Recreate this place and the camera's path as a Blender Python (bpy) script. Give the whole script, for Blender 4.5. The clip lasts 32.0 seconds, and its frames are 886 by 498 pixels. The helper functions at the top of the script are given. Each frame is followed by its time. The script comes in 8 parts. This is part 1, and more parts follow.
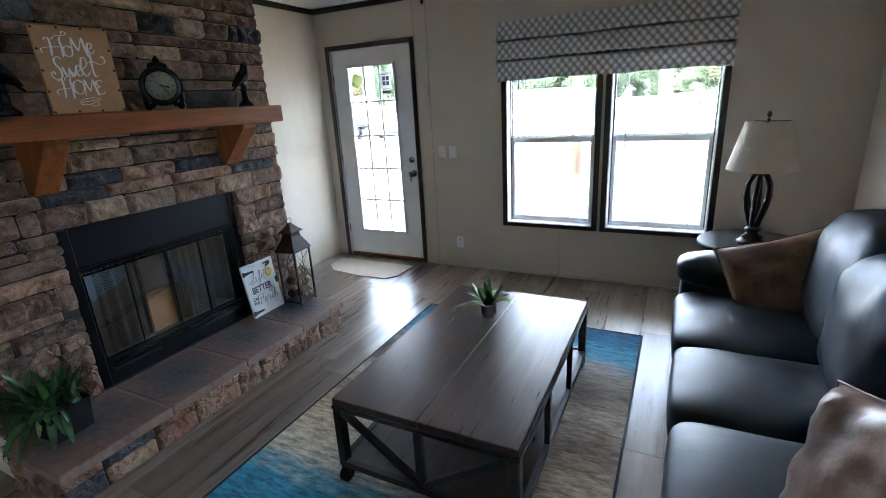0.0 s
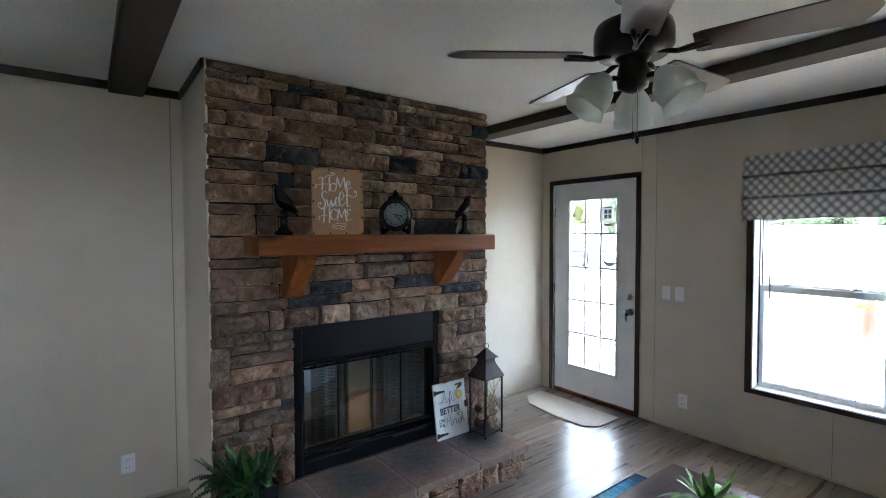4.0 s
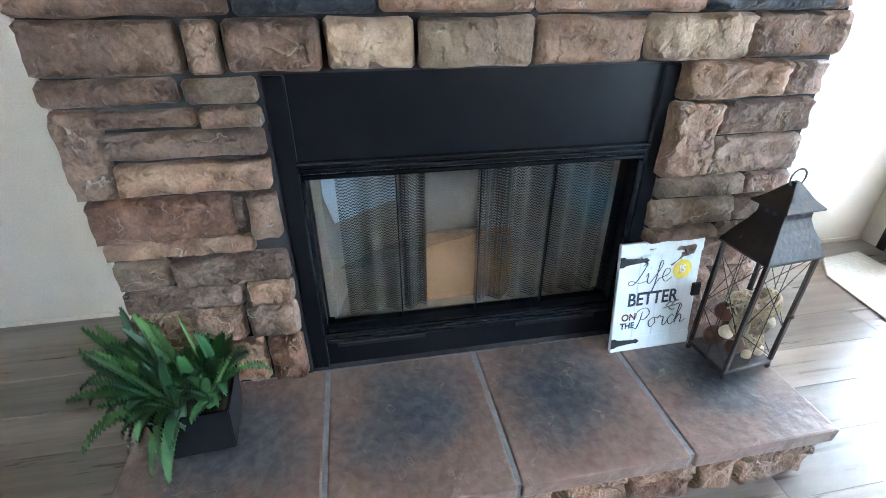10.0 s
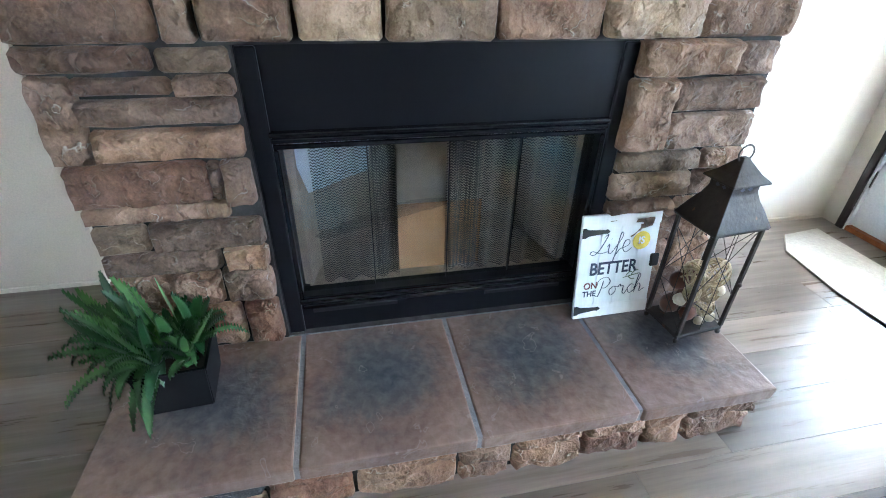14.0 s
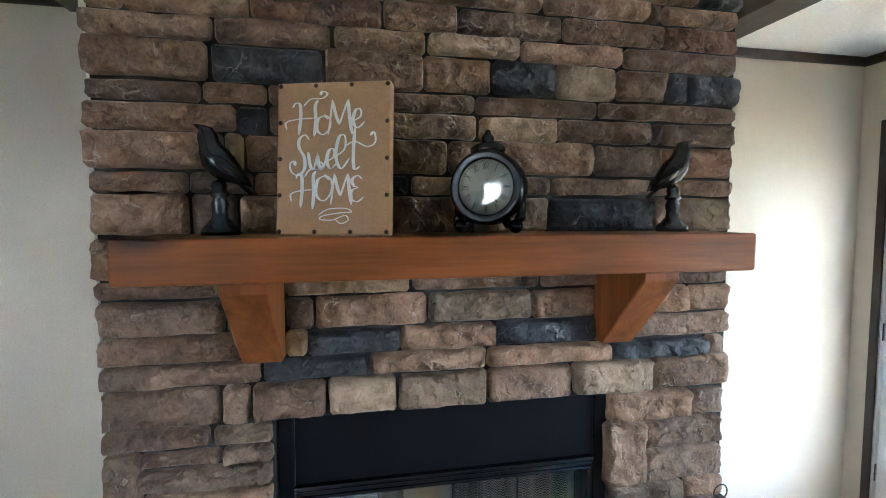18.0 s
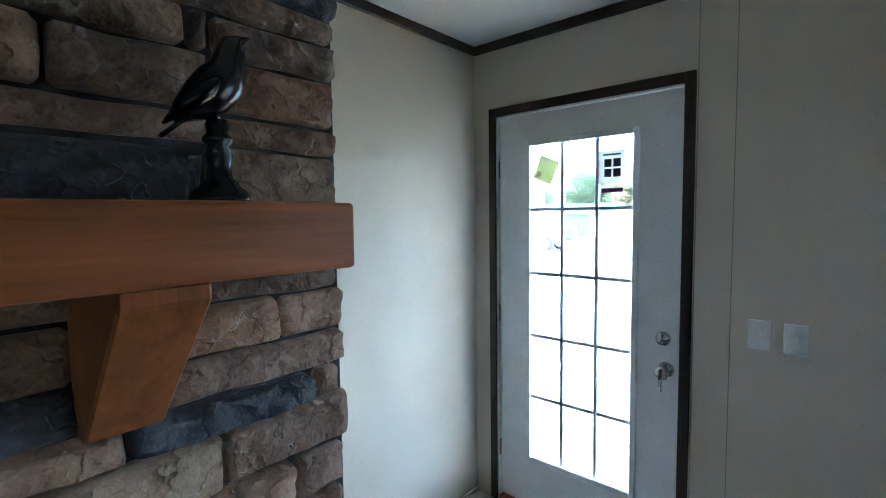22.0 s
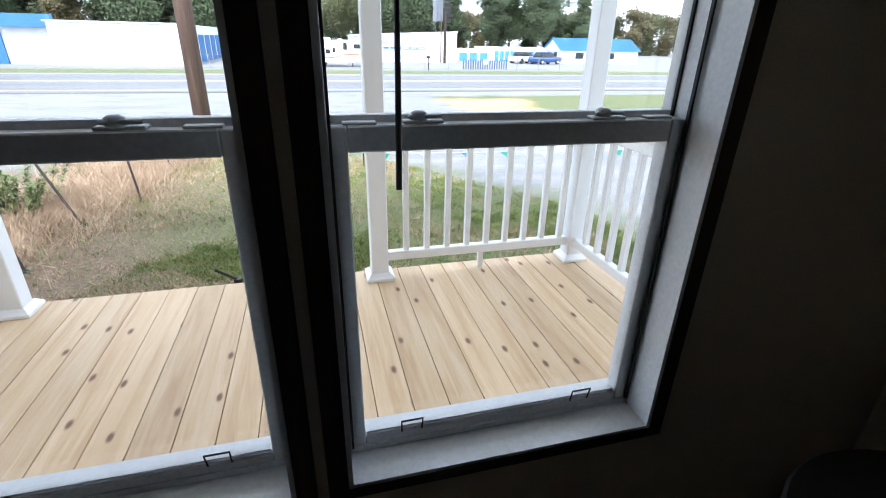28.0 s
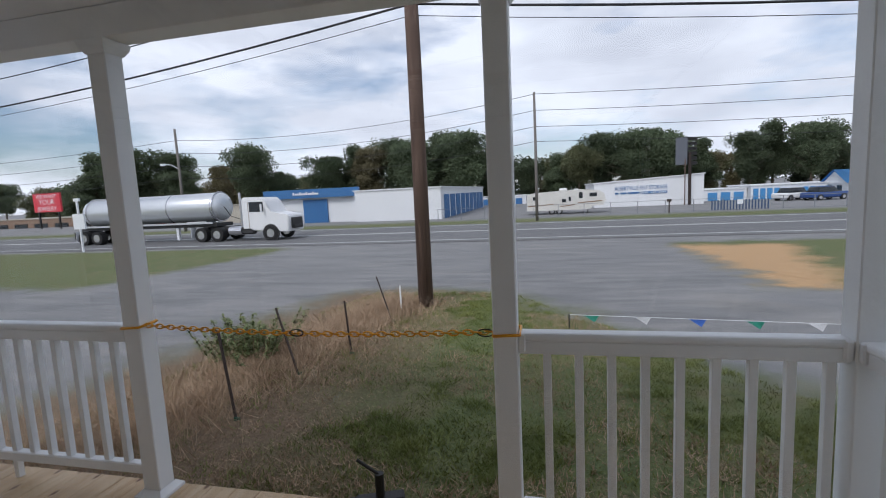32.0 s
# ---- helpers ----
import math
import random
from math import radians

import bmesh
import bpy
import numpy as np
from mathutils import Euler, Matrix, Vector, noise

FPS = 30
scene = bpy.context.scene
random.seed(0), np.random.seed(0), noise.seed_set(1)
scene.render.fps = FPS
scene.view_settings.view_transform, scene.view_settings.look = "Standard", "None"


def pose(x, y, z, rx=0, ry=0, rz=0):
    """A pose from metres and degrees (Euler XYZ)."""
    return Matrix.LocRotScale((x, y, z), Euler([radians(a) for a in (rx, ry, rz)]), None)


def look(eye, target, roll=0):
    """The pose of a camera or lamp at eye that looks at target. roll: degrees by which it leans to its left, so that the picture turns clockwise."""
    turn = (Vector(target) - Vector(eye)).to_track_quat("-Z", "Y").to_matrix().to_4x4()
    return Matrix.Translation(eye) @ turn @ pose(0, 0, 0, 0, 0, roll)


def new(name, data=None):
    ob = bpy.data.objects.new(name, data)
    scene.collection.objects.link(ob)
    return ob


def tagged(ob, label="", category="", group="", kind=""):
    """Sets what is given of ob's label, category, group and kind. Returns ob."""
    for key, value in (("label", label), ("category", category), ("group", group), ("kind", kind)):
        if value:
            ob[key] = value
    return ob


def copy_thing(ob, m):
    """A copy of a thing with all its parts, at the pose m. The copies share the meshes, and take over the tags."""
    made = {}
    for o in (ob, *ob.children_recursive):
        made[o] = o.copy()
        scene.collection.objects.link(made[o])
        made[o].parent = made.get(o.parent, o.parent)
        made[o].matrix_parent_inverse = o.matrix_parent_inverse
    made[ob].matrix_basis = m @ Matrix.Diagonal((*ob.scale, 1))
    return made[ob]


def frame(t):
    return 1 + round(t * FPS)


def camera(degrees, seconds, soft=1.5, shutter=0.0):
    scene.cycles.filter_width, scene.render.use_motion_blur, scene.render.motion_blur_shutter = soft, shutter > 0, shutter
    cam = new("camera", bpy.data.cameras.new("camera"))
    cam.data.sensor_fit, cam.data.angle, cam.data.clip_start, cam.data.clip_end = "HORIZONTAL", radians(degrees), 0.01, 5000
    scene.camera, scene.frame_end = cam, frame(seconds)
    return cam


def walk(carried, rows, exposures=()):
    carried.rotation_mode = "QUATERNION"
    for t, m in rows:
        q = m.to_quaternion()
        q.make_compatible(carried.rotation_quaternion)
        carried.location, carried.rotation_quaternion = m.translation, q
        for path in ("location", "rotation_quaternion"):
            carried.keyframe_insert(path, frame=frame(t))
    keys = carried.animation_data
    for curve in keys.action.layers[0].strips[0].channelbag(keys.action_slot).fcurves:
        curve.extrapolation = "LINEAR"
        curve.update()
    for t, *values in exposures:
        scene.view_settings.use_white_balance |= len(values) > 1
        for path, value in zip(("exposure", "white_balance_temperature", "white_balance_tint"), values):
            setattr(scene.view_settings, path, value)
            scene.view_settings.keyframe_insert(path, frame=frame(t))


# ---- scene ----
cam = camera(86.5, 32.0, 1.0)
PATH = [
    (0, (3.331, -4.017, 1.568), (2.464, -2.316, 0.971), -3.2),
    (0.5, (3.389, -4.011, 1.599), (2.278, -2.423, 1.103), -3.5),
    (1, (3.412, -4.009, 1.628), (2.162, -2.491, 1.267), -3.5),
    (1.5, (3.429, -4.008, 1.642), (2.116, -2.518, 1.401), -2.3),
    (2, (3.444, -4.003, 1.654), (2.107, -2.523, 1.504), -1.3),
    (2.5, (3.423, -4.001, 1.662), (2.049, -2.550, 1.562), -0.4),
    (3, (3.434, -3.989, 1.659), (1.973, -2.626, 1.589), -0.3),
    (3.5, (3.412, -3.948, 1.642), (1.875, -2.670, 1.584), -0.3),
    (5.5, (2.851, -3.179, 1.471), (1.071, -2.301, 1.226), 0.7),
    (6, (2.692, -3.031, 1.422), (0.854, -2.328, 1.061), 0.7),
    (6.5, (2.528, -2.913, 1.365), (0.673, -2.338, 0.890), 1.0),
    (7, (2.452, -2.849, 1.332), (0.603, -2.375, 0.735), 0.9),
    (7.5, (2.397, -2.762, 1.330), (0.530, -2.414, 0.700), -0.1),
    (8, (2.214, -2.764, 1.304), (0.356, -2.460, 0.627), -0.8),
    (8.5, (1.994, -2.795, 1.287), (0.179, -2.473, 0.513), -0.7),
    (9, (1.928, -2.787, 1.282), (0.163, -2.430, 0.413), -0.3),
    (9.5, (1.886, -2.741, 1.275), (0.159, -2.398, 0.327), -0.1),
    (10, (1.839, -2.707, 1.264), (0.139, -2.389, 0.260), 0.1),
    (10.5, (1.757, -2.717, 1.261), (0.091, -2.407, 0.199), 0.5),
    (11, (1.742, -2.687, 1.254), (0.097, -2.382, 0.158), -0.1),
    (11.5, (1.756, -2.648, 1.263), (0.114, -2.315, 0.171), -0.3),
    (12, (1.771, -2.635, 1.276), (0.138, -2.234, 0.194), 0.1),
    (12.5, (1.783, -2.646, 1.281), (0.149, -2.196, 0.219), 0.6),
    (13, (1.814, -2.665, 1.281), (0.175, -2.246, 0.215), 1.2),
    (13.5, (1.864, -2.675, 1.271), (0.216, -2.310, 0.198), 2.0),
    (15.5, (2.018, -2.634, 1.314), (0.379, -2.229, 0.242), -1.0),
    (16.2, (2.022, -2.651, 1.456), (0.225, -2.230, 0.685), -0.9),
    (17, (2.051, -2.690, 1.598), (0.157, -2.244, 1.134), 0.0),
    (17.5, (2.064, -2.698, 1.626), (0.129, -2.277, 1.345), 0.1),
    (18, (2.072, -2.688, 1.644), (0.114, -2.303, 1.512), -0.1),
    (18.5, (2.068, -2.675, 1.656), (0.100, -2.320, 1.637), -0.6),
    (19, (2.067, -2.668, 1.670), (0.099, -2.331, 1.772), -0.5),
    (19.5, (1.986, -2.699, 1.675), (0.030, -2.325, 1.862), 0.4),
    (20, (1.780, -2.742, 1.683), (-0.129, -2.184, 1.889), -0.6),
    (20.5, (1.714, -2.735, 1.686), (-0.077, -1.860, 1.851), 0.0),
    (21, (1.698, -2.566, 1.639), (0.065, -1.417, 1.753), -0.5),
    (21.5, (1.656, -2.275, 1.620), (0.168, -0.939, 1.604), -0.4),
    (22, (1.593, -2.091, 1.581), (0.277, -0.592, 1.439), -0.8),
    (22.5, (1.436, -1.948, 1.558), (0.368, -0.273, 1.321), -0.9),
    (23, (1.402, -1.856, 1.513), (0.526, -0.084, 1.209), -1.0),
    (23.5, (1.453, -1.762, 1.492), (0.716, 0.056, 1.104), -1.2),
    (24, (1.595, -1.632, 1.476), (0.885, 0.185, 1.031), -1.5),
    (24.5, (1.742, -1.527, 1.439), (1.123, 0.311, 0.951), -2.7),
    (25, (1.833, -1.392, 1.436), (1.424, 0.493, 0.906), -3.2),
    (25.5, (1.892, -1.190, 1.451), (1.758, 0.735, 0.926), -2.5),
    (26, (1.955, -1.090, 1.438), (2.059, 0.831, 0.893), -1.7),
    (26.5, (2.174, -1.011, 1.397), (2.440, 0.887, 0.827), -1.2),
    (28.5, (2.996, -0.697, 1.368), (3.485, 1.012, 0.451), 2.0),
    (29, (3.150, -0.675, 1.393), (3.524, 1.022, 0.402), 1.7),
    (29.5, (3.205, -0.689, 1.457), (3.496, 1.095, 0.601), 1.1),
    (30, (3.236, -0.594, 1.499), (3.443, 1.267, 0.796), 1.1),
    (30.5, (3.272, -0.379, 1.508), (3.433, 1.559, 1.042), 1.0),
    (31, (3.296, -0.230, 1.523), (3.334, 1.745, 1.208), -0.3),
    (31.5, (3.328, -0.151, 1.535), (3.164, 1.823, 1.262), -2.1),
    (32, (3.312, -0.115, 1.549), (2.864, 1.819, 1.313), -2.8),
]
walk(cam, [(t, look(eye, target, roll)) for t, eye, target, roll in PATH],
     [(0, 5.45, 5450, 9), (1, 5.55, 5450, 9), (2, 5.55, 5500, 9), (3.5, 5.55, 5500, 9), (6, 5.8, 5250, 6), (7, 6.1, 5250, 5), (9, 6.85, 5400, 6), (11, 7.0, 5400, 6), (13, 6.95, 5400, 6), (16, 6.6, 5400, 6), (18, 6.55, 5500, 6),
      (19, 6.7, 5400, 7), (20, 6.7, 5250, 5), (21, 6.05, 4950, 2), (22, 5.35, 4800, 0), (23, 4.25, 4700, -1), (24, 3.4, 4700, -1),
      (25, 2.55, 4750, 4), (26, 2.05, 4950, 4), (28.5, 2.2, 5800, 10), (29, 2.15, 5800, 10), (30, 1.9, 5750, 10), (30.5, 1.05, 5950, 12),
      (31, 0.3, 6000, 14), (32, 0.15, 6000, 14)])


# world: bright overcast sky with thin gaps of blue, and a veiled sun behind the house
SUN_EL, SUN_AZ = radians(42), radians(200)
world = bpy.data.worlds.new("sky")
scene.world = world
world.use_nodes = True
wn, wl = world.node_tree.nodes, world.node_tree.links
sky = wn.new("ShaderNodeTexSky")
sky.sky_type, sky.sun_disc, sky.sun_elevation, sky.sun_rotation = "NISHITA", False, SUN_EL, SUN_AZ
wco = wn.new("ShaderNodeTexCoord")
wmap = wn.new("ShaderNodeMapping")
wmap.inputs["Scale"].default_value = (1.0, 1.0, 3.2)
wl.new(wco.outputs["Generated"], wmap.inputs["Vector"])
wno = wn.new("ShaderNodeTexNoise")
wno.inputs["Scale"].default_value, wno.inputs["Detail"].default_value, wno.inputs["Roughness"].default_value = 2.3, 7, 0.55
wl.new(wmap.outputs["Vector"], wno.inputs["Vector"])
wra = wn.new("ShaderNodeValToRGB")
wra.color_ramp.elements[0].position, wra.color_ramp.elements[1].position = 0.35, 0.52
wl.new(wno.outputs["Fac"], wra.inputs["Fac"])
wno2 = wn.new("ShaderNodeTexNoise")
wno2.inputs["Scale"].default_value, wno2.inputs["Detail"].default_value = 3.1, 6
wl.new(wmap.outputs["Vector"], wno2.inputs["Vector"])
wgr = wn.new("ShaderNodeValToRGB")
wgr.color_ramp.elements[0].position, wgr.color_ramp.elements[0].color = 0.35, (6.8, 7.0, 7.5, 1)
wgr.color_ramp.elements[1].position, wgr.color_ramp.elements[1].color = 0.62, (9.4, 9.6, 10.0, 1)
wl.new(wno2.outputs["Fac"], wgr.inputs["Fac"])
wmx = wn.new("ShaderNodeMixRGB")
wl.new(wra.outputs["Color"], wmx.inputs["Fac"])
wl.new(sky.outputs["Color"], wmx.inputs["Color1"])
wl.new(wgr.outputs["Color"], wmx.inputs["Color2"])
wbg = wn["Background"]
wbg.inputs["Strength"].default_value = 0.1
wl.new(wmx.outputs["Color"], wbg.inputs["Color"])

sun = new("sun", bpy.data.lights.new("sun", "SUN"))
sun.data.energy, sun.data.angle, sun.data.color = 1.5, radians(14), (1.0, 0.95, 0.88)
sun.matrix_world = Matrix.Translation((0, -10, 20)) @ Euler((radians(90) - SUN_EL, 0, radians(180) - SUN_AZ)).to_matrix().to_4x4()


# ---- materials ----
def nodes_of(name):
    m = bpy.data.materials.new(name)
    m.use_nodes = True
    nt = m.node_tree
    return m, nt, nt.nodes["Principled BSDF"]


def link_noise(nt, vec, scale, detail=4, rough=0.55, dist=0.0):
    n = nt.nodes.new("ShaderNodeTexNoise")
    n.inputs["Scale"].default_value, n.inputs["Detail"].default_value = scale, detail
    n.inputs["Roughness"].default_value, n.inputs["Distortion"].default_value = rough, dist
    nt.links.new(vec, n.inputs["Vector"])
    return n


def ramp_of(nt, fac, stops):
    r = nt.nodes.new("ShaderNodeValToRGB")
    cr = r.color_ramp
    while len(cr.elements) < len(stops):
        cr.elements.new(0.5)
    for e, (p, c) in zip(cr.elements, stops):
        e.position, e.color = p, (*c, 1)
    nt.links.new(fac, r.inputs["Fac"])
    return r


def mix_col(nt, fac, a, b, mode="MIX"):
    m = nt.nodes.new("ShaderNodeMixRGB")
    m.blend_type = mode
    for key, v in (("Fac", fac), ("Color1", a), ("Color2", b)):
        if isinstance(v, (int, float)):
            m.inputs[key].default_value = v
        elif isinstance(v, tuple):
            m.inputs[key].default_value = (*v, 1)
        else:
            nt.links.new(v, m.inputs[key])
    return m.outputs["Color"]


def bump_of(nt, bsdf, height, strength, dist=0.01):
    b = nt.nodes.new("ShaderNodeBump")
    b.inputs["Strength"].default_value, b.inputs["Distance"].default_value = strength, dist
    nt.links.new(height, b.inputs["Height"])
    nt.links.new(b.outputs["Normal"], bsdf.inputs["Normal"])


def surf(name, c1, c2, scale=8.0, rough=0.5, rvar=0.1, bump=0.1, fine=120.0, stretch=(1, 1, 1), metal=0.0, rand=0.0, spots=None, dist=0.004, coat=0.0):
    """Two-scale procedural surface: c1..c2 broad patches, fine grain in relief, optional speckles; rand shifts by piece."""
    m, nt, b = nodes_of(name)
    tc = nt.nodes.new("ShaderNodeTexCoord")
    mp = nt.nodes.new("ShaderNodeMapping")
    mp.inputs["Scale"].default_value = stretch
    nt.links.new(tc.outputs["Object"], mp.inputs["Vector"])
    oi = nt.nodes.new("ShaderNodeObjectInfo")
    if rand:
        sc = nt.nodes.new("ShaderNodeMath")
        sc.operation = "MULTIPLY"
        sc.inputs[1].default_value = 37.0
        nt.links.new(oi.outputs["Random"], sc.inputs[0])
        nt.links.new(sc.outputs[0], mp.inputs["Location"])
    v = mp.outputs["Vector"]
    n1 = link_noise(nt, v, scale, 5, 0.6, 0.3)
    n2 = link_noise(nt, v, fine, 3, 0.6)
    r1 = ramp_of(nt, n1.outputs["Fac"], [(0.3, c1), (0.7, c2)])
    mid = tuple((a + q) / 2 for a, q in zip(c1, c2))
    col = mix_col(nt, 0.22, r1.outputs["Color"], ramp_of(nt, n2.outputs["Fac"], [(0.3, tuple(x * 0.6 for x in mid)), (0.7, tuple(min(1, x * 1.35) for x in mid))]).outputs["Color"])
    if spots:
        n3 = link_noise(nt, v, spots[1], 3, 0.6)
        f = ramp_of(nt, n3.outputs["Fac"], [(spots[2], (0, 0, 0)), (spots[2] + 0.06, (1, 1, 1))])
        col = mix_col(nt, f.outputs["Color"], col, spots[0])
    if rand:
        hs = nt.nodes.new("ShaderNodeHueSaturation")
        mr = nt.nodes.new("ShaderNodeMapRange")
        mr.inputs["To Min"].default_value, mr.inputs["To Max"].default_value = 1 - rand, 1 + rand
        nt.links.new(oi.outputs["Random"], mr.inputs["Value"])
        nt.links.new(mr.outputs["Result"], hs.inputs["Value"])
        nt.links.new(col, hs.inputs["Color"])
        col = hs.outputs["Color"]
    nt.links.new(col, b.inputs["Base Color"])
    rr = nt.nodes.new("ShaderNodeMapRange")
    rr.inputs["To Min"].default_value, rr.inputs["To Max"].default_value = max(0.02, rough - rvar), min(1, rough + rvar)
    nt.links.new(n1.outputs["Fac"], rr.inputs["Value"])
    nt.links.new(rr.outputs["Result"], b.inputs["Roughness"])
    b.inputs["Metallic"].default_value = metal
    b.inputs["Coat Weight"].default_value = coat
    if bump:
        bump_of(nt, b, n2.outputs["Fac"], bump, dist)
    return m


def wood(name, c1, c2, c3, axis=1, rough=0.45, rand=0.0, grain=26.0, knots=0.0, bump=0.12, coat=0.0, knotcol=(0.05, 0.02, 0.01), flat=False, kr=1.0):
    """Boards with streaky grain along one axis, darker streaks and optional knots."""
    m, nt, b = nodes_of(name)
    tc = nt.nodes.new("ShaderNodeTexCoord")
    mp = nt.nodes.new("ShaderNodeMapping")
    s = [grain] * 3
    s[axis] = grain * 0.055
    mp.inputs["Scale"].default_value = s
    nt.links.new(tc.outputs["Object"], mp.inputs["Vector"])
    oi = nt.nodes.new("ShaderNodeObjectInfo")
    if rand:
        sc = nt.nodes.new("ShaderNodeMath")
        sc.operation = "MULTIPLY"
        sc.inputs[1].default_value = 91.0
        nt.links.new(oi.outputs["Random"], sc.inputs[0])
        nt.links.new(sc.outputs[0], mp.inputs["Location"])
    n1 = link_noise(nt, mp.outputs["Vector"], 1.0, 6, 0.6, 0.6)
    n2 = link_noise(nt, mp.outputs["Vector"], 4.5, 4, 0.7)
    r = ramp_of(nt, n1.outputs["Fac"], [(0.28, c1), (0.5, c2), (0.72, c3)])
    col = mix_col(nt, 0.25, r.outputs["Color"], ramp_of(nt, n2.outputs["Fac"], [(0.35, c1), (0.65, c3)]).outputs["Color"])
    if knots:
        mk = nt.nodes.new("ShaderNodeMapping")
        k = [knots] * 3
        k[axis] = knots * 0.45
        mk.inputs["Scale"].default_value = k
        nt.links.new(tc.outputs["Object"], mk.inputs["Vector"])
        if rand:
            nt.links.new(sc.outputs[0], mk.inputs["Location"])
        vo = nt.nodes.new("ShaderNodeTexVoronoi")
        vo.voronoi_dimensions = "2D" if flat else "3D"
        vo.inputs["Scale"].default_value = 1.0
        nt.links.new(mk.outputs["Vector"], vo.inputs["Vector"])
        f = ramp_of(nt, vo.outputs["Distance"], [(0.03 * kr, (1, 1, 1)), (0.07 * kr, (0, 0, 0))])
        col = mix_col(nt, f.outputs["Color"], col, knotcol)
    if rand:
        hs = nt.nodes.new("ShaderNodeHueSaturation")
        mr = nt.nodes.new("ShaderNodeMapRange")
        mr.inputs["To Min"].default_value, mr.inputs["To Max"].default_value = 1 - rand, 1 + rand
        nt.links.new(oi.outputs["Random"], mr.inputs["Value"])
        nt.links.new(mr.outputs["Result"], hs.inputs["Value"])
        nt.links.new(col, hs.inputs["Color"])
        col = hs.outputs["Color"]
    nt.links.new(col, b.inputs["Base Color"])
    rr = nt.nodes.new("ShaderNodeMapRange")
    rr.inputs["To Min"].default_value, rr.inputs["To Max"].default_value = max(0.05, rough - 0.1), rough + 0.12
    nt.links.new(n2.outputs["Fac"], rr.inputs["Value"])
    nt.links.new(rr.outputs["Result"], b.inputs["Roughness"])
    b.inputs["Coat Weight"].default_value = coat
    bump_of(nt, b, n1.outputs["Fac"], bump, 0.004)
    return m


def plain(name, c, rough=0.5, metal=0.0, var=0.06):
    return surf(name, tuple(x * (1 - var) for x in c), tuple(min(1, x * (1 + var)) for x in c), 6, rough, 0.06, 0.03, 90, metal=metal)


def glass(name, tint=(0.97, 0.98, 0.98)):
    m = bpy.data.materials.new(name)
    m.use_nodes = True
    nt = m.node_tree
    nt.nodes.clear()
    out = nt.nodes.new("ShaderNodeOutputMaterial")
    mix = nt.nodes.new("ShaderNodeMixShader")
    tr = nt.nodes.new("ShaderNodeBsdfTransparent")
    gl = nt.nodes.new("ShaderNodeBsdfGlossy")
    fr = nt.nodes.new("ShaderNodeLayerWeight")
    pw = nt.nodes.new("ShaderNodeMath")
    pw.operation = "POWER"
    pw.inputs[1].default_value = 4.0
    ad = nt.nodes.new("ShaderNodeMath")
    ad.operation = "MULTIPLY_ADD"
    ad.inputs[1].default_value, ad.inputs[2].default_value = 0.5, 0.035
    ad.use_clamp = True
    tr.inputs["Color"].default_value = (*tint, 1)
    gl.inputs["Roughness"].default_value = 0.01
    fr.inputs["Blend"].default_value = 0.5
    nt.links.new(fr.outputs["Facing"], pw.inputs[0])
    nt.links.new(pw.outputs[0], ad.inputs[0])
    nt.links.new(ad.outputs[0], mix.inputs["Fac"])
    nt.links.new(tr.outputs["BSDF"], mix.inputs[1])
    nt.links.new(gl.outputs["BSDF"], mix.inputs[2])
    nt.links.new(mix.outputs["Shader"], out.inputs["Surface"])
    return m


M_WALL = surf("beige_wall_panel", (0.60, 0.528, 0.425), (0.68, 0.607, 0.50), 2.2, 0.62, 0.08, 0.12, 160, spots=((0.54, 0.48, 0.39), 45, 0.68))
M_CEIL = surf("textured_ceiling", (0.82, 0.815, 0.80), (0.88, 0.875, 0.865), 3, 0.9, 0.05, 0.5, 85, dist=0.006)
M_DARK = wood("dark_stained_trim", (0.018, 0.010, 0.007), (0.032, 0.018, 0.012), (0.05, 0.03, 0.02), 0, 0.42, grain=40)
M_DARKZ = wood("dark_stained_trim_upright", (0.018, 0.010, 0.007), (0.032, 0.018, 0.012), (0.05, 0.03, 0.02), 2, 0.42, grain=40)
M_SEAM = plain("dark_seam", (0.34, 0.29, 0.23), 0.8)
M_FLOOR = wood("grey_brown_plank", (0.080, 0.058, 0.043), (0.175, 0.138, 0.106), (0.30, 0.25, 0.205), 1, 0.29, 0.30, 7, bump=0.6)
M_SUB = plain("dark_underlay", (0.03, 0.025, 0.02), 0.9)
M_WHITE = plain("white_paint", (0.78, 0.79, 0.80), 0.4)
M_VINYL = plain("white_vinyl", (0.80, 0.82, 0.84), 0.35, var=0.03)
M_SASH = plain("grey_white_sash", (0.74, 0.76, 0.78), 0.4)
M_GLASS = glass("clear_pane")


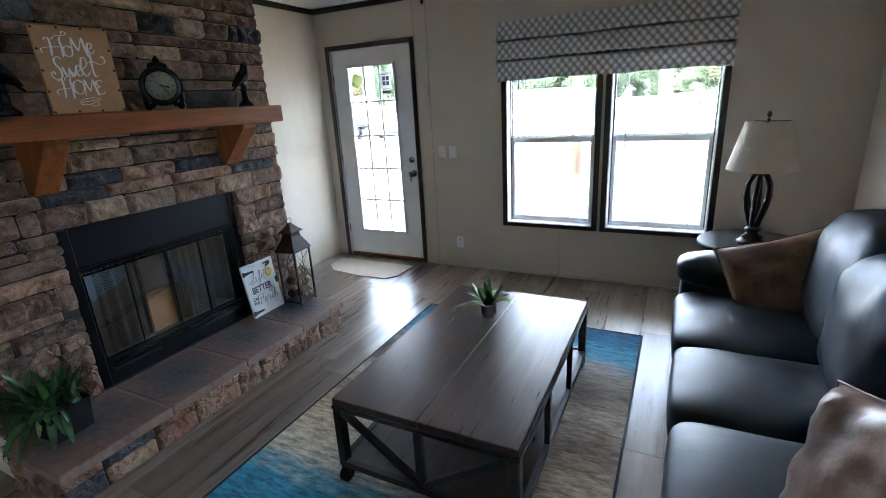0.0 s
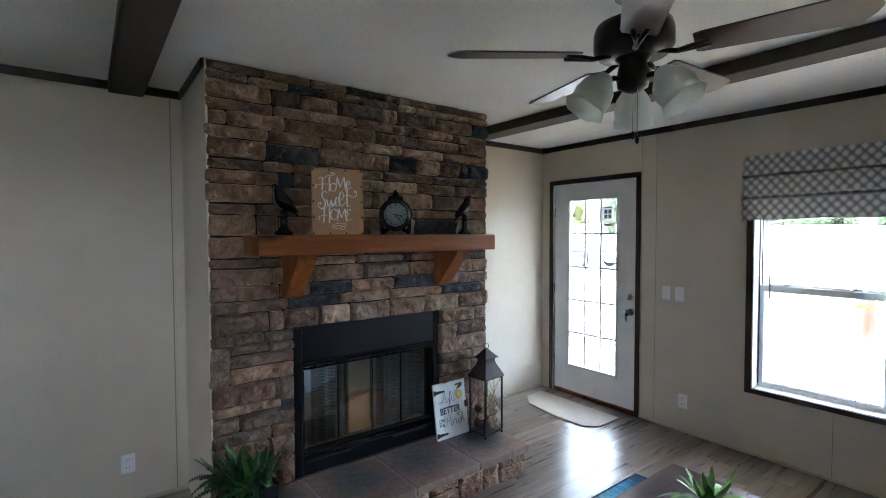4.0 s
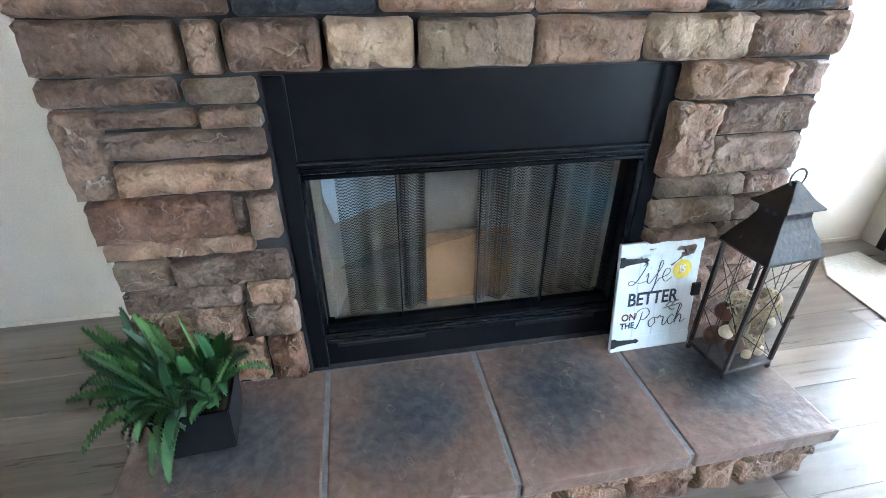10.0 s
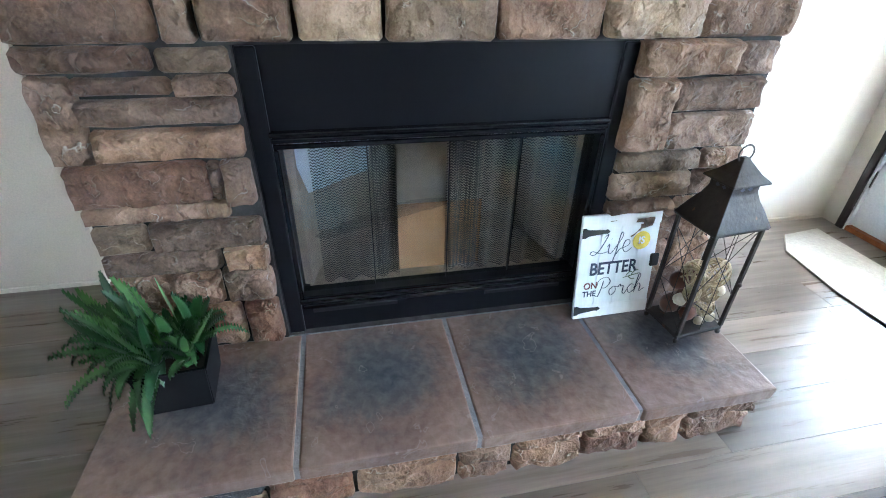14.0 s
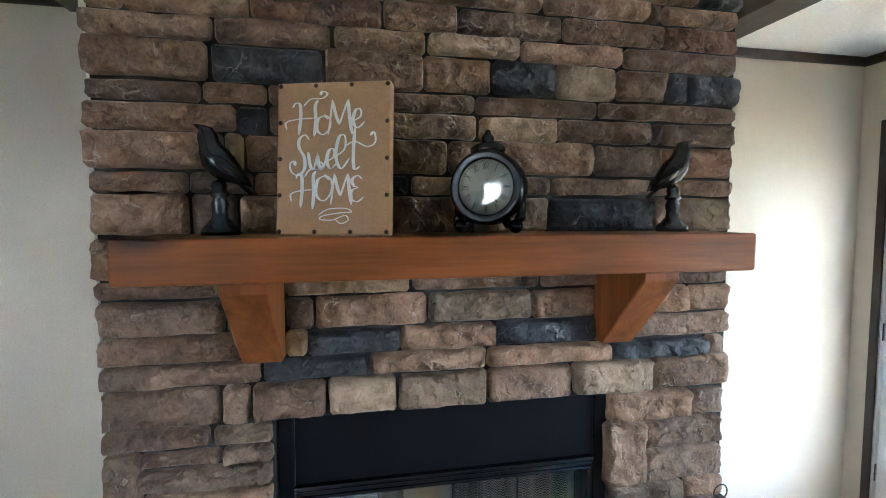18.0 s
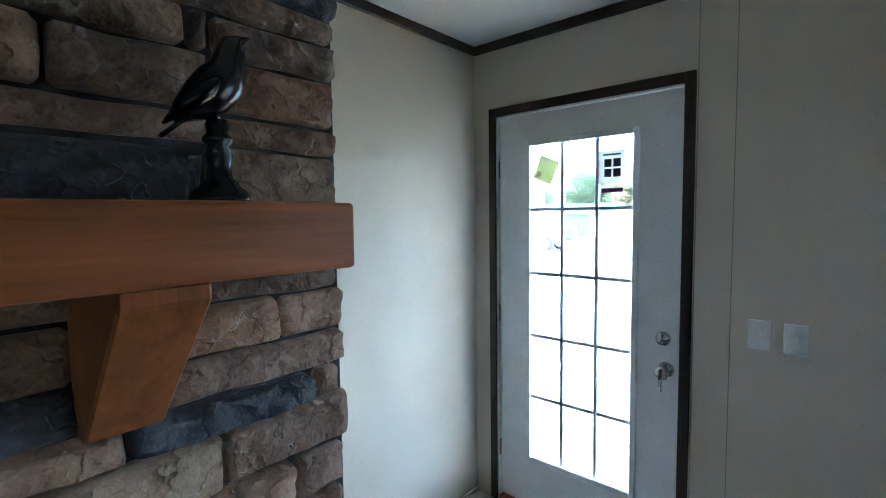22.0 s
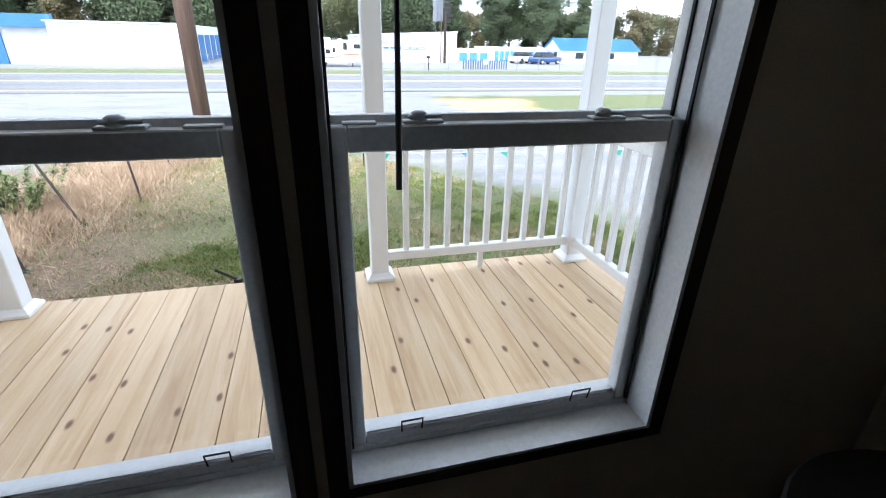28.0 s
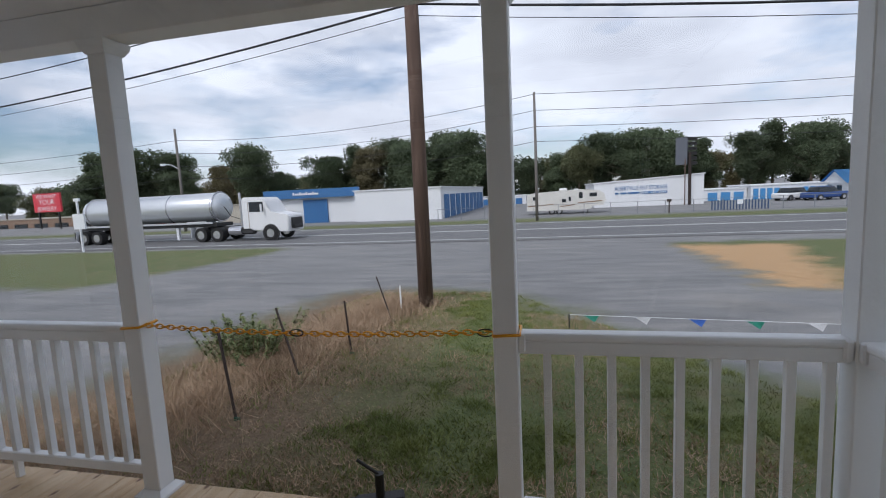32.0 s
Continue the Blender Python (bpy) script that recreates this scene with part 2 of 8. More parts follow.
def stone(name, dark, mid, light, scar_glint):
    """Cast split-face stone: blotched tones, chiselled relief, pale scars and painted glints along chipped ridges."""
    m, nt, b = nodes_of(name)
    tc = nt.nodes.new("ShaderNodeTexCoord")
    oi = nt.nodes.new("ShaderNodeObjectInfo")
    mp = nt.nodes.new("ShaderNodeMapping")
    sc = nt.nodes.new("ShaderNodeMath")
    sc.operation = "MULTIPLY"
    sc.inputs[1].default_value = 53.0
    nt.links.new(oi.outputs["Random"], sc.inputs[0])
    nt.links.new(sc.outputs[0], mp.inputs["Location"])
    nt.links.new(tc.outputs["Object"], mp.inputs["Vector"])
    v = mp.outputs["Vector"]
    broad = link_noise(nt, v, 9, 5, 0.62, 0.8)
    grit = link_noise(nt, v, 130, 4, 0.7)
    chip = link_noise(nt, v, 16, 3, 0.45, 0.25)
    facet = nt.nodes.new("ShaderNodeTexVoronoi")
    facet.inputs["Scale"].default_value = 19.0
    bent = nt.nodes.new("ShaderNodeMixRGB")
    bent.inputs["Fac"].default_value = 0.06
    nt.links.new(v, bent.inputs["Color1"])
    nt.links.new(link_noise(nt, v, 22, 3, 0.6).outputs["Color"], bent.inputs["Color2"])
    nt.links.new(bent.outputs["Color"], facet.inputs["Vector"])
    r = ramp_of(nt, broad.outputs["Fac"], [(0.28, dark), (0.5, mid), (0.72, light)])
    col = mix_col(nt, 0.3, r.outputs["Color"], ramp_of(nt, grit.outputs["Fac"], [(0.3, dark), (0.7, light)]).outputs["Color"])
    # ashen veil over parts of the face
    veil = ramp_of(nt, link_noise(nt, v, 5.5, 4, 0.6, 0.6).outputs["Fac"], [(0.50, (0, 0, 0)), (0.68, (0.2, 0.2, 0.2))])
    col = mix_col(nt, veil.outputs["Color"], col, tuple(0.30 * q + 0.62 * sum(mid) / 3 for q in mid))
    # thin pale lines, scars and painted edge glints, where the chip field crosses its middle
    s1 = ramp_of(nt, chip.outputs["Fac"], [(0.488, (0, 0, 0)), (0.503, (1, 1, 1)), (0.520, (0, 0, 0))])
    gate = ramp_of(nt, link_noise(nt, v, 12, 3, 0.6).outputs["Fac"], [(0.52, (0, 0, 0)), (0.60, (0.8, 0.8, 0.8))])
    f = mix_col(nt, 1.0, s1.outputs["Color"], gate.outputs["Color"], "MULTIPLY")
    col = mix_col(nt, f, col, scar_glint)
    hs = nt.nodes.new("ShaderNodeHueSaturation")
    mr = nt.nodes.new("ShaderNodeMapRange")
    mr.inputs["To Min"].default_value, mr.inputs["To Max"].default_value = 0.58, 1.38
    nt.links.new(oi.outputs["Random"], mr.inputs["Value"])
    nt.links.new(mr.outputs["Result"], hs.inputs["Value"])
    nt.links.new(col, hs.inputs["Color"])
    nt.links.new(hs.outputs["Color"], b.inputs["Base Color"])
    b.inputs["Roughness"].default_value = 0.62
    h = mix_col(nt, 0.14, ramp_of(nt, chip.outputs["Fac"], [(0.3, (0, 0, 0)), (0.475, (0.35, 0.35, 0.35)), (0.505, (0.7, 0.7, 0.7)), (0.75, (1, 1, 1))]).outputs["Color"], grit.outputs["Fac"])
    h = mix_col(nt, 0.38, h, facet.outputs["Distance"])
    bump_of(nt, b, h, 1.0, 0.038)
    return m


M_STONE = {
    "b": stone("brown_stone", (0.078, 0.040, 0.023), (0.225, 0.122, 0.070), (0.39, 0.248, 0.158), (0.40, 0.33, 0.26)),
    "r": stone("rust_stone", (0.085, 0.036, 0.021), (0.215, 0.100, 0.056), (0.36, 0.195, 0.115), (0.40, 0.30, 0.22)),
    "t": stone("tan_stone", (0.125, 0.074, 0.042), (0.275, 0.178, 0.108), (0.45, 0.325, 0.215), (0.50, 0.42, 0.33)),
    "g": stone("grey_brown_stone", (0.062, 0.037, 0.025), (0.175, 0.103, 0.066), (0.325, 0.212, 0.142), (0.36, 0.31, 0.26)),
    "d": stone("slate_stone", (0.014, 0.015, 0.019), (0.036, 0.038, 0.044), (0.072, 0.074, 0.083), (0.24, 0.23, 0.22)),
}
M_GROUT = surf("pale_grout", (0.16, 0.165, 0.17), (0.30, 0.305, 0.31), 20, 0.9, 0.04, 0.5, 120)
# mortar coloured near-black so that the joints carry the shade of deep gaps
M_SHADED_MORTAR = surf("mortar", (0.018, 0.016, 0.015), (0.055, 0.051, 0.048), 20, 0.95, 0.04, 0.5, 120)


def slab_material():
    """Cast hearth slab: rust-brown edges round a blotch of slate blue, trowel scars."""
    m, nt, b = nodes_of("hearth_slab")
    tc = nt.nodes.new("ShaderNodeTexCoord")
    oi = nt.nodes.new("ShaderNodeObjectInfo")
    n1 = link_noise(nt, tc.outputs["Object"], 7, 6, 0.65, 0.5)
    n2 = link_noise(nt, tc.outputs["Object"], 34, 5, 0.6, 0.3)
    sub_ = nt.nodes.new("ShaderNodeVectorMath")
    sub_.operation = "SUBTRACT"
    sub_.inputs[1].default_value = (0.45, 0.5, 0.5)
    nt.links.new(tc.outputs["Generated"], sub_.inputs[0])
    scl = nt.nodes.new("ShaderNodeVectorMath")
    scl.operation = "MULTIPLY"
    scl.inputs[1].default_value = (1.0, 1.0, 0.0)
    nt.links.new(sub_.outputs["Vector"], scl.inputs[0])
    ln_ = nt.nodes.new("ShaderNodeVectorMath")
    ln_.operation = "LENGTH"
    nt.links.new(scl.outputs["Vector"], ln_.inputs[0])
    ma = nt.nodes.new("ShaderNodeMath")
    ma.operation = "MULTIPLY_ADD"
    ma.inputs[1].default_value = 0.75
    nt.links.new(n1.outputs["Fac"], ma.inputs[0])
    nt.links.new(ln_.outputs["Value"], ma.inputs[2])
    f = ramp_of(nt, ma.outputs[0], [(0.44, (0.040, 0.044, 0.052)), (0.62, (0.082, 0.072, 0.070)), (0.82, (0.165, 0.098, 0.072)), (1.0, (0.225, 0.145, 0.108))])
    col = mix_col(nt, 0.14, f.outputs["Color"], ramp_of(nt, n2.outputs["Fac"], [(0.38, (0.03, 0.03, 0.032)), (0.64, (0.40, 0.37, 0.35))]).outputs["Color"])
    # dents and pale trowel scars
    n3 = link_noise(nt, tc.outputs["Object"], 11, 3, 0.5, 0.7)
    sc = ramp_of(nt, n3.outputs["Fac"], [(0.645, (0, 0, 0)), (0.655, (0.5, 0.5, 0.5)), (0.668, (0, 0, 0))])
    col = mix_col(nt, sc.outputs["Color"], col, (0.34, 0.29, 0.26))
    nt.links.new(col, b.inputs["Base Color"])
    rr = nt.nodes.new("ShaderNodeMapRange")
    rr.inputs["To Min"].default_value, rr.inputs["To Max"].default_value = 0.26, 0.46
    nt.links.new(n2.outputs["Fac"], rr.inputs["Value"])
    nt.links.new(rr.outputs["Result"], b.inputs["Roughness"])
    bump_of(nt, b, mix_col(nt, 0.35, n3.outputs["Fac"], n2.outputs["Fac"]), 0.6, 0.012)
    return m


M_SLAB = slab_material()
M_MANTEL = wood("cedar_beam", (0.125, 0.037, 0.008), (0.225, 0.070, 0.0155), (0.34, 0.115, 0.031), 1, 0.5, 0.08, 20, knots=4.5, bump=0.3, kr=3.0)
M_MANTELZ = wood("cedar_bracket", (0.125, 0.037, 0.008), (0.225, 0.070, 0.0155), (0.34, 0.115, 0.031), 2, 0.5, 0.08, 20, bump=0.3)
for m_ in (M_MANTEL, M_MANTELZ):
    m_.node_tree.nodes["Principled BSDF"].inputs["Specular IOR Level"].default_value = 0.25
M_BLACK = plain("black_enamel", (0.005, 0.005, 0.0065), 0.38)
M_BLACK.node_tree.nodes["Principled BSDF"].inputs["Specular IOR Level"].default_value = 0.2
M_TRACK = plain("glossy_black_track", (0.006, 0.006, 0.007), 0.2)
M_IRON = surf("black_iron", (0.012, 0.011, 0.011), (0.03, 0.027, 0.025), 20, 0.5, 0.12, 0.2, 90, metal=0.3)
M_CHROME = plain("brushed_steel", (0.46, 0.455, 0.45), 0.22, 1.0)
M_DECK = wood("new_pine_deck", (0.46, 0.285, 0.145), (0.61, 0.44, 0.255), (0.71, 0.56, 0.37), 1, 0.6, 0.10, 17, knots=5.2, bump=0.25, knotcol=(0.17, 0.085, 0.04), flat=True, kr=1.15)
M_PLATE = plain("ivory_plastic", (0.88, 0.87, 0.85), 0.35, var=0.02)


def paper(name, c1, c2):
    """Thin sheet that lets some light through from behind."""
    m = surf(name, c1, c2, 30, 0.7, 0.05, 0, 80)
    nt = m.node_tree
    b = nt.nodes["Principled BSDF"]
    tl = nt.nodes.new("ShaderNodeBsdfTranslucent")
    tl.inputs["Color"].default_value = (*c2, 1)
    mx = nt.nodes.new("ShaderNodeMixShader")
    mx.inputs["Fac"].default_value = 0.5
    nt.links.new(b.outputs["BSDF"], mx.inputs[1])
    nt.links.new(tl.outputs["BSDF"], mx.inputs[2])
    nt.links.new(mx.outputs["Shader"], nt.nodes["Material Output"].inputs["Surface"])
    return m


# ---- mesh helpers ----
def link_mesh(name, bm, material, smooth=False):
    me = bpy.data.meshes.new(name)
    bm.to_mesh(me)
    bm.free()
    for m in material if isinstance(material, (list, tuple)) else [material]:
        me.materials.append(m)
    if smooth:
        me.polygons.foreach_set("use_smooth", [True] * len(me.polygons))
    return new(name, me)


def thing(name, label, category, at=(0, 0, 0), rz=0, group="", kind=""):
    ob = new(name)
    ob.matrix_basis = pose(*at, 0, 0, rz)
    ob.empty_display_size = 0.1
    return tagged(ob, label, category, group, kind)


def part(name, bm, material, parent, label="", smooth=False):
    ob = link_mesh(name, bm, material, smooth)
    ob.parent = parent
    return tagged(ob, label)


def mesh_of(*makers):
    bm = bmesh.new()
    for f in makers:
        f(bm)
    return bm


def bx(bm, x0, y0, z0, x1, y1, z1, b=0.0, seg=1, m=None):
    """A box with chamfered or rounded edges, optionally moved by the matrix m."""
    vs = [bm.verts.new((x, y, z)) for x in (x0, x1) for y in (y0, y1) for z in (z0, z1)]
    fs = [bm.faces.new([vs[i] for i in q]) for q in ((0, 1, 3, 2), (4, 6, 7, 5), (0, 4, 5, 1), (2, 3, 7, 6), (0, 2, 6, 4), (1, 5, 7, 3))]
    if b:
        es = list({e for f in fs for e in f.edges})
        out = bmesh.ops.bevel(bm, geom=es, offset=b, segments=seg, profile=0.5, affect="EDGES", clamp_overlap=True)
        vs = list({v for f in out["faces"] for v in f.verts} | {v for v in vs if v.is_valid})
    if m is not None:
        bmesh.ops.transform(bm, matrix=m, verts=[v for v in vs if v.is_valid])
    return bm


def box(x0, y0, z0, x1, y1, z1, b=0.0, seg=1, m=None):
    return bx(bmesh.new(), x0, y0, z0, x1, y1, z1, b, seg, m)


def tube(bm, pts, rad, n=10, cap=True):
    """A round bar along points; rad one number or one for each point."""
    pts = [Vector(p) for p in pts]
    rads = rad if isinstance(rad, (list, tuple)) else [rad] * len(pts)
    rings, side = [], None
    for i, p in enumerate(pts):
        d = (pts[min(i + 1, len(pts) - 1)] - pts[max(i - 1, 0)]).normalized()
        if side is None:
            side = d.orthogonal().normalized()
        side = (side - d * side.dot(d)).normalized()
        up = d.cross(side)
        rings.append([bm.verts.new(p + rads[i] * (math.cos(a) * side + math.sin(a) * up)) for a in (2 * math.pi * k / n for k in range(n))])
    for a, c in zip(rings, rings[1:]):
        for k in range(n):
            bm.faces.new((a[k], a[(k + 1) % n], c[(k + 1) % n], c[k]))
    if cap:
        bm.faces.new(rings[0][::-1])
        bm.faces.new(rings[-1])
    return bm


def lathe(bm, prof, n=24, c=(0, 0, 0)):
    """A turned shape from (radius, height) rows."""
    rings = []
    for r, z in prof:
        rings.append([bm.verts.new((c[0] + r * math.cos(a), c[1] + r * math.sin(a), c[2] + z)) for a in (2 * math.pi * k / n for k in range(n))])
    for a, d in zip(rings, rings[1:]):
        for k in range(n):
            bm.faces.new((a[k], a[(k + 1) % n], d[(k + 1) % n], d[k]))
    bm.faces.new(rings[0][::-1])
    bm.faces.new(rings[-1])
    return bm


def ball(bm, c, r, n=12, sq=(1, 1, 1)):
    bmesh.ops.create_uvsphere(bm, u_segments=n, v_segments=max(6, n // 2), radius=1.0, matrix=Matrix.Translation(c) @ Matrix.Diagonal((r * sq[0], r * sq[1], r * sq[2], 1)))
    return bm


def slab(bm, pts, z0, z1):
    """A flat piece with the outline pts between two heights."""
    lo = [bm.verts.new((x, y, z0)) for x, y in pts]
    hi = [bm.verts.new((x, y, z1)) for x, y in pts]
    bm.faces.new(lo[::-1])
    bm.faces.new(hi)
    for i in range(len(pts)):
        j = (i + 1) % len(pts)
        bm.faces.new((lo[i], lo[j], hi[j], hi[i]))
    return bm


def cushion(x0, y0, z0, x1, y1, z1, puff=0.03, n=9, power=3.5, wob=0.006, seed=0, m=None):
    """A soft rounded box: a superellipsoid with a crowned face and slight wrinkles."""
    bm = bmesh.new()
    bmesh.ops.create_cube(bm, size=2.0)
    bmesh.ops.subdivide_edges(bm, edges=bm.edges[:], cuts=n, use_grid_fill=True)
    c = Vector(((x0 + x1) / 2, (y0 + y1) / 2, (z0 + z1) / 2))
    h = Vector(((x1 - x0) / 2, (y1 - y0) / 2, (z1 - z0) / 2))
    for v in bm.verts:
        p = v.co.copy()
        k = (abs(p.x) ** power + abs(p.y) ** power + abs(p.z) ** power) ** (1 / power)
        q = p / k
        crown = 1 + puff / min(h) * max(0, 1 - abs(p.x) ** 2) * max(0, 1 - abs(p.y) ** 2) * max(0, 1 - abs(p.z) ** 0.001 + abs(p.z) ** 6) if puff else 1
        v.co = Vector((q.x * h.x, q.y * h.y, q.z * h.z * crown)) + c
        v.co += wob * noise.noise_vector(v.co * 9 + Vector((seed, seed * 2.3, 0)))
    if m is not None:
        bm.transform(m)
    return bm


def words(name, text, size, material, parent, m, shear=0.0, depth=0.0006, label=""):
    cu = bpy.data.curves.new(name, "FONT")
    cu.body, cu.size, cu.shear, cu.extrude = text, size, shear, depth
    cu.align_x, cu.align_y = "CENTER", "CENTER"
    cu.materials.append(material)
    ob = new(name, cu)
    ob.parent = parent
    ob.matrix_basis = m
    return tagged(ob, label)


# ---- shell of the room ----
XW, YB, ZC = 4.42, -8.2, 2.485         # far side wall, back wall, ceiling height
W1, W2, WZ = (1.968, 2.711), (2.819, 3.566), (0.484, 1.965)
DOOR = (0.138, 1.067, 0.0, 2.10)


def structure(name, bm, material, label, smooth=False, category="wall"):
    return tagged(link_mesh(name, bm, material, smooth), label, category, kind="structure")


T = 0.11
E0, E1 = -6.10, -5.35          # window in the side wall, past the sofa
bm = bmesh.new()
for x0, x1, z0, z1 in ((-0.12, DOOR[0], 0, ZC), (DOOR[0], DOOR[1], DOOR[3], ZC), (DOOR[1], W1[0], 0, ZC), (W1[0], W1[1], 0, WZ[0]), (W1[0], W1[1], WZ[1], ZC),
                       (W1[1], W2[0], 0, ZC), (W2[0], W2[1], 0, WZ[0]), (W2[0], W2[1], WZ[1], ZC), (W2[1], XW + 0.12, 0, ZC)):
    bx(bm, x0, 0, z0, x1, T, z1)
structure("wall_north", bm, M_WALL, "beige vinyl-faced wall panels with a door and two windows")
structure("wall_west", box(-0.12, YB, 0, 0, 0, ZC), M_WALL, "beige vinyl-faced side wall beside the fireplace")
# the side wall has a window past the sofa that shows in the clock's glass
bm = bmesh.new()
for y0, y1, z0, z1 in ((YB, E0, 0, ZC), (E0, E1, 0, 1.25), (E0, E1, 2.15, ZC), (E1, 0, 0, ZC)):
    bx(bm, XW, y0, z0, XW + 0.12, y1, z1)
structure("wall_east", bm, M_WALL, "beige vinyl-faced side wall behind the sofa")
structure("wall_south", box(-0.12, YB - 0.12, 0, XW + 0.12, YB, ZC), M_WALL, "plain beige back wall of the room")
structure("ceiling", box(-0.12, YB - 0.12, ZC, XW + 0.12, 0.11, ZC + 0.1), M_CEIL, "white stippled ceiling", category="ceiling")
structure("subfloor", box(-0.12, YB - 0.12, -0.12, XW + 0.12, 0.11, -0.012), M_SUB, "dark underlay below the planks", category="floor")

# chimney breast: framed box whose return is papered like the walls
FX, FY0, FY1 = 0.715, -3.325, -1.455
OY0, OY1, OZ0, OZ1 = -2.905, -1.872, 0.205, 1.078
breast = thing("chimney_breast", "mortar core of the stone fireplace, near-black for joint shade", "fireplace wall", kind="structure")
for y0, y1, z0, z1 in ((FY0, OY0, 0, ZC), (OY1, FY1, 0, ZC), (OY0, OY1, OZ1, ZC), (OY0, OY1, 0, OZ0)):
    part("core", box(0.002, y0, z0, FX, y1, z1), M_SHADED_MORTAR, breast)
structure("chimney_return", box(0.002, FY0 - 0.012, 0, FX + 0.012, FY0 - 0.001, ZC), M_WALL, "beige papered side of the chimney breast")

# battens and seams
bm = bmesh.new()
for x in (1.107, 1.238, 2.44):
    bx(bm, x - 0.0015, -0.0022, 0.0, x + 0.0015, 0.0, ZC - 0.05 if x != 2.44 else 0.43)
for y in (-0.98, -3.40, -4.62):
    bx(bm, 0.0, y - 0.003, 0, 0.0035, y + 0.003, ZC - 0.05)
structure("trim_seams", bm, M_SEAM, "thin dark seams between wall panels", category="trim")
bm = bmesh.new()
for y in (-0.955, -3.36):
    bx(bm, 0.0005, y - 0.03, 0.0, 0.004, y + 0.03, ZC - 0.05, 0.0015)
structure("trim_battens", bm, M_WALL, "flat beige battens over the panel joints", category="trim")
bm = bmesh.new()
bx(bm, 0, -0.018, ZC - 0.05, XW, -0.0005, ZC - 0.001, 0.006)
structure("trim_crown_north", bm, M_DARK, "dark stained crown strip", category="trim")
for i, (y0, y1) in enumerate(((FY1 + 0.03, -0.018), (YB, FY0 - 0.013))):
    structure("trim_crown_west_%d" % (i + 1), box(0.0005, y0, ZC - 0.05, 0.018, y1, ZC - 0.001, 0.006), M_DARK, "dark stained crown strip", category="trim")
structure("trim_crown_return", box(0.018, FY0 - 0.030, ZC - 0.05, FX + 0.012, FY0 - 0.0125, ZC - 0.001, 0.006), M_DARK, "dark stained crown strip", category="trim")
structure("trim_crown_east", box(XW - 0.018, YB, ZC - 0.05, XW - 0.0005, -0.018, ZC - 0.001, 0.006), M_DARK, "dark stained crown strip", category="trim")
for i, (y, x0) in enumerate(((-1.11, 0.019), (-3.625, 0.019), (-5.75, 0.019))):
    structure("ceiling_beam_%d" % (i + 1), box(x0, y - 0.082, 2.415, XW - 0.019, y + 0.088, ZC - 0.0005, 0.004), M_DARK, "dark stained box beam across the ceiling", category="beam")
bm = bmesh.new()
bx(bm, 0.0005, -3.34 - 4.8, 0, 0.010, -3.341, 0.02)
bx(bm, 0.0005, -1.45, 0, 0.010, -0.001, 0.02)
bx(bm, 1.1, -0.010, 0, XW, -0.0005, 0.02)
structure("baseboard", bm, M_WALL, "low beige base strip along the walls", category="baseboard")

# ---- front door ----
door = thing("door_1", "white steel front door with a fifteen-pane light, closed", "door", kind="structure")
x0, x1, _, z1 = DOOR
bm = bmesh.new()
bx(bm, 0.102, -0.014, 0.0, 0.144, -0.0005, 2.138, 0.003)
bx(bm, 1.060, -0.014, 0.0, 1.102, -0.0005, 2.138, 0.003)
part("casing_side", bm, M_DARKZ, door, "dark stained side casings")
part("casing_head", box(0.144, -0.014, 2.094, 1.060, -0.0005, 2.138, 0.003), M_DARK, door, "dark stained head casing")
bm = bmesh.new()
for a0, a1, c0, c1 in ((0.139, 0.151, 0.0, 2.099), (1.054, 1.066, 0.0, 2.099), (0.151, 1.054, 2.087, 2.099)):
    bx(bm, a0, 0.0, c0, a1, 0.105, c1)
for a0, a1 in ((0.151, 0.163), (1.042, 1.054)):
    bx(bm, a0, 0.064, 0.03, a1, 0.104, 2.087)
part("jamb", bm, M_WHITE, door)
part("threshold", box(0.1515, -0.005, 0.0, 1.0535, 0.10, 0.028, 0.004), M_MANTEL, door, "brown wooden threshold")
L0, L1, LZ0, LZ1 = 0.331, 0.859, 0.297, 1.931
bm = bmesh.new()
for a0, a1, c0, c1 in ((0.154, L0, 0.032, 2.084), (L1, 1.051, 0.032, 2.084), (L0, L1, 0.032, LZ0), (L0, L1, LZ1, 2.084)):
    bx(bm, a0, 0.022, c0, a1, 0.062, c1)
part("slab", bm, M_WHITE, door)
bm = bmesh.new()
for a0, a1, c0, c1 in ((L0 - 0.022, L0 + 0.006, LZ0 - 0.022, LZ1 + 0.022), (L1 - 0.006, L1 + 0.022, LZ0 - 0.022, LZ1 + 0.022), (L0 + 0.006, L1 - 0.006, LZ0 - 0.022, LZ0 + 0.006), (L0 + 0.006, L1 - 0.006, LZ1 - 0.006, LZ1 + 0.022)):
    bx(bm, a0, 0.010, c0, a1, 0.0215, c1, 0.004)
part("light_frame", bm, M_WHITE, door, "raised white frame round the glass")
for k in range(6):
    for x in (L0 - 0.008, L1 + 0.008):
        z = LZ0 + (LZ1 - LZ0) * (k + 0.1) / 5.2
        part("screw_cap", mesh_of(lambda b: tube(b, [(x, 0.012, z), (x, 0.0085, z)], 0.0042, 8)), M_SASH, door)
for k in range(3):
    for z in (LZ0 - 0.009, LZ1 + 0.009):
        x = L0 + (L1 - L0) * (k + 0.5) / 3
        part("screw_cap", mesh_of(lambda b: tube(b, [(x, 0.012, z), (x, 0.0085, z)], 0.0042, 8)), M_SASH, door)
for k in (1, 2):
    x = L0 + (L1 - L0) * k / 3
    part("muntin", box(x - 0.009, 0.030, LZ0, x + 0.009, 0.052, LZ1, 0.003), M_SASH, door)
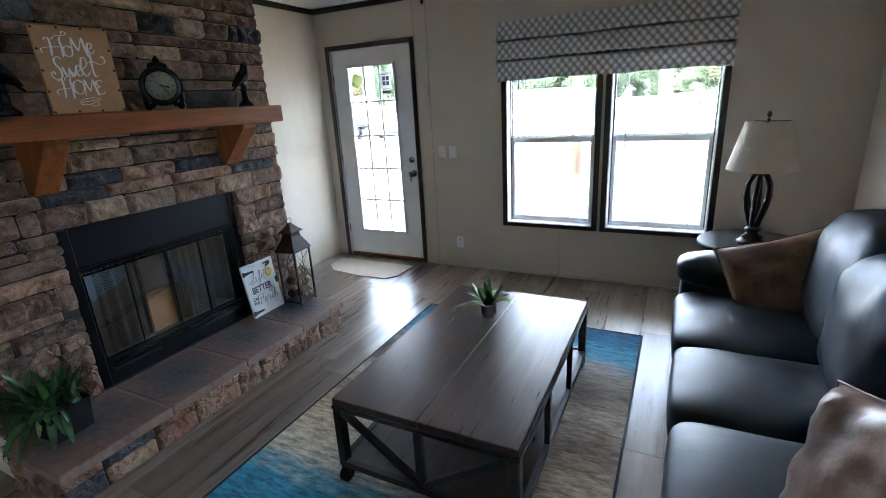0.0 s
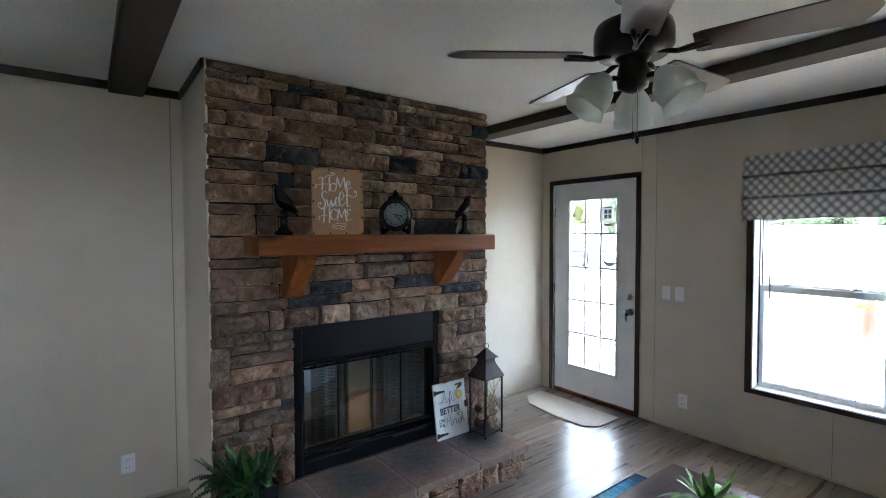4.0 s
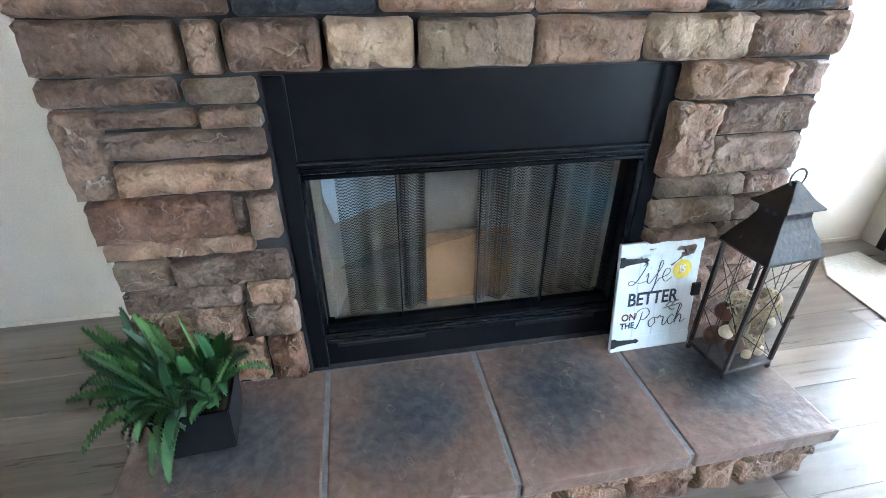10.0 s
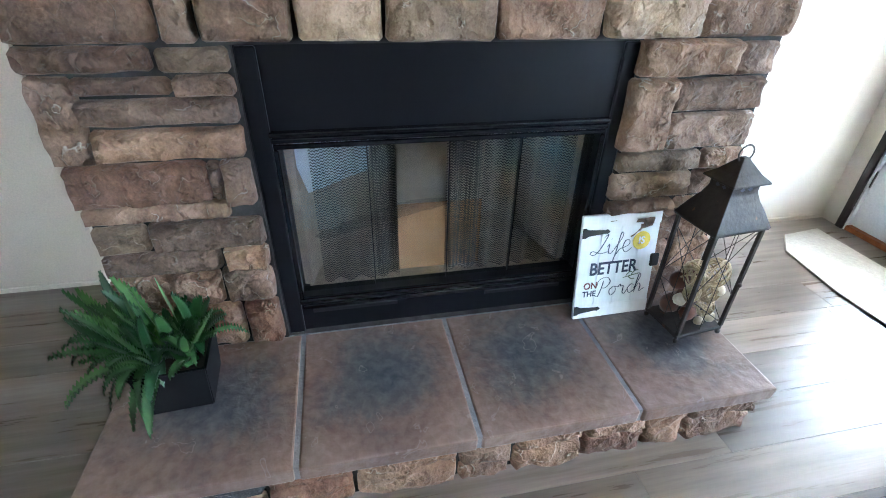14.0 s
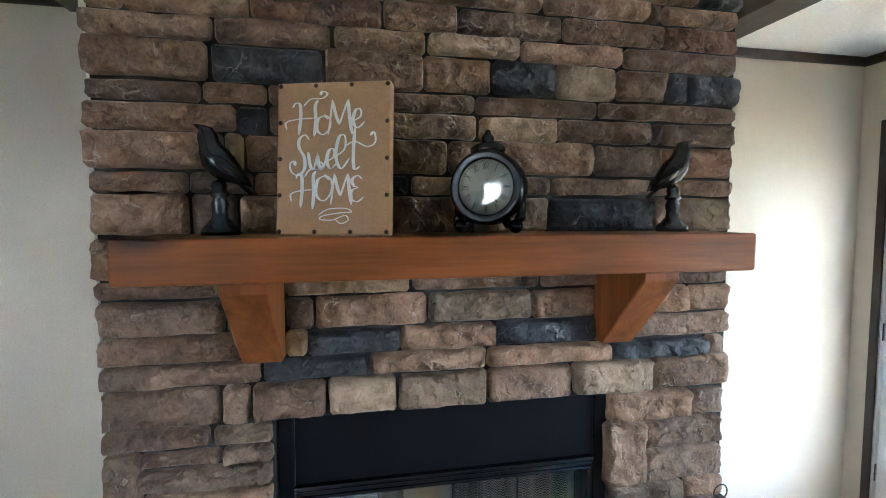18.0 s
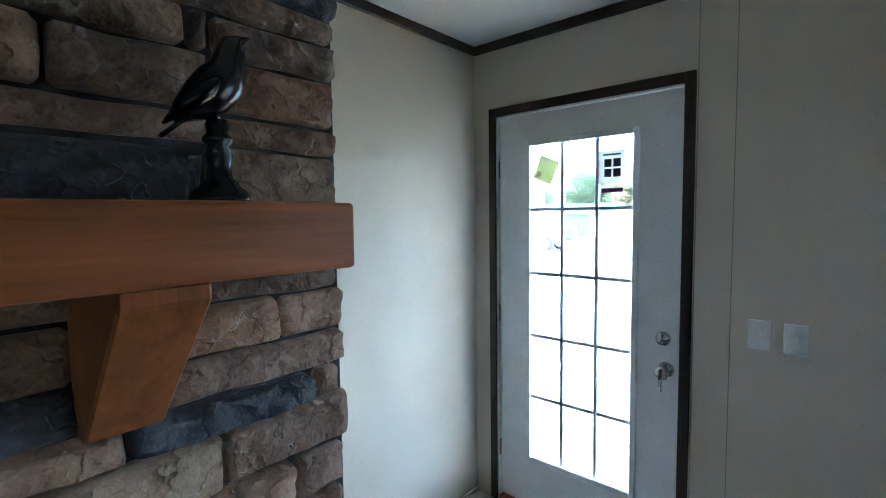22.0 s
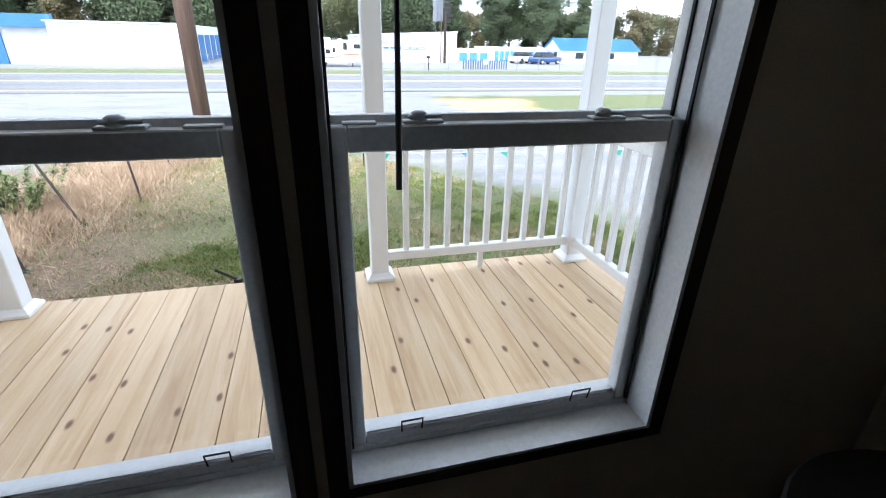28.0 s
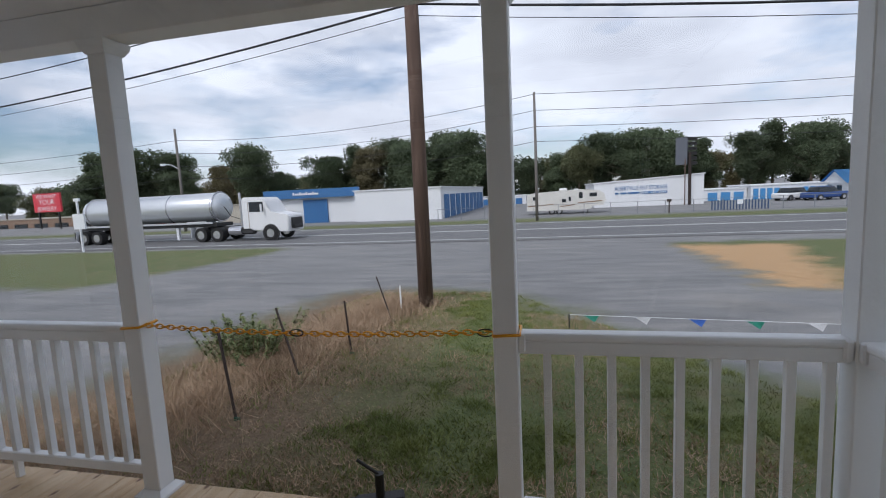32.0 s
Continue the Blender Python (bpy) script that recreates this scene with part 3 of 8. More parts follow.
for k in range(1, 5):
    z = LZ0 + (LZ1 - LZ0) * k / 5
    for j in range(3):
        xa, xb = L0 + (L1 - L0) * j / 3 + (0.009 if j else 0), L0 + (L1 - L0) * (j + 1) / 3 - (0.009 if j < 2 else 0)
        part("muntin", box(xa, 0.030, z - 0.009, xb, 0.052, z + 0.009, 0.003), M_SASH, door)
pane = part("pane", box(L0, 0.039, LZ0, L1, 0.043, LZ1), M_GLASS, door)
pane.visible_shadow = False
bm = bmesh.new()
tube(bm, [(0.988, 0.022, 1.041), (0.988, 0.010, 1.041)], [0.031, 0.028], 20)
bx(bm, 0.983, -0.006, 1.027, 0.993, 0.011, 1.055, 0.002, m=Matrix.Translation((0.988, 0, 1.041)) @ Matrix.Rotation(radians(40), 4, "Y") @ Matrix.Translation((-0.988, 0, -1.041)))
part("deadbolt", bm, M_CHROME, door, "round steel deadbolt", True)
bm = bmesh.new()
tube(bm, [(1.002, 0.022, 0.908), (1.002, 0.012, 0.908)], [0.033, 0.030], 20)
tube(bm, [(1.002, 0.014, 0.908), (1.002, -0.012, 0.908), (1.002, -0.022, 0.908), (1.002, -0.045, 0.908), (1.002, -0.052, 0.908)], [0.013, 0.012, 0.026, 0.028, 0.018], 20)
knob = part("knob", bm, M_CHROME, door, "round steel door knob", True)
bm = bmesh.new()
bx(bm, 0.999, -0.060, 0.893, 1.002, -0.050, 0.926)
bx(bm, 0.992, -0.058, 0.848, 0.995, -0.036, 0.894, 0.001)
bx(bm, 1.003, -0.062, 0.832, 1.006, -0.040, 0.892, 0.001)
part("keys", bm, M_CHROME, door, "small keys hanging from the lock")
for z in (0.3, 1.05, 1.82):
    part("hinge", mesh_of(lambda b: tube(b, [(0.1525, 0.014, z - 0.045), (0.1525, 0.014, z + 0.045)], 0.006, 8)), M_CHROME, door)

M_PAPER1 = paper("faded_green_flyer", (0.35, 0.42, 0.22), (0.55, 0.58, 0.36))
M_PAPER2 = paper("printed_notice", (0.62, 0.62, 0.63), (0.70, 0.70, 0.70))
M_INK = plain("dark_print", (0.06, 0.06, 0.08), 0.7)
M_PURPLE = plain("purple_print", (0.25, 0.06, 0.3), 0.7)
note = thing("notice", "small green flyer taped askew to the door glass", "notice", (0.418, 0.0345, 1.80), 0)
part("sheet", box(-0.055, -0.001, -0.06, 0.055, 0.0, 0.06, m=pose(0, 0, 0, 0, 24, 0)), M_PAPER1, note)
part("print", box(-0.04, -0.0018, -0.045, -0.015, -0.0012, -0.02, m=pose(0, 0, 0, 0, 24, 0)), M_SEAM, note)
note = thing("notice", "grey printed notice with photo squares on the door glass", "notice", (0.752, 0.0345, 1.79), 0)
part("sheet", box(-0.06, -0.001, -0.075, 0.06, 0.0, 0.075), M_PAPER2, note)
bm = bmesh.new()
for i in range(2):
    for j in range(2):
        bx(bm, -0.035 + i * 0.042, -0.0022, -0.045 + j * 0.045, -0.002 + i * 0.042, -0.0012, -0.008 + j * 0.045)
bx(bm, -0.04, -0.0022, 0.052, 0.04, -0.0012, 0.06)
part("photo_print", bm, M_INK, note)
part("caption_bar", box(-0.045, -0.0022, -0.115, 0.05, -0.001, -0.095), M_PURPLE, note)

# ---- windows ----
M_TYRE0 = plain("black_rubber", (0.015, 0.015, 0.016), 0.7)
def window(name, xa, xb, za, zb):
    w = thing(name, "white vinyl single-hung window in a dark stained casing", "window", kind="structure")
    part("casing_side", box(xa - 0.042, -0.014, za - 0.034, xa, -0.0005, zb + 0.042, 0.003), M_DARKZ, w, "dark stained casing")
    part("casing_side", box(xb, -0.014, za - 0.034, xb + 0.042, -0.0005, zb + 0.042, 0.003), M_DARKZ, w, "dark stained casing")
    part("casing_sill", box(xa, -0.014, za - 0.034, xb, -0.0005, za, 0.003), M_DARK, w, "dark stained casing")
    part("casing_head", box(xa, -0.014, zb, xb, -0.0005, zb + 0.042, 0.003), M_DARK, w, "dark stained casing")
    bm = bmesh.new()
    bx(bm, xa + 0.0005, -0.0155, za, xa + 0.010, 0.105, zb)
    bx(bm, xb - 0.010, -0.0155, za, xb - 0.0005, 0.105, zb)
    bx(bm, xa + 0.010, -0.0155, za + 0.0005, xb - 0.010, 0.105, za + 0.010)
    bx(bm, xa + 0.010, -0.0155, zb - 0.010, xb - 0.010, 0.105, zb - 0.0005)
    part("jamb_lining", bm, M_VINYL, w)
    xa, xb, za, zb = xa + 0.010, xb - 0.010, za + 0.010, zb - 0.010
    bm = bmesh.new()
    for a0, a1, c0, c1 in ((xa, xa + 0.005, za, zb), (xb - 0.005, xb, za, zb), (xa + 0.005, xb - 0.005, za, za + 0.016), (xa + 0.005, xb - 0.005, zb - 0.022, zb)):
        bx(bm, a0, 0.072, c0, a1, 0.155, c1, 0.001)
    part("window_frame", bm, M_SASH, w)
    for s in (xa + 0.0052, xb - 0.0102):
        part("weatherstrip", box(s, 0.064, za + 0.02, s + 0.005, 0.0715, zb - 0.022), M_TYRE0, w, "black weatherstrip")
        part("weatherstrip", box(s, 0.1125, za + 0.02, s + 0.005, 0.1192, zb - 0.022), M_TYRE0, w, "black weatherstrip")
    # lower sash, nearer the room
    s0, s1, lz0, lz1 = xa + 0.0055, xb - 0.0055, 0.531, 1.186
    bm = bmesh.new()
    for a0, a1, c0, c1 in ((s0, s0 + 0.0315, 0.506, 1.232), (s1 - 0.0315, s1, 0.506, 1.232), (s0 + 0.0315, s1 - 0.0315, 0.506, lz0), (s0 + 0.0315, s1 - 0.0315, lz1, 1.232)):
        bx(bm, a0, 0.076, c0, a1, 0.112, c1, 0.003)
    part("lower_sash", bm, M_SASH, w)
    p = part("pane", box(s0 + 0.0315, 0.092, lz0, s1 - 0.0315, 0.096, lz1), M_GLASS, w)
    p.visible_shadow = False
    bm = bmesh.new()
    for k in range(2):
        bx(bm, s0 + 0.036, 0.0785 + k * 0.004, lz0 + 0.001 + k * 0.005, s1 - 0.036, 0.091, lz0 + 0.004 + k * 0.005)
    part("glazing_bead", bm, M_SASH, w)
    # upper sash
    bm = bmesh.new()
    for a0, a1, c0, c1 in ((xa + 0.0055, xa + 0.010, 1.205, zb - 0.02), (xb - 0.010, xb - 0.0055, 1.205, zb - 0.02), (xa + 0.010, xb - 0.010, 1.205, 1.244), (xa + 0.010, xb - 0.010, zb - 0.05, zb - 0.02)):
        bx(bm, a0, 0.120, c0, a1, 0.148, c1, 0.001)
    part("upper_sash", bm, M_SASH, w)
    p = part("pane", box(xa + 0.010, 0.130, 1.244, xb - 0.010, 0.134, zb - 0.05), M_GLASS, w)
    p.visible_shadow = False
    for fx in (0.24, 0.755):
        x = xa + (xb - xa) * fx
        bm = bmesh.new()
        bx(bm, x - 0.037, 0.082, 1.232, x + 0.037, 0.112, 1.238, 0.002)
        lathe(bm, [(0.016, 0), (0.015, 0.012), (0.008, 0.016)], 14, (x - 0.008, 0.097, 1.238))
        bx(bm, x - 0.030, 0.084, 1.240, x + 0.034, 0.093, 1.248, 0.004, 2)
        part("sash_lock", bm, M_SASH, w, "grey cam lock", True)
    for x in (xa + 0.06, xb - 0.06):
        part("sash_keeper", box(x - 0.03, 0.083, 1.232, x + 0.03, 0.108, 1.237, 0.002), M_SASH, w)
    for fx in (0.2, 0.8):
        x = xa + (xb - xa) * fx
        bm = bmesh.new()
        tube(bm, [(x - 0.024, 0.0755, 0.530), (x - 0.025, 0.068, 0.566), (x + 0.025, 0.068, 0.566), (x + 0.024, 0.0755, 0.530)], 0.0024, 6)
        part("tilt_latch", bm, M_IRON, w, "small dark wire latch")
    return w


window("window_1", *W1, *WZ)
window("window_2", *W2, *WZ)
w3 = thing("window_3", "white vinyl window in the side wall past the sofa", "window", kind="structure")
bm = bmesh.new()
for a0, a1, c0, c1 in ((E0, E0 + 0.04, 1.25, 2.15), (E1 - 0.04, E1, 1.25, 2.15), (E0 + 0.04, E1 - 0.04, 1.25, 1.29), (E0 + 0.04, E1 - 0.04, 2.11, 2.15), (E0 + 0.04, E1 - 0.04, 1.73, 1.77)):
    bx(bm, XW + 0.03, a0, c0, XW + 0.08, a1, c1, 0.003)
part("window_frame", bm, M_VINYL, w3)
p = part("pane", box(XW + 0.05, E0 + 0.04, 1.29, XW + 0.054, E1 - 0.04, 2.11), M_GLASS, w3)
p.visible_shadow = False
bm = bmesh.new()
for a0, a1, c0, c1 in ((E0 - 0.04, E0, 1.21, 2.19), (E1, E1 + 0.04, 1.21, 2.19), (E0, E1, 1.21, 1.25), (E0, E1, 2.15, 2.19)):
    bx(bm, XW - 0.014, a0, c0, XW - 0.0005, a1, c1, 0.003)
part("casing", bm, M_DARK, w3, "dark stained casing")

# ---- switch plates and outlets ----
def plate(name, label, at, rz, kind):
    ob = thing(name, label, name.replace("_", " "), at, rz)
    part("cover_plate", box(-0.036, -0.006, -0.057, 0.036, 0, 0.057, 0.003, 2), M_PLATE, ob)
    if kind == "switch":
        part("toggle", box(-0.005, -0.016, -0.006, 0.005, -0.0055, 0.012, 0.001), M_PLATE, ob)
    else:
        for z in (-0.024, 0.024):
            o = part("receptacle", box(-0.016, -0.0075, z - 0.014, 0.016, -0.0058, z + 0.014, 0.004), M_PLATE, ob)
            bm = bmesh.new()
            for x in (-0.007, 0.006):
                bx(bm, x - 0.0012, -0.0085, z - 0.004, x + 0.0012, -0.0072, z + 0.006)
            part("slots", bm, M_INK, o)
    return ob


plate("light_switch", "ivory toggle switch plate on the beige wall", (1.334, -0.001, 1.117), 0, "switch")
plate("light_switch", "ivory blank-toggle switch plate beside another", (1.444, -0.001, 1.115), 0, "switch")
plate("wall_outlet", "ivory double outlet low on the wall under the switches", (1.480, -0.001, 0.25), 0, "outlet")
plate("wall_outlet", "ivory double outlet low on the side wall", (0.001, -3.655, 0.25), 90, "outlet")


# ---- stone fireplace ----
rng = random.Random(7)
fireplace = thing("fireplace", "stacked brown and slate stone facing of a fireplace with shade-darkened mortar", "fireplace", kind="structure")
STONES = []


def stone_mesh(w, h, d, seed):
    """A split-faced stone: rounded arris, uneven face, built at its lower front corner; w along y, h up, d out."""
    e = min(0.009, 0.3 * h, 0.3 * w)
    us = [0, e] + [e + (w - 2 * e) * k / max(2, round(w / 0.020)) for k in range(1, max(2, round(w / 0.020)))] + [w - e, w]
    vs = [0, e] + [e + (h - 2 * e) * k / max(2, round(h / 0.018)) for k in range(1, max(2, round(h / 0.018)))] + [h - e, h]
    bm = bmesh.new()
    grid = []
    for i, u in enumerate(us):
        col = []
        for j, v in enumerate(vs):
            edge = (i in (0, len(us) - 1)) + (j in (0, len(vs) - 1))
            p = Vector((u * 7 + seed * 3.1, v * 9, seed))
            x = d * (0.45 if edge == 1 else 0.32 if edge == 2 else 1.0) + (0.003 * noise.noise(p * 4) if edge else 0.012 * noise.noise(p * 1.9) - 0.016 * max(0, noise.noise(p * 2.6 + Vector((0, 7, 2))) - 0.12) + 0.010 * (0.5 - abs(noise.noise(p * 3.7 + Vector((4, 0, 0))))) * 1.4 + 0.005 * noise.noise(p * 8))
            du, dv = 0.006 * noise.noise(p * 1.5 + Vector((9, 0, 0))), 0.005 * noise.noise(p * 1.5 + Vector((0, 9, 0)))
            if edge == 2:
                du += 0.004 * (1 if i == 0 else -1)
                dv += 0.004 * (1 if j == 0 else -1)
            col.append(bm.verts.new((x, u + du, v + dv)))
        grid.append(col)
    for i in range(len(us) - 1):
        for j in range(len(vs) - 1):
            bm.faces.new((grid[i][j], grid[i + 1][j], grid[i + 1][j + 1], grid[i][j + 1]))
    rim = [c[0] for c in grid] + grid[-1][1:] + [c[-1] for c in grid[-2::-1]] + grid[0][-2:0:-1]
    back = [bm.verts.new((-0.012, v.co.y, v.co.z)) for v in rim]
    for k in range(len(rim)):
        q = (k + 1) % len(rim)
        bm.faces.new((rim[q], rim[k], back[k], back[q]))
    return bm


def course(z0, z1, cuts, tones, gap=0.0042, x=FX):
    """One row of stones from cut to cut along y; a dot leaves a place empty."""
    for k, (a, b, t) in enumerate(zip(cuts, cuts[1:], tones)):
        if t == ".":
            continue
        g = gap * rng.uniform(0.7, 1.3)
        y0, y1 = a + g, b - g
        if k == 0:
            y0 = a - rng.uniform(0.006, 0.020)
        if k == len(tones) - 1 and b > -1.5:
            y1 = b + rng.uniform(-0.010, 0.014)
        za, zb = z0 + g + rng.uniform(-0.002, 0.002), z1 - g * 0.7 + rng.uniform(-0.003, 0.003)
        corner = k == len(tones) - 1 and b > -1.5
        STONES.append((x, y0, za, y1 - y0, zb - za, rng.uniform(0.018, 0.028) if corner else rng.uniform(0.022, 0.042), t))


course(2.437, 2.484, (-3.32, -3.06, -2.79, -2.57, -2.32, -2.23, -1.92, -1.62, -1.46), "bgbdbbgb")
course(2.388, 2.437, (-3.32, -3.13, -2.92, -2.73, -2.48, -2.22, -2.09, -1.78, -1.46), "gbdbgttb")
course(2.302, 2.388, (-3.32, -3.01, -2.85, -2.63, -2.34, -2.22, -1.92, -1.60, -1.46), "bgbgbbbd")
course(2.242, 2.302, (-3.32, -3.00, -2.52, -2.12, -1.78, -1.73, -1.46), "btbbgb")
course(2.165, 2.242, (-3.32, -3.24, -2.94, -2.59, -2.38, -2.06, -1.72, -1.46), "gbrbgbr")
course(2.099, 2.165, (-3.32, -3.03, -2.73, -2.47, -2.19, -1.86, -1.46), "gbbtbb")
course(1.998, 2.099, (-3.32, -3.04, -2.75, -2.48, -2.28, -2.08, -1.88, -1.71, -1.63, -1.46), "bdbbdtbdd")
course(1.942, 1.998, (-3.32, -3.06, -2.90, -2.58, -2.33, -1.94, -1.46), "gbbgbb")
course(1.867, 1.942, (-3.32, -2.98, -2.90, -2.58, -2.32, -2.07, -1.76, -1.72, -1.46), "bdggtbgg")
course(1.768, 1.867, (-3.32, -3.01, -2.96, -2.58, -2.41, -2.26, -1.95, -1.73, -1.46), "btbbbbgr")
course(1.707, 1.768, (-3.32, -3.10, -2.94, -2.58, -2.52, -2.26, -2.09, -1.46), "bgbdbgb")
course(1.597, 1.707, (-3.32, -3.10, -2.98, -2.79, -2.58, -2.33, -2.10, -1.74, -1.46), "bgbbbtdt")
course(1.480, 1.597, (-3.32, -3.08, -2.80, -2.45, -2.10, -1.80, -1.46), "bgbgbb")
course(1.428, 1.480, (-3.32, -2.87, -2.52, -2.18, -2.12, -1.79, -1.46), "btggbg")
course(1.333, 1.428, (-3.32, -3.02, -2.87, -2.79, -2.47, -2.15, -1.94, -1.61, -1.46), "gbgbtbbb")
course(1.257, 1.333, (-3.32, -2.98, -2.87, -2.81, -2.55, -2.26, -1.93, -1.46), "bbtdbdg")
course(1.190, 1.257, (-3.32, -2.93, -2.64, -2.29, -1.88, -1.54, -1.46), "bdbbdb")
course(1.082, 1.190, (-3.32, -3.04, -2.96, -2.76, -2.56, -2.29, -2.01, -1.73, -1.46), "bgbttbtb")
# piers either side of the firebox
course(1.020, 1.082, (-3.32, -3.065, -2.906), "bt")
course(0.969, 1.020, (-3.235, -3.041, -2.906), "bg")
course(0.905, 0.969, (-3.235, -2.906), "g")
course(0.819, 1.020, (-3.32, -3.240), "g")
course(0.819, 0.905, (-3.23, -2.906), "b")
course(0.706, 0.819, (-3.32, -3.011), "r")
course(0.706, 0.819, (-3.006, -2.978), "g", 0.003)
course(0.690, 0.819, (-2.975, -2.906), "g")
course(0.652, 0.706, (-3.32, -2.98), "b")
course(0.566, 0.652, (-3.32, -3.197, -2.906), "tg")
course(0.493, 0.566, (-3.32, -3.031, -2.906), "gb")
course(0.375, 0.493, (-3.32, -3.05, -2.906), "bg")
course(0.210, 0.375, (-3.32, -3.014, -2.906), "br")
course(0.983, 1.082, (-1.872, -1.592, -1.46), "bg")
course(0.771, 0.983, (-1.872, -1.747), "b")
course(0.884, 0.983, (-1.742, -1.46), "b")
course(0.771, 0.884, (-1.742, -1.46), "g")
course(0.703, 0.771, (-1.872, -1.601, -1.46), "tb")
course(0.611, 0.703, (-1.872, -1.609, -1.46), "tg")
course(0.564, 0.611, (-1.872, -1.645, -1.46), "bb")
course(0.450, 0.564, (-1.872, -1.70, -1.46), "gb")
course(0.330, 0.450, (-1.872, -1.62, -1.46), "bb")
course(0.210, 0.330, (-1.872, -1.73, -1.46), "rg")

# hearth: stone riser under cast slabs
HX = 1.155
hearth = thing("hearth", "raised stone hearth with stained concrete slabs and grout joints", "hearth", kind="structure")
part("core", box(FX + 0.001, -3.345, 0.0, HX, -1.51, 0.155), M_SHADED_MORTAR, hearth)
part("slab_bed", box(FX + 0.001, -3.352, 0.155, HX + 0.034, -1.495, 0.2015), M_GROUT, hearth, "grey grout bed")
HY = (-3.36, -2.859, -2.396, -1.932, -1.487)
for a, b in zip(HY, HY[1:]):
    bm = bmesh.new()
    bx(bm, FX + 0.002, a + 0.006, 0.157, HX + 0.042, b - 0.006, 0.205, 0.006, 2)
    for v in bm.verts:
        if v.co.z < 0.195:
            v.co += Vector((0.006, 0.004, 0.002)) * noise.noise(v.co * 11)
    part("hearth_slab", bm, M_SLAB, hearth)
part("grout_strip", box(0.692, OY0, 0.15, FX + 0.0015, OY1, 0.2045), M_GROUT, hearth, "grey grout along the firebox")


# ---- mantel ----
mantel = thing("mantel_shelf", "rustic cedar beam mantel shelf with two brackets", "mantel")
bm = box(FX + 0.012, -3.172, 1.503, 1.012, -1.634, 1.602, 0.006, 2)
bmesh.ops.subdivide_edges(bm, edges=[e for e in bm.edges if abs(e.verts[0].co.y - e.verts[1].co.y) > 1], cuts=14)
for v in bm.verts:
    v.co += Vector((0.003, 0, 0.0025)) * noise.noise(v.co * 4.0)
part("beam", bm, M_MANTEL, mantel)
for yc in (-2.92, -1.892):
    bm = bmesh.new()
    pr = [(FX + 0.014, 1.5025), (0.985, 1.5025), (0.985, 1.478), (0.782, 1.262), (FX + 0.014, 1.262)]
    a = [bm.verts.new((x, yc - 0.052, z)) for x, z in pr]
    b = [bm.verts.new((x, yc + 0.052, z)) for x, z in pr]
    bm.faces.new(a)
    bm.faces.new(b[::-1])
    for i in range(5):
        j = (i + 1) % 5
        bm.faces.new((a[j], a[i], b[i], b[j]))
    bmesh.ops.bevel(bm, geom=bm.edges[:], offset=0.004, segments=1, affect="EDGES")
    part("bracket", bm, M_MANTELZ, mantel)

# ---- firebox ----
M_BRICKPANEL = surf("refractory_panel", (0.40, 0.31, 0.235), (0.54, 0.44, 0.35), 7, 0.9, 0.05, 0.4, 60)
M_CARD = surf("brown_cardboard", (0.40, 0.205, 0.085), (0.50, 0.275, 0.13), 12, 0.8, 0.05, 0.1, 150)
M_BLUEPAPER = plain("pale_blue_paper", (0.76, 0.82, 0.90), 0.6)
M_FBGLASS = glass("firebox_glass", (0.88, 0.89, 0.89))
M_MESH = surf("woven_wire_mesh", (0.035, 0.033, 0.03), (0.075, 0.07, 0.064), 30, 0.45, 0.1, 0.1, 90, metal=0.4)
fb = thing("firebox_insert", "black steel firebox insert with glass doors and mesh curtains", "fireplace insert")
X0 = 0.690
GY0, GY1, GZ0, GZ1 = -2.845, -1.935, 0.340, 0.838
bm = bmesh.new()
for y0, y1, z0, z1 in ((OY0 + 0.002, GY0, OZ0 + 0.002, OZ1 - 0.003), (GY1, OY1 - 0.002, OZ0 + 0.002, OZ1 - 0.003), (GY0, GY1, GZ1, OZ1 - 0.003), (GY0, GY1, OZ0 + 0.002, GZ0)):
    part("face_plate", box(X0 - 0.05, y0, z0, X0 + 0.005, y1, z1), M_BLACK, fb)
for ya in (OY0 + 0.004, OY1 - 0.052):
    part("side_trim", box(X0 + 0.006, ya, OZ0 + 0.003, X0 + 0.020, ya + 0.048, OZ1 - 0.004, 0.004), M_BLACK, fb)
bm = bmesh.new()
bx(bm, X0 + 0.006, GY0 - 0.012, GZ1 + 0.022, X0 + 0.030, GY1 + 0.012, GZ1 + 0.036, 0.005, 2)
bx(bm, X0 + 0.006, GY0 - 0.010, GZ1 + 0.004, X0 + 0.022, GY1 + 0.010, GZ1 + 0.018, 0.004, 2)
bx(bm, X0 + 0.006, GY0 - 0.008, GZ1 - 0.014, X0 + 0.014, GY1 + 0.008, GZ1 + 0.0, 0.003)
part("top_track", bm, M_TRACK, fb, "glossy black door track")
part("side_frame", box(X0 + 0.006, GY0 - 0.010, GZ0 - 0.004, X0 + 0.016, GY0 + 0.004, GZ1 - 0.015, 0.003), M_TRACK, fb)
part("side_frame", box(X0 + 0.006, GY1 - 0.004, GZ0 - 0.004, X0 + 0.016, GY1 + 0.010, GZ1 - 0.015, 0.003), M_TRACK, fb)
bm = bmesh.new()
bx(bm, X0 + 0.006, GY0 - 0.012, GZ0 - 0.022, X0 + 0.020, GY1 + 0.012, GZ0 - 0.004, 0.004)
bx(bm, X0 + 0.006, GY0 - 0.004, GZ0 - 0.046, X0 + 0.014, GY1 + 0.004, GZ0 - 0.030, 0.003)
part("bottom_track", bm, M_TRACK, fb)
for a, b in ((-2.82, -2.55), (-2.25, -1.98)):
    part("air_slot", box(X0 + 0.0055, a, 0.275, X0 + 0.009, b, 0.287), M_IRON, fb)
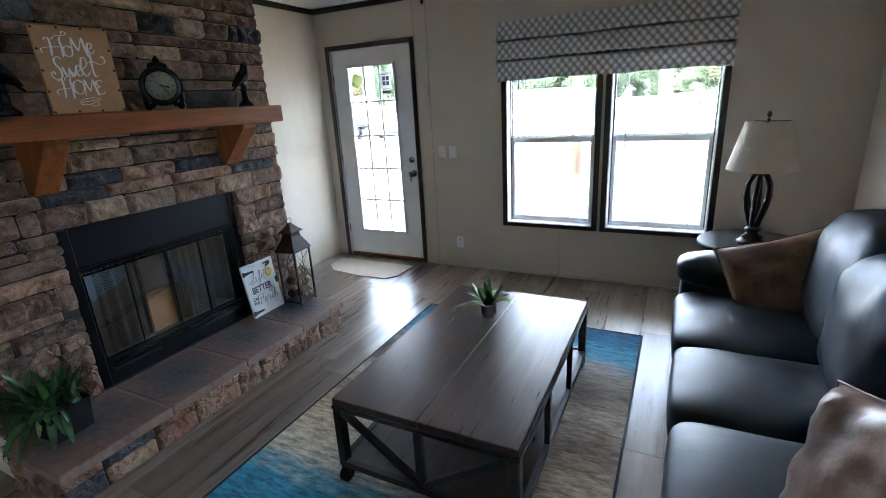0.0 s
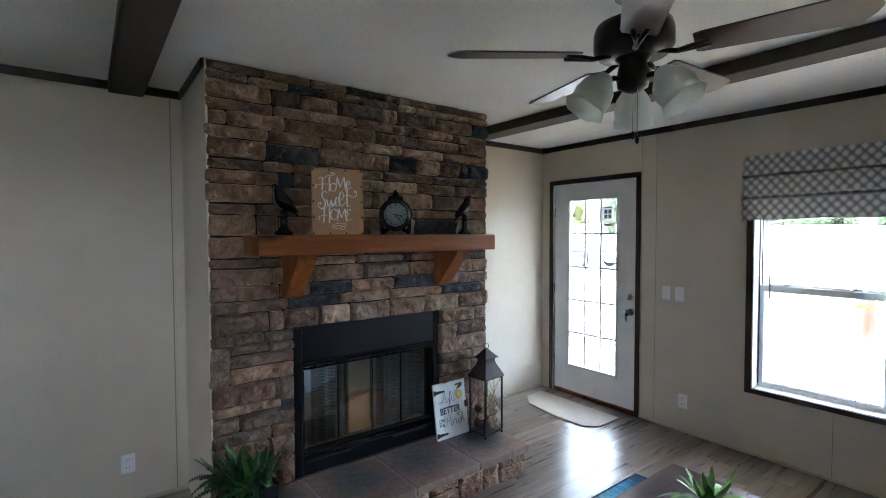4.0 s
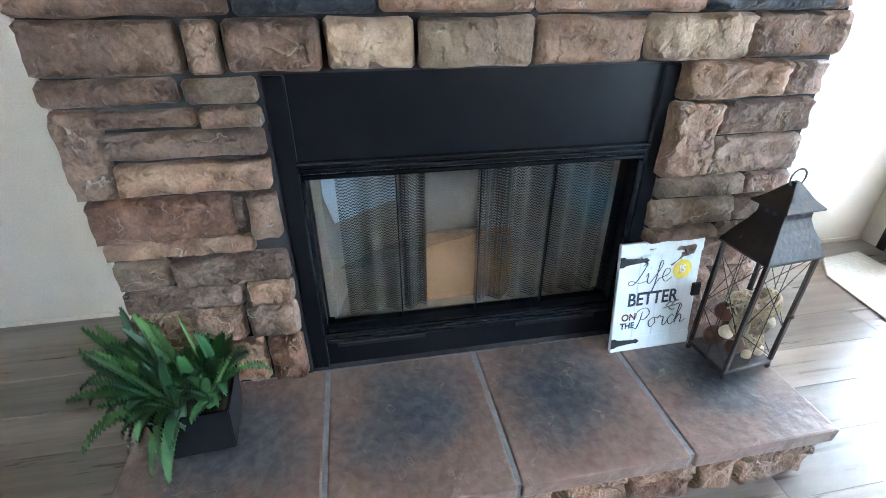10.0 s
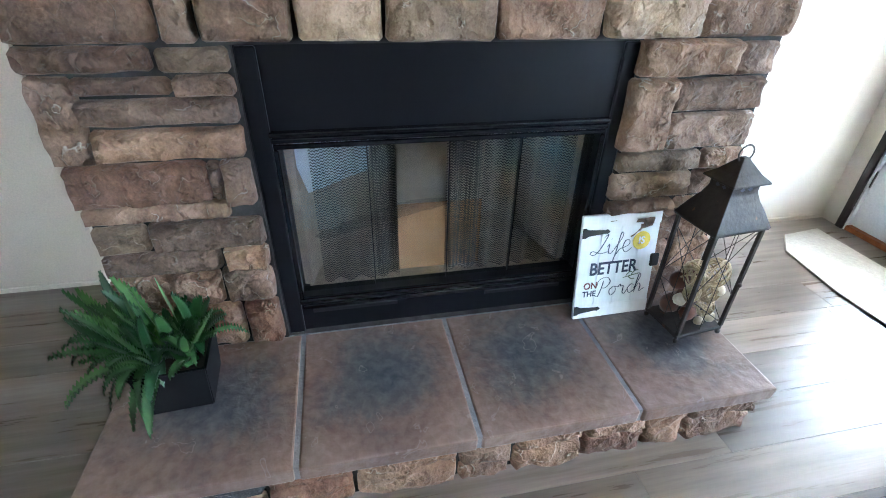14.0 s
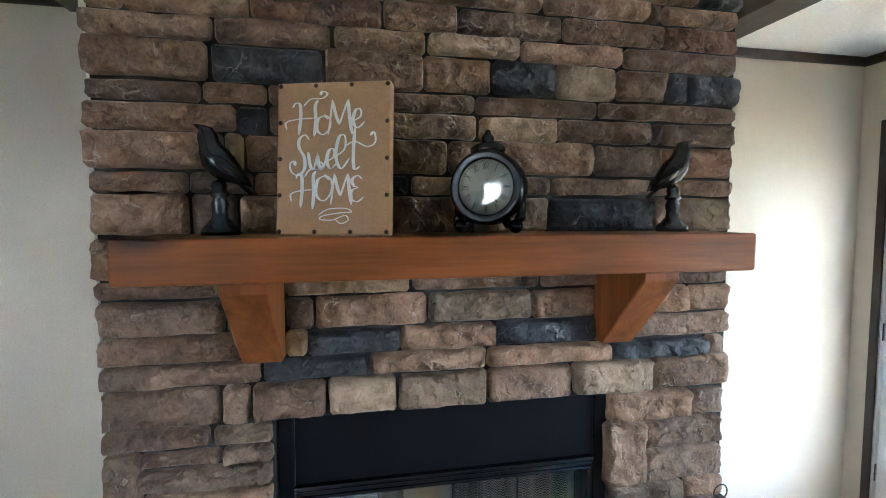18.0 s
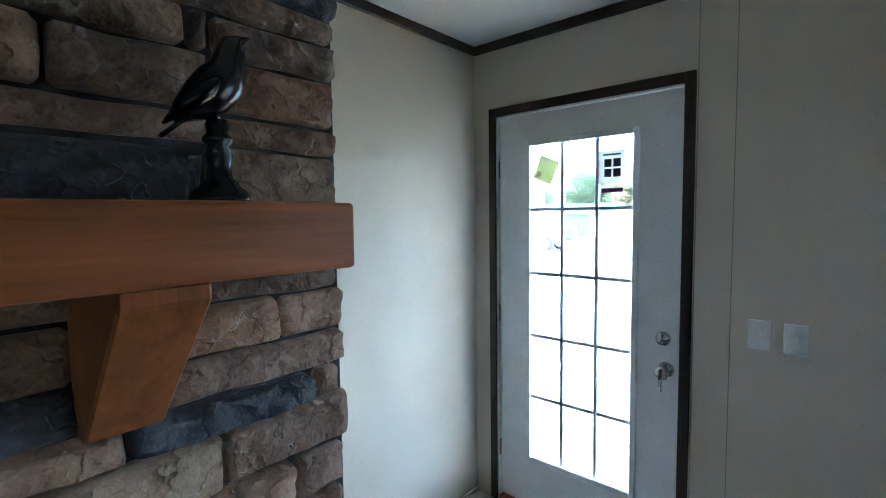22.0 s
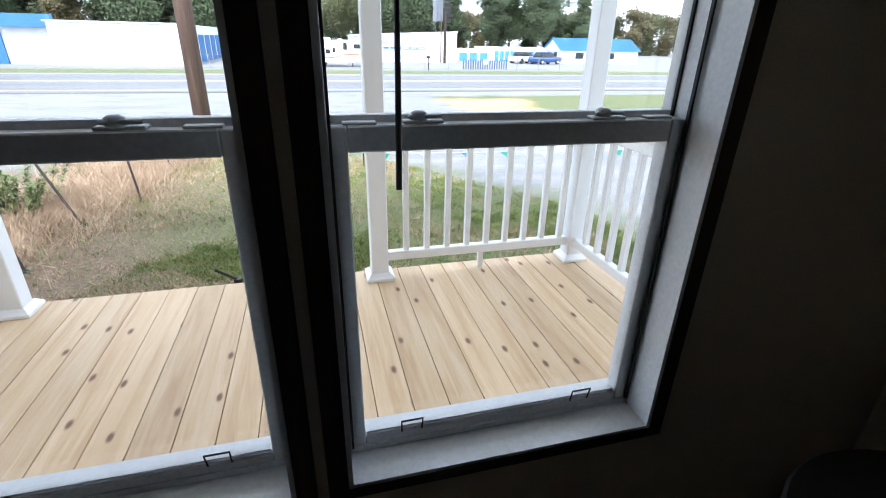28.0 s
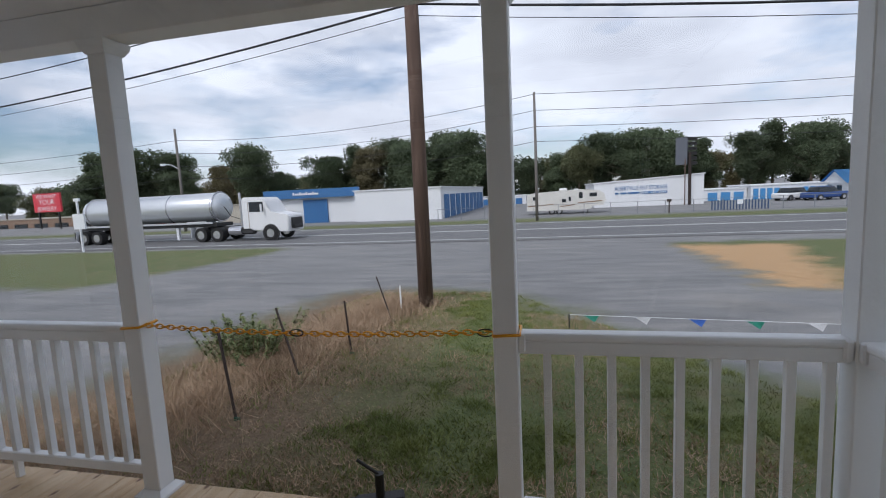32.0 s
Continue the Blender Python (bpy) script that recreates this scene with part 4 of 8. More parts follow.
# box behind the glass
part("chamber_floor", box(0.20, GY0 + 0.02, GZ0 - 0.02, 0.63, GY1 - 0.02, GZ0 - 0.005), M_BRICKPANEL, fb, "tan refractory floor panel")
part("chamber_roof", box(0.20, GY0 + 0.02, GZ1 + 0.03, 0.63, GY1 - 0.02, GZ1 + 0.045), M_IRON, fb)
for y0, y1, r in ((GY0 + 0.005, GY0 + 0.03, -14), (GY1 - 0.03, GY1 - 0.005, 14)):
    part("side_panel", box(0, 0, GZ0 - 0.004, -0.42, y1 - y0, GZ1 + 0.029, m=pose(0.62, y0, 0, 0, 0, r)), M_BRICKPANEL, fb, "tan refractory side panel")
# back panel coloured paler than the sides, to stand for light in the chamber
part("back_panel", box(0.20, -2.72, GZ0 - 0.004, 0.225, -2.06, GZ1 + 0.029), surf("pale_back_panel", (0.46, 0.38, 0.30), (0.60, 0.50, 0.41), 6, 0.9, 0.05, 0.3, 60), fb, "pale tan back panel")
bm = bmesh.new()
bx(bm, 0.002 + 0.17, OY0 + 0.01, OZ0, 0.19, OY1 - 0.01, OZ1)
for y in (OY0 + 0.006, OY1 - 0.018):
    bx(bm, 0.18, y, OZ0, 0.635, y + 0.012, OZ1)
part("casing_box", bm, M_IRON, fb)
gy = [GY0, -2.615, -2.382, -2.165, GY1]
for i in range(4):
    d = part("glass_door", box(0.655 if i in (1, 2) else 0.662, gy[i] + 0.001, GZ0, 0.659 if i in (1, 2) else 0.666, gy[i + 1] - 0.001, GZ1 - 0.004), M_FBGLASS, fb, "smoked glass leaf")
    d.visible_shadow = False
    e = gy[i + 1] if i < 3 else gy[i]
    if i != 1:
        part("door_edge", box(0.654, e - 0.0015, GZ0, 0.668, e + 0.0015, GZ1 - 0.004), M_BLACK, d)
bm = bmesh.new()
bx(bm, 0.667, -2.384, GZ0, 0.671, -2.3805, GZ1 - 0.004)
part("door_edge", bm, M_BLACK, fb)
for y in (-2.45, -2.33):
    bm = bmesh.new()
    bx(bm, 0.697, y - 0.045, 0.322, 0.712, y + 0.02, 0.329, 0.002)
    part("door_pull", bm, M_BLACK, fb)


def mesh_curtain(y0, y1, z0, z1, x):
    """Hanging folds of woven wire drawn as a zigzag net."""
    bm = bmesh.new()
    n, rows = int((y1 - y0) / 0.0088), int((z1 - z0) / 0.0088)
    for r in range(rows):
        z = z0 + r * 0.0088
        pts = []
        for k in range(n * 2 + 1):
            y = y0 + (y1 - y0) * k / (n * 2)
            fold = 0.012 * math.sin((y - y0) * 95)
            pts.append((x + fold, y, z + (0.0052 if k % 2 else 0)))
        for p, q in zip(pts, pts[1:]):
            a, b = Vector(p), Vector(q)
            vs = [bm.verts.new(v) for v in (a - Vector((0, 0, 0.0021)), b - Vector((0, 0, 0.0021)), b + Vector((0, 0, 0.0021)), a + Vector((0, 0, 0.0021)))]
            bm.faces.new(vs)
    return bm


for y0, y1 in ((-2.775, -2.60), (-2.604, -2.533), (-2.382, -2.265), (-2.268, -1.975)):
    part("mesh_curtain", mesh_curtain(y0, y1, 0.352, 0.832, 0.634), M_MESH, fb, "black woven wire curtain")
tube_bar = mesh_of(lambda b: tube(b, [(0.63, GY0 + 0.03, 0.828), (0.63, GY1 - 0.03, 0.828)], 0.004, 8))
part("mesh_curtain", mesh_curtain(-2.60, -2.535, 0.352, 0.832, 0.618), M_MESH, fb, "gathered black wire folds")
part("mesh_curtain", mesh_curtain(-2.37, -2.27, 0.352, 0.832, 0.619), M_MESH, fb, "gathered black wire folds")
part("curtain_rod", tube_bar, M_IRON, fb)
card = thing("cardboard_sheet", "flat brown cardboard sheet standing inside the firebox", "cardboard")
part("sheet", box(0.585, -2.53, 0.336, 0.590, -2.25, 0.583, 0.001), M_CARD, card)
pap = thing("paper_sheet", "pale blue leaflet hanging inside the firebox glass", "leaflet")
bm = bmesh.new()
vs = [bm.verts.new((0.612, y, z)) for y, z in ((-2.838, 0.832), (-2.605, 0.832), (-2.612, 0.718), (-2.79, 0.655))]
vb = [bm.verts.new((v.co.x - 0.0006, v.co.y, v.co.z)) for v in vs]
bm.faces.new(vs[::-1])
bm.faces.new(vb)
for i in range(4):
    bm.faces.new((vs[i], vs[(i + 1) % 4], vb[(i + 1) % 4], vb[i]))
part("sheet", bm, M_BLUEPAPER, pap)
bm = bmesh.new()
prev = None
for k in range(25):
    t = k / 24
    y, z = -2.79 + 0.46 * t, 0.50 + 0.105 * math.sin(math.pi * min(1, t * 1.25) / 2) - 0.02 * max(0, t - 0.75)
    w = 0.05 * math.sin(math.pi * t) ** 0.6 + 0.003
    row = [bm.verts.new((0.60 + 0.008 * noise.noise(Vector((k * 0.9, j * 1.7, 2))), y + 0.012 * noise.noise(Vector((k * 0.5, j, 9))), z - w * j / 5)) for j in range(6)]
    if prev:
        for j in range(5):
            bm.faces.new((prev[j], prev[j + 1], row[j + 1], row[j]))
    prev = row
bmesh.ops.solidify(bm, geom=bm.faces[:], thickness=0.0006)
M_BAG = glass("clear_plastic_bag", (0.8, 0.82, 0.84))
bag = thing("plastic_bag", "clear plastic manual bag draped inside the firebox", "bag")
part("film", bm, M_BAG, bag)

# ---- things on the mantel ----
M_CANVAS = surf("tan_canvas", (0.38, 0.215, 0.105), (0.45, 0.265, 0.14), 40, 0.8, 0.05, 0.25, 220)
M_LETTER = plain("chalk_white_paint", (0.82, 0.80, 0.78), 0.7)
M_STUD = plain("antique_bronze_stud", (0.08, 0.05, 0.03), 0.4, 0.8)
sg = thing("wall_sign", "tan canvas sign lettered in white, edged with bronze studs", "sign", (0.945, -2.730, 1.604), 90 - 17)
lean = pose(0, 0, 0, -5, 0, 0)
rise = lean @ Matrix.Diagonal((1, 1, 1.045, 1))
part("canvas", box(-0.137, 0, 0, 0.137, 0.034, 0.361, 0.004, 2, m=lean), M_CANVAS, sg)
GLYPH = {}
GLYPH["H"] = (((-0.06, 0.86), (0.02, 1.0), (0.15, 0.95), (0.17, 0.5), (0.12, 0.0)), ((0.66, 1.08), (0.58, 0.9), (0.60, 0.45), (0.56, -0.05)), ((-0.22, 0.18), (-0.24, 0.40), (0.1, 0.50), (0.6, 0.53)), ((0.25, 0.9), (0.45, 1.12), (0.78, 1.14), (0.92, 1.28), (0.78, 1.36), (0.72, 1.24)))
GLYPH["O"] = (((0.5, 1.0), (0.14, 0.8), (0.08, 0.25), (0.38, 0.0), (0.68, 0.3), (0.7, 0.8), (0.42, 1.0), (0.62, 0.8)),)
GLYPH["M"] = (((0.0, 0.0), (0.08, 0.5), (0.14, 1.05)), ((0.14, 1.05), (0.28, 0.6), (0.42, 0.3)), ((0.42, 0.3), (0.58, 0.7), (0.74, 1.05)), ((0.74, 1.05), (0.8, 0.5), (0.9, 0.0)))
GLYPH["E"] = (((0.7, 0.86), (0.45, 1.0), (0.15, 0.85), (0.25, 0.6), (0.5, 0.54)), ((0.5, 0.54), (0.12, 0.4), (0.14, 0.08), (0.45, -0.02), (0.78, 0.16)))
GLYPH["S"] = (((0.86, 0.92), (0.62, 1.08), (0.3, 0.95), (0.3, 0.68), (0.58, 0.4), (0.6, 0.05), (0.28, -0.16), (-0.12, -0.04), (-0.2, 0.2), (0.02, 0.28), (0.1, 0.14)),)
GLYPH["w"] = (((0.0, 0.58), (0.1, 0.12), (0.25, 0.0), (0.4, 0.52)), ((0.4, 0.52), (0.5, 0.06), (0.66, 0.02), (0.84, 0.62)))
GLYPH["e"] = (((0.05, 0.22), (0.42, 0.38), (0.42, 0.62), (0.2, 0.6), (0.08, 0.25), (0.28, 0.0), (0.62, 0.2)),)
GLYPH["t"] = (((0.3, 1.1), (0.24, 0.5), (0.28, 0.02), (0.55, 0.08)), ((-0.15, 0.62), (0.3, 0.74), (0.85, 0.6), (1.2, 0.72), (1.15, 0.98), (0.96, 0.9)))
GLYPH["L"] = (((0.62, 0.86), (0.85, 1.02), (0.72, 0.7), (0.42, 0.22), (0.15, 0.0), (-0.08, 0.06), (0.05, 0.2), (0.5, 0.06), (0.95, 0.12)),)
GLYPH["i"] = (((0.0, 0.35), (0.12, 0.5), (0.1, 0.1), (0.24, 0.0), (0.5, 0.3)), ((0.2, 0.74), (0.23, 0.78)))
GLYPH["f"] = (((0.0, 0.2), (0.38, 0.75), (0.42, 1.05), (0.28, 0.95), (0.14, 0.1), (0.0, -0.42), (0.06, -0.2), (0.3, 0.15), (0.5, 0.25)),)
GLYPH["P"] = (((0.42, 0.9), (0.32, 0.45), (0.14, 0.02), (-0.02, 0.05)), ((0.02, 0.62), (0.12, 0.95), (0.6, 1.08), (0.86, 0.8), (0.6, 0.48), (0.3, 0.5)))
GLYPH["o"] = (((0.34, 0.52), (0.08, 0.3), (0.2, 0.0), (0.48, 0.18), (0.44, 0.46), (0.34, 0.5), (0.74, 0.44)),)
GLYPH["r"] = (((0.0, 0.4), (0.16, 0.58), (0.2, 0.46), (0.38, 0.46), (0.36, 0.1), (0.5, 0.0), (0.7, 0.3)),)
GLYPH["n"] = (((0.0, 0.35), (0.1, 0.5), (0.08, 0.0)), ((0.08, 0.2), (0.28, 0.52), (0.42, 0.38), (0.42, 0.06), (0.62, 0.2)))
GLYPH["c"] = (((0.5, 0.42), (0.3, 0.52), (0.08, 0.25), (0.28, 0.0), (0.62, 0.22)),)
GLYPH["h"] = (((0.0, 0.2), (0.36, 0.9), (0.26, 1.05), (0.14, 0.6), (0.06, 0.0)), ((0.06, 0.2), (0.3, 0.5), (0.44, 0.36), (0.42, 0.05), (0.75, 0.2)))


def pen(strokes, x0, z0, sx, sz, thin, thick, m, lift=0.0012):
    """Brush lettering: smooth strokes, thick going down and thin going up, raised a hair off the face."""
    bm = bmesh.new()
    for st_ in strokes:
        P_ = [Vector((x0 + x * sx, z0 + z * sz)) for x, z in st_]
        P_ = [P_[0] * 2 - P_[1]] + P_ + [P_[-1] * 2 - P_[-2]]
        pts = []
        for k in range(1, len(P_) - 2):
            a, b, c, d = P_[k - 1:k + 3]
            for q in range(7):
                t = q / 7
                pts.append(0.5 * (2 * b + (c - a) * t + (2 * a - 5 * b + 4 * c - d) * t * t + (3 * b - a - 3 * c + d) * t ** 3))
        pts.append(P_[-2])
        prev = None
        for k, p in enumerate(pts):
            d = (pts[min(k + 1, len(pts) - 1)] - pts[max(k - 1, 0)]).normalized()
            end = min(1, 0.4 + 0.3 * min(k, len(pts) - 1 - k))
            w = (thin + (thick - thin) * max(0, abs(d.y) - 0.35) / 0.65 * (1 if d.y < 0 else 0.35)) * end / 2
            n = Vector((-d.y, d.x)) * w
            row = [bm.verts.new((p.x + n.x, -lift, p.y + n.y)), bm.verts.new((p.x - n.x, -lift, p.y - n.y)), bm.verts.new((p.x - n.x, -0.0002, p.y - n.y)), bm.verts.new((p.x + n.x, -0.0002, p.y + n.y))]
            if prev:
                for j in range(4):
                    bm.faces.new((prev[j], prev[(j + 1) % 4], row[(j + 1) % 4], row[j]))
            prev = row
    bm.transform(m)
    return bm


def lettering(text, x, z, sx, sz, step, thin, thick, m, material, parent):
    for c in text:
        part("letter", pen(GLYPH[c], x, z, sx, sz, thin, thick, m), material, parent)
        x += step[c] * sx


STEP = {"H": 0.74, "O": 0.8, "M": 1.0, "E": 0.8, "S": 0.72, "w": 0.8, "e": 0.5, "t": 0.6, "L": 0.86, "i": 0.42, "f": 0.42, "P": 0.8, "o": 0.62, "r": 0.6, "n": 0.56, "c": 0.5, "h": 0.6}
for word, x, z, sx, sz in (("H", -0.094, 0.226, 0.086, 0.072), ("O", -0.043, 0.226, 0.050, 0.044), ("M", -0.012, 0.226, 0.064, 0.074), ("e", 0.043, 0.240, 0.052, 0.066),
                           ("S", -0.095, 0.146, 0.044, 0.074), ("w", -0.060, 0.149, 0.056, 0.066), ("e", -0.018, 0.149, 0.046, 0.070), ("e", 0.002, 0.149, 0.062, 0.118), ("t", 0.036, 0.147, 0.054, 0.084),
                           ("H", -0.085, 0.062, 0.066, 0.076), ("O", -0.044, 0.077, 0.058, 0.058), ("M", -0.004, 0.068, 0.055, 0.066), ("E", 0.040, 0.076, 0.044, 0.057)):
    lettering(word, x, z, sx, sz, STEP, 0.0026, 0.0078, rise, M_LETTER, sg)
part("flourish", pen((((-0.034, 0.045), (-0.01, 0.058), (0.03, 0.060), (0.046, 0.052), (0.02, 0.050), (-0.02, 0.044), (-0.03, 0.036), (0.0, 0.034), (0.030, 0.044), (0.038, 0.034), (0.022, 0.026), (0.008, 0.034)),), 0, 0, 1, 1, 0.0022, 0.0026, rise), M_LETTER, sg)
STUDS = [(-0.129 + k * 0.086, z) for k in range(4) for z in (0.008, 0.353)] + [(x, 0.094 + k * 0.086) for k in range(3) for x in (-0.129, 0.129)]
for x, z in STUDS:
    part("stud", mesh_of(lambda b: ball(b, (x, 0, z), 0.0055, 10, (1, 0.6, 1)), lambda b: b.transform(lean)), M_STUD, sg, "", True)

M_CLOCKFACE = surf("aged_clock_face", (0.60, 0.58, 0.50), (0.70, 0.68, 0.61), 12, 0.6, 0.05, 0.05, 120)
ck = thing("mantel_clock", "round black mantel clock with Roman numerals on scrolled feet", "clock", (0.905, -2.346, 1.604), 90 - 31)
bm = bmesh.new()
CZ = 0.118
prof = [(0.070, 0.0), (0.072, -0.008), (0.077, -0.012), (0.081, -0.010), (0.085, -0.013), (0.093, -0.010), (0.098, 0.002), (0.095, 0.012), (0.098, 0.020), (0.098, 0.052), (0.094, 0.064), (0.080, 0.070), (0.02, 0.071)]
lathe(bm, prof, 40)
bm.transform(Matrix.Translation((0, 0, CZ)) @ Matrix.Rotation(radians(-90), 4, "X"))
M_GLOSS = plain("black_lacquer", (0.005, 0.005, 0.006), 0.24)
M_GLOSS.node_tree.nodes["Principled BSDF"].inputs["Specular IOR Level"].default_value = 0.28
part("case", bm, M_GLOSS, ck, "", True)
part("dial", mesh_of(lambda b: lathe(b, [(0.071, 0), (0.071, 0.002)], 40), lambda b: b.transform(Matrix.Translation((0, -0.0035, CZ)) @ Matrix.Rotation(radians(-90), 4, "X"))), M_CLOCKFACE, ck, "aged cream dial")
NUM = ("XII", "I", "II", "III", "IIII", "V", "VI", "VII", "VIII", "IX", "X", "XI")
for k, s in enumerate(NUM):
    a = radians(90 - 30 * k)
    words("numeral", s, 0.026, M_INK, ck, pose(0.053 * math.cos(a), -0.0042, CZ + 0.053 * math.sin(a), 90, 0, 0) @ pose(0, 0, 0, 0, 0, -30 * k) @ Matrix.Diagonal((0.5, 1, 1, 1)))
for ang, ln, w in ((-12, 0.034, 0.003), (-52, 0.050, 0.002)):
    part("clock_hand", box(-0.008, -0.0058, -w, ln, -0.0048, w, m=pose(0, 0, CZ, 0, -ang, 0)), M_INK, ck)
part("clock_hand", mesh_of(lambda b: bx(b, -0.006, -0.0058, -0.006, 0.006, -0.0048, 0.006, m=pose(0, 0, CZ, 0, 12, 0) @ pose(0.030, 0, 0) @ Matrix.Diagonal((1.5, 1, 0.8, 1)) @ pose(0, 0, 0, 0, 45, 0))), M_INK, ck, "spade tip of the hour hand")
part("hub", mesh_of(lambda b: bx(b, -0.004, -0.0062, CZ - 0.004, 0.004, -0.005, CZ + 0.004, 0.0012)), M_INK, ck)
gl = part("clock_glass", mesh_of(lambda b: lathe(b, [(0.072, 0.0), (0.04, 0.0002), (0.001, 0.0003)], 40), lambda b: b.transform(Matrix.Translation((0, -0.0075, CZ)) @ Matrix.Rotation(radians(90), 4, "X"))), M_GLASS, ck, "", True)
gl.visible_shadow = False
for s in (-1, 1):
    part("foot", mesh_of(lambda b: ball(b, (s * 0.074, 0.018, 0.0185), 0.0185, 14, (1, 1.2, 1)), lambda b: ball(b, (s * 0.082, 0.022, 0.038), 0.013, 10), lambda b: ball(b, (s * 0.052, 0.022, 0.026), 0.013, 10), lambda b: bx(b, s * 0.084 - 0.010, 0.022, 0.03, s * 0.084 + 0.010, 0.052, CZ, 0.006, 2)), M_GLOSS, ck, "", True)
part("crest", mesh_of(lambda b: ball(b, (0, 0.016, CZ + 0.102), 0.026, 12, (1.6, 0.6, 0.6)), lambda b: ball(b, (0, 0.016, CZ + 0.122), 0.017, 10, (1, 0.6, 1.1)), lambda b: ball(b, (-0.032, 0.016, CZ + 0.096), 0.014, 10), lambda b: ball(b, (0.032, 0.016, CZ + 0.096), 0.014, 10), lambda b: ball(b, (0, 0.016, CZ + 0.140), 0.008, 8)), M_GLOSS, ck, "", True)

M_BIRD = surf("black_lacquered_resin", (0.005, 0.0055, 0.007), (0.010, 0.011, 0.013), 14, 0.22, 0.05, 0.05, 60)
M_BIRD.node_tree.nodes["Principled BSDF"].inputs["Specular IOR Level"].default_value = 0.35


def bird(at, flip):
    """A perched bird statue on a turned stand."""
    bm = bmesh.new()
    lathe(bm, [(0.044, 0), (0.045, 0.010), (0.040, 0.020), (0.030, 0.028), (0.026, 0.036), (0.019, 0.042), (0.017, 0.060), (0.020, 0.078), (0.015, 0.092), (0.022, 0.100), (0.022, 0.106), (0.016, 0.112), (0.018, 0.124), (0.015, 0.134), (0.004, 0.137)], 22)
    body = [((-0.060, 0, 0.128), 0.009), ((-0.048, 0, 0.140), 0.017), ((-0.032, 0, 0.153), 0.027), ((-0.012, 0, 0.170), 0.035), ((0.006, 0, 0.192), 0.036), ((0.016, 0, 0.212), 0.029), ((0.020, 0, 0.228), 0.0235), ((0.024, 0, 0.244), 0.0235), ((0.029, 0, 0.257), 0.019), ((0.036, 0, 0.265), 0.009), ((0.054, 0, 0.274), 0.001)]
    tube(bm, [p for p, _ in body], [r for _, r in body], 16)
    for s in (-1, 1):
        tube(bm, [(0.004, s * 0.026, 0.196), (-0.020, s * 0.029, 0.172), (-0.046, s * 0.022, 0.148), (-0.072, s * 0.008, 0.122)], [0.008, 0.015, 0.012, 0.002], 8)
        tube(bm, [(-0.004, s * 0.010, 0.150), (0.0, s * 0.010, 0.130)], 0.004, 6)
    bx(bm, -0.088, -0.011, 0.100, -0.046, 0.011, 0.107, 0.002, m=pose(-0.062, 0, 0.115, 0, -42, 0) @ pose(0.067, 0, -0.1035))
    ob = link_mesh("bird_statue", bm, M_BIRD, True)
    ob.matrix_basis = pose(*at, 0, 0, 82 if not flip else -96) @ Matrix.Diagonal((1.0, 1.0, 0.96, 1))
    return tagged(ob, "black bird statue perched on a turned stand", "statue", "birds on the mantel")


bird((0.852, -2.995, 1.6035), True)
bird((0.848, -1.765, 1.6035), False)

# ---- things on the hearth ----
M_SIGNW = wood("white_washed_board", (0.72, 0.72, 0.70), (0.80, 0.80, 0.79), (0.86, 0.86, 0.85), 2, 0.6, 0.0, 30, bump=0.2)
M_NAVY = plain("navy_lettering", (0.03, 0.04, 0.08), 0.7)
M_YELLOW = plain("yellow_paint", (0.75, 0.55, 0.06), 0.7)
ps = thing("porch_sign", "whitewashed board sign with iron strap hinges leaning on the firebox", "sign", (0.803, -1.824, 0.207), 90 + 1)
ln = pose(0, 0, 0, -9, 0, 0)
for k in range(4):
    part("board", box(-0.139 + k * 0.0695, 0, 0.0, -0.0705 + k * 0.0695, 0.014, 0.372, 0.0015, m=ln), M_SIGNW, ps)
for z0, z1 in ((0.0, 0.048), (0.330, 0.372)):
    part("batten", box(-0.139, -0.002, z0, 0.139, -0.0003, z1, 0.0006, m=ln), M_SIGNW, ps)
PS = ln @ pose(0, -0.001, 0, 90, 0, 0)
M_REDINK = plain("red_brown_lettering", (0.16, 0.035, 0.03), 0.7)
M_SPRIG = plain("sage_sprig", (0.16, 0.19, 0.13), 0.7)
lettering("Life", -0.098, 0.236, 0.062, 0.068, STEP, 0.0016, 0.0032, ln, M_NAVY, ps)
lettering("Porch", -0.064, 0.078, 0.056, 0.066, STEP, 0.0016, 0.0032, ln, M_NAVY, ps)
for text, x, z, size, mat_ in (("IS", 0.078, 0.272, 0.036, M_LETTER), ("BETTER", -0.012, 0.182, 0.056, M_NAVY), ("ON", -0.088, 0.122, 0.034, M_REDINK), ("THE", -0.090, 0.092, 0.029, M_NAVY)):
    w_ = words("lettering", text, size, mat_, ps, PS @ pose(x, z, 0.0005) @ Matrix.Diagonal((0.92, 1.12 if text == "BETTER" else 1, 1, 1)))
    w_.data.offset = size * 0.018
part("sprig", pen((((0.03, 0.140), (0.06, 0.146), (0.092, 0.152)), ((0.04, 0.146), (0.05, 0.158), (0.062, 0.160)), ((0.05, 0.142), (0.062, 0.132), (0.074, 0.133)), ((0.06, 0.148), (0.07, 0.162), (0.084, 0.164))), 0, 0, 1, 1, 0.003, 0.005, ln), M_SPRIG, ps, "small sage leaf sprig")
part("sun_disc", mesh_of(lambda b: lathe(b, [(0.032, 0), (0.032, 0.0006)], 24, (0, 0, 0)), lambda b: b.transform(ln @ pose(0.078, -0.0001, 0.272, 90, 0, 0))), M_YELLOW, ps, "yellow painted sun")
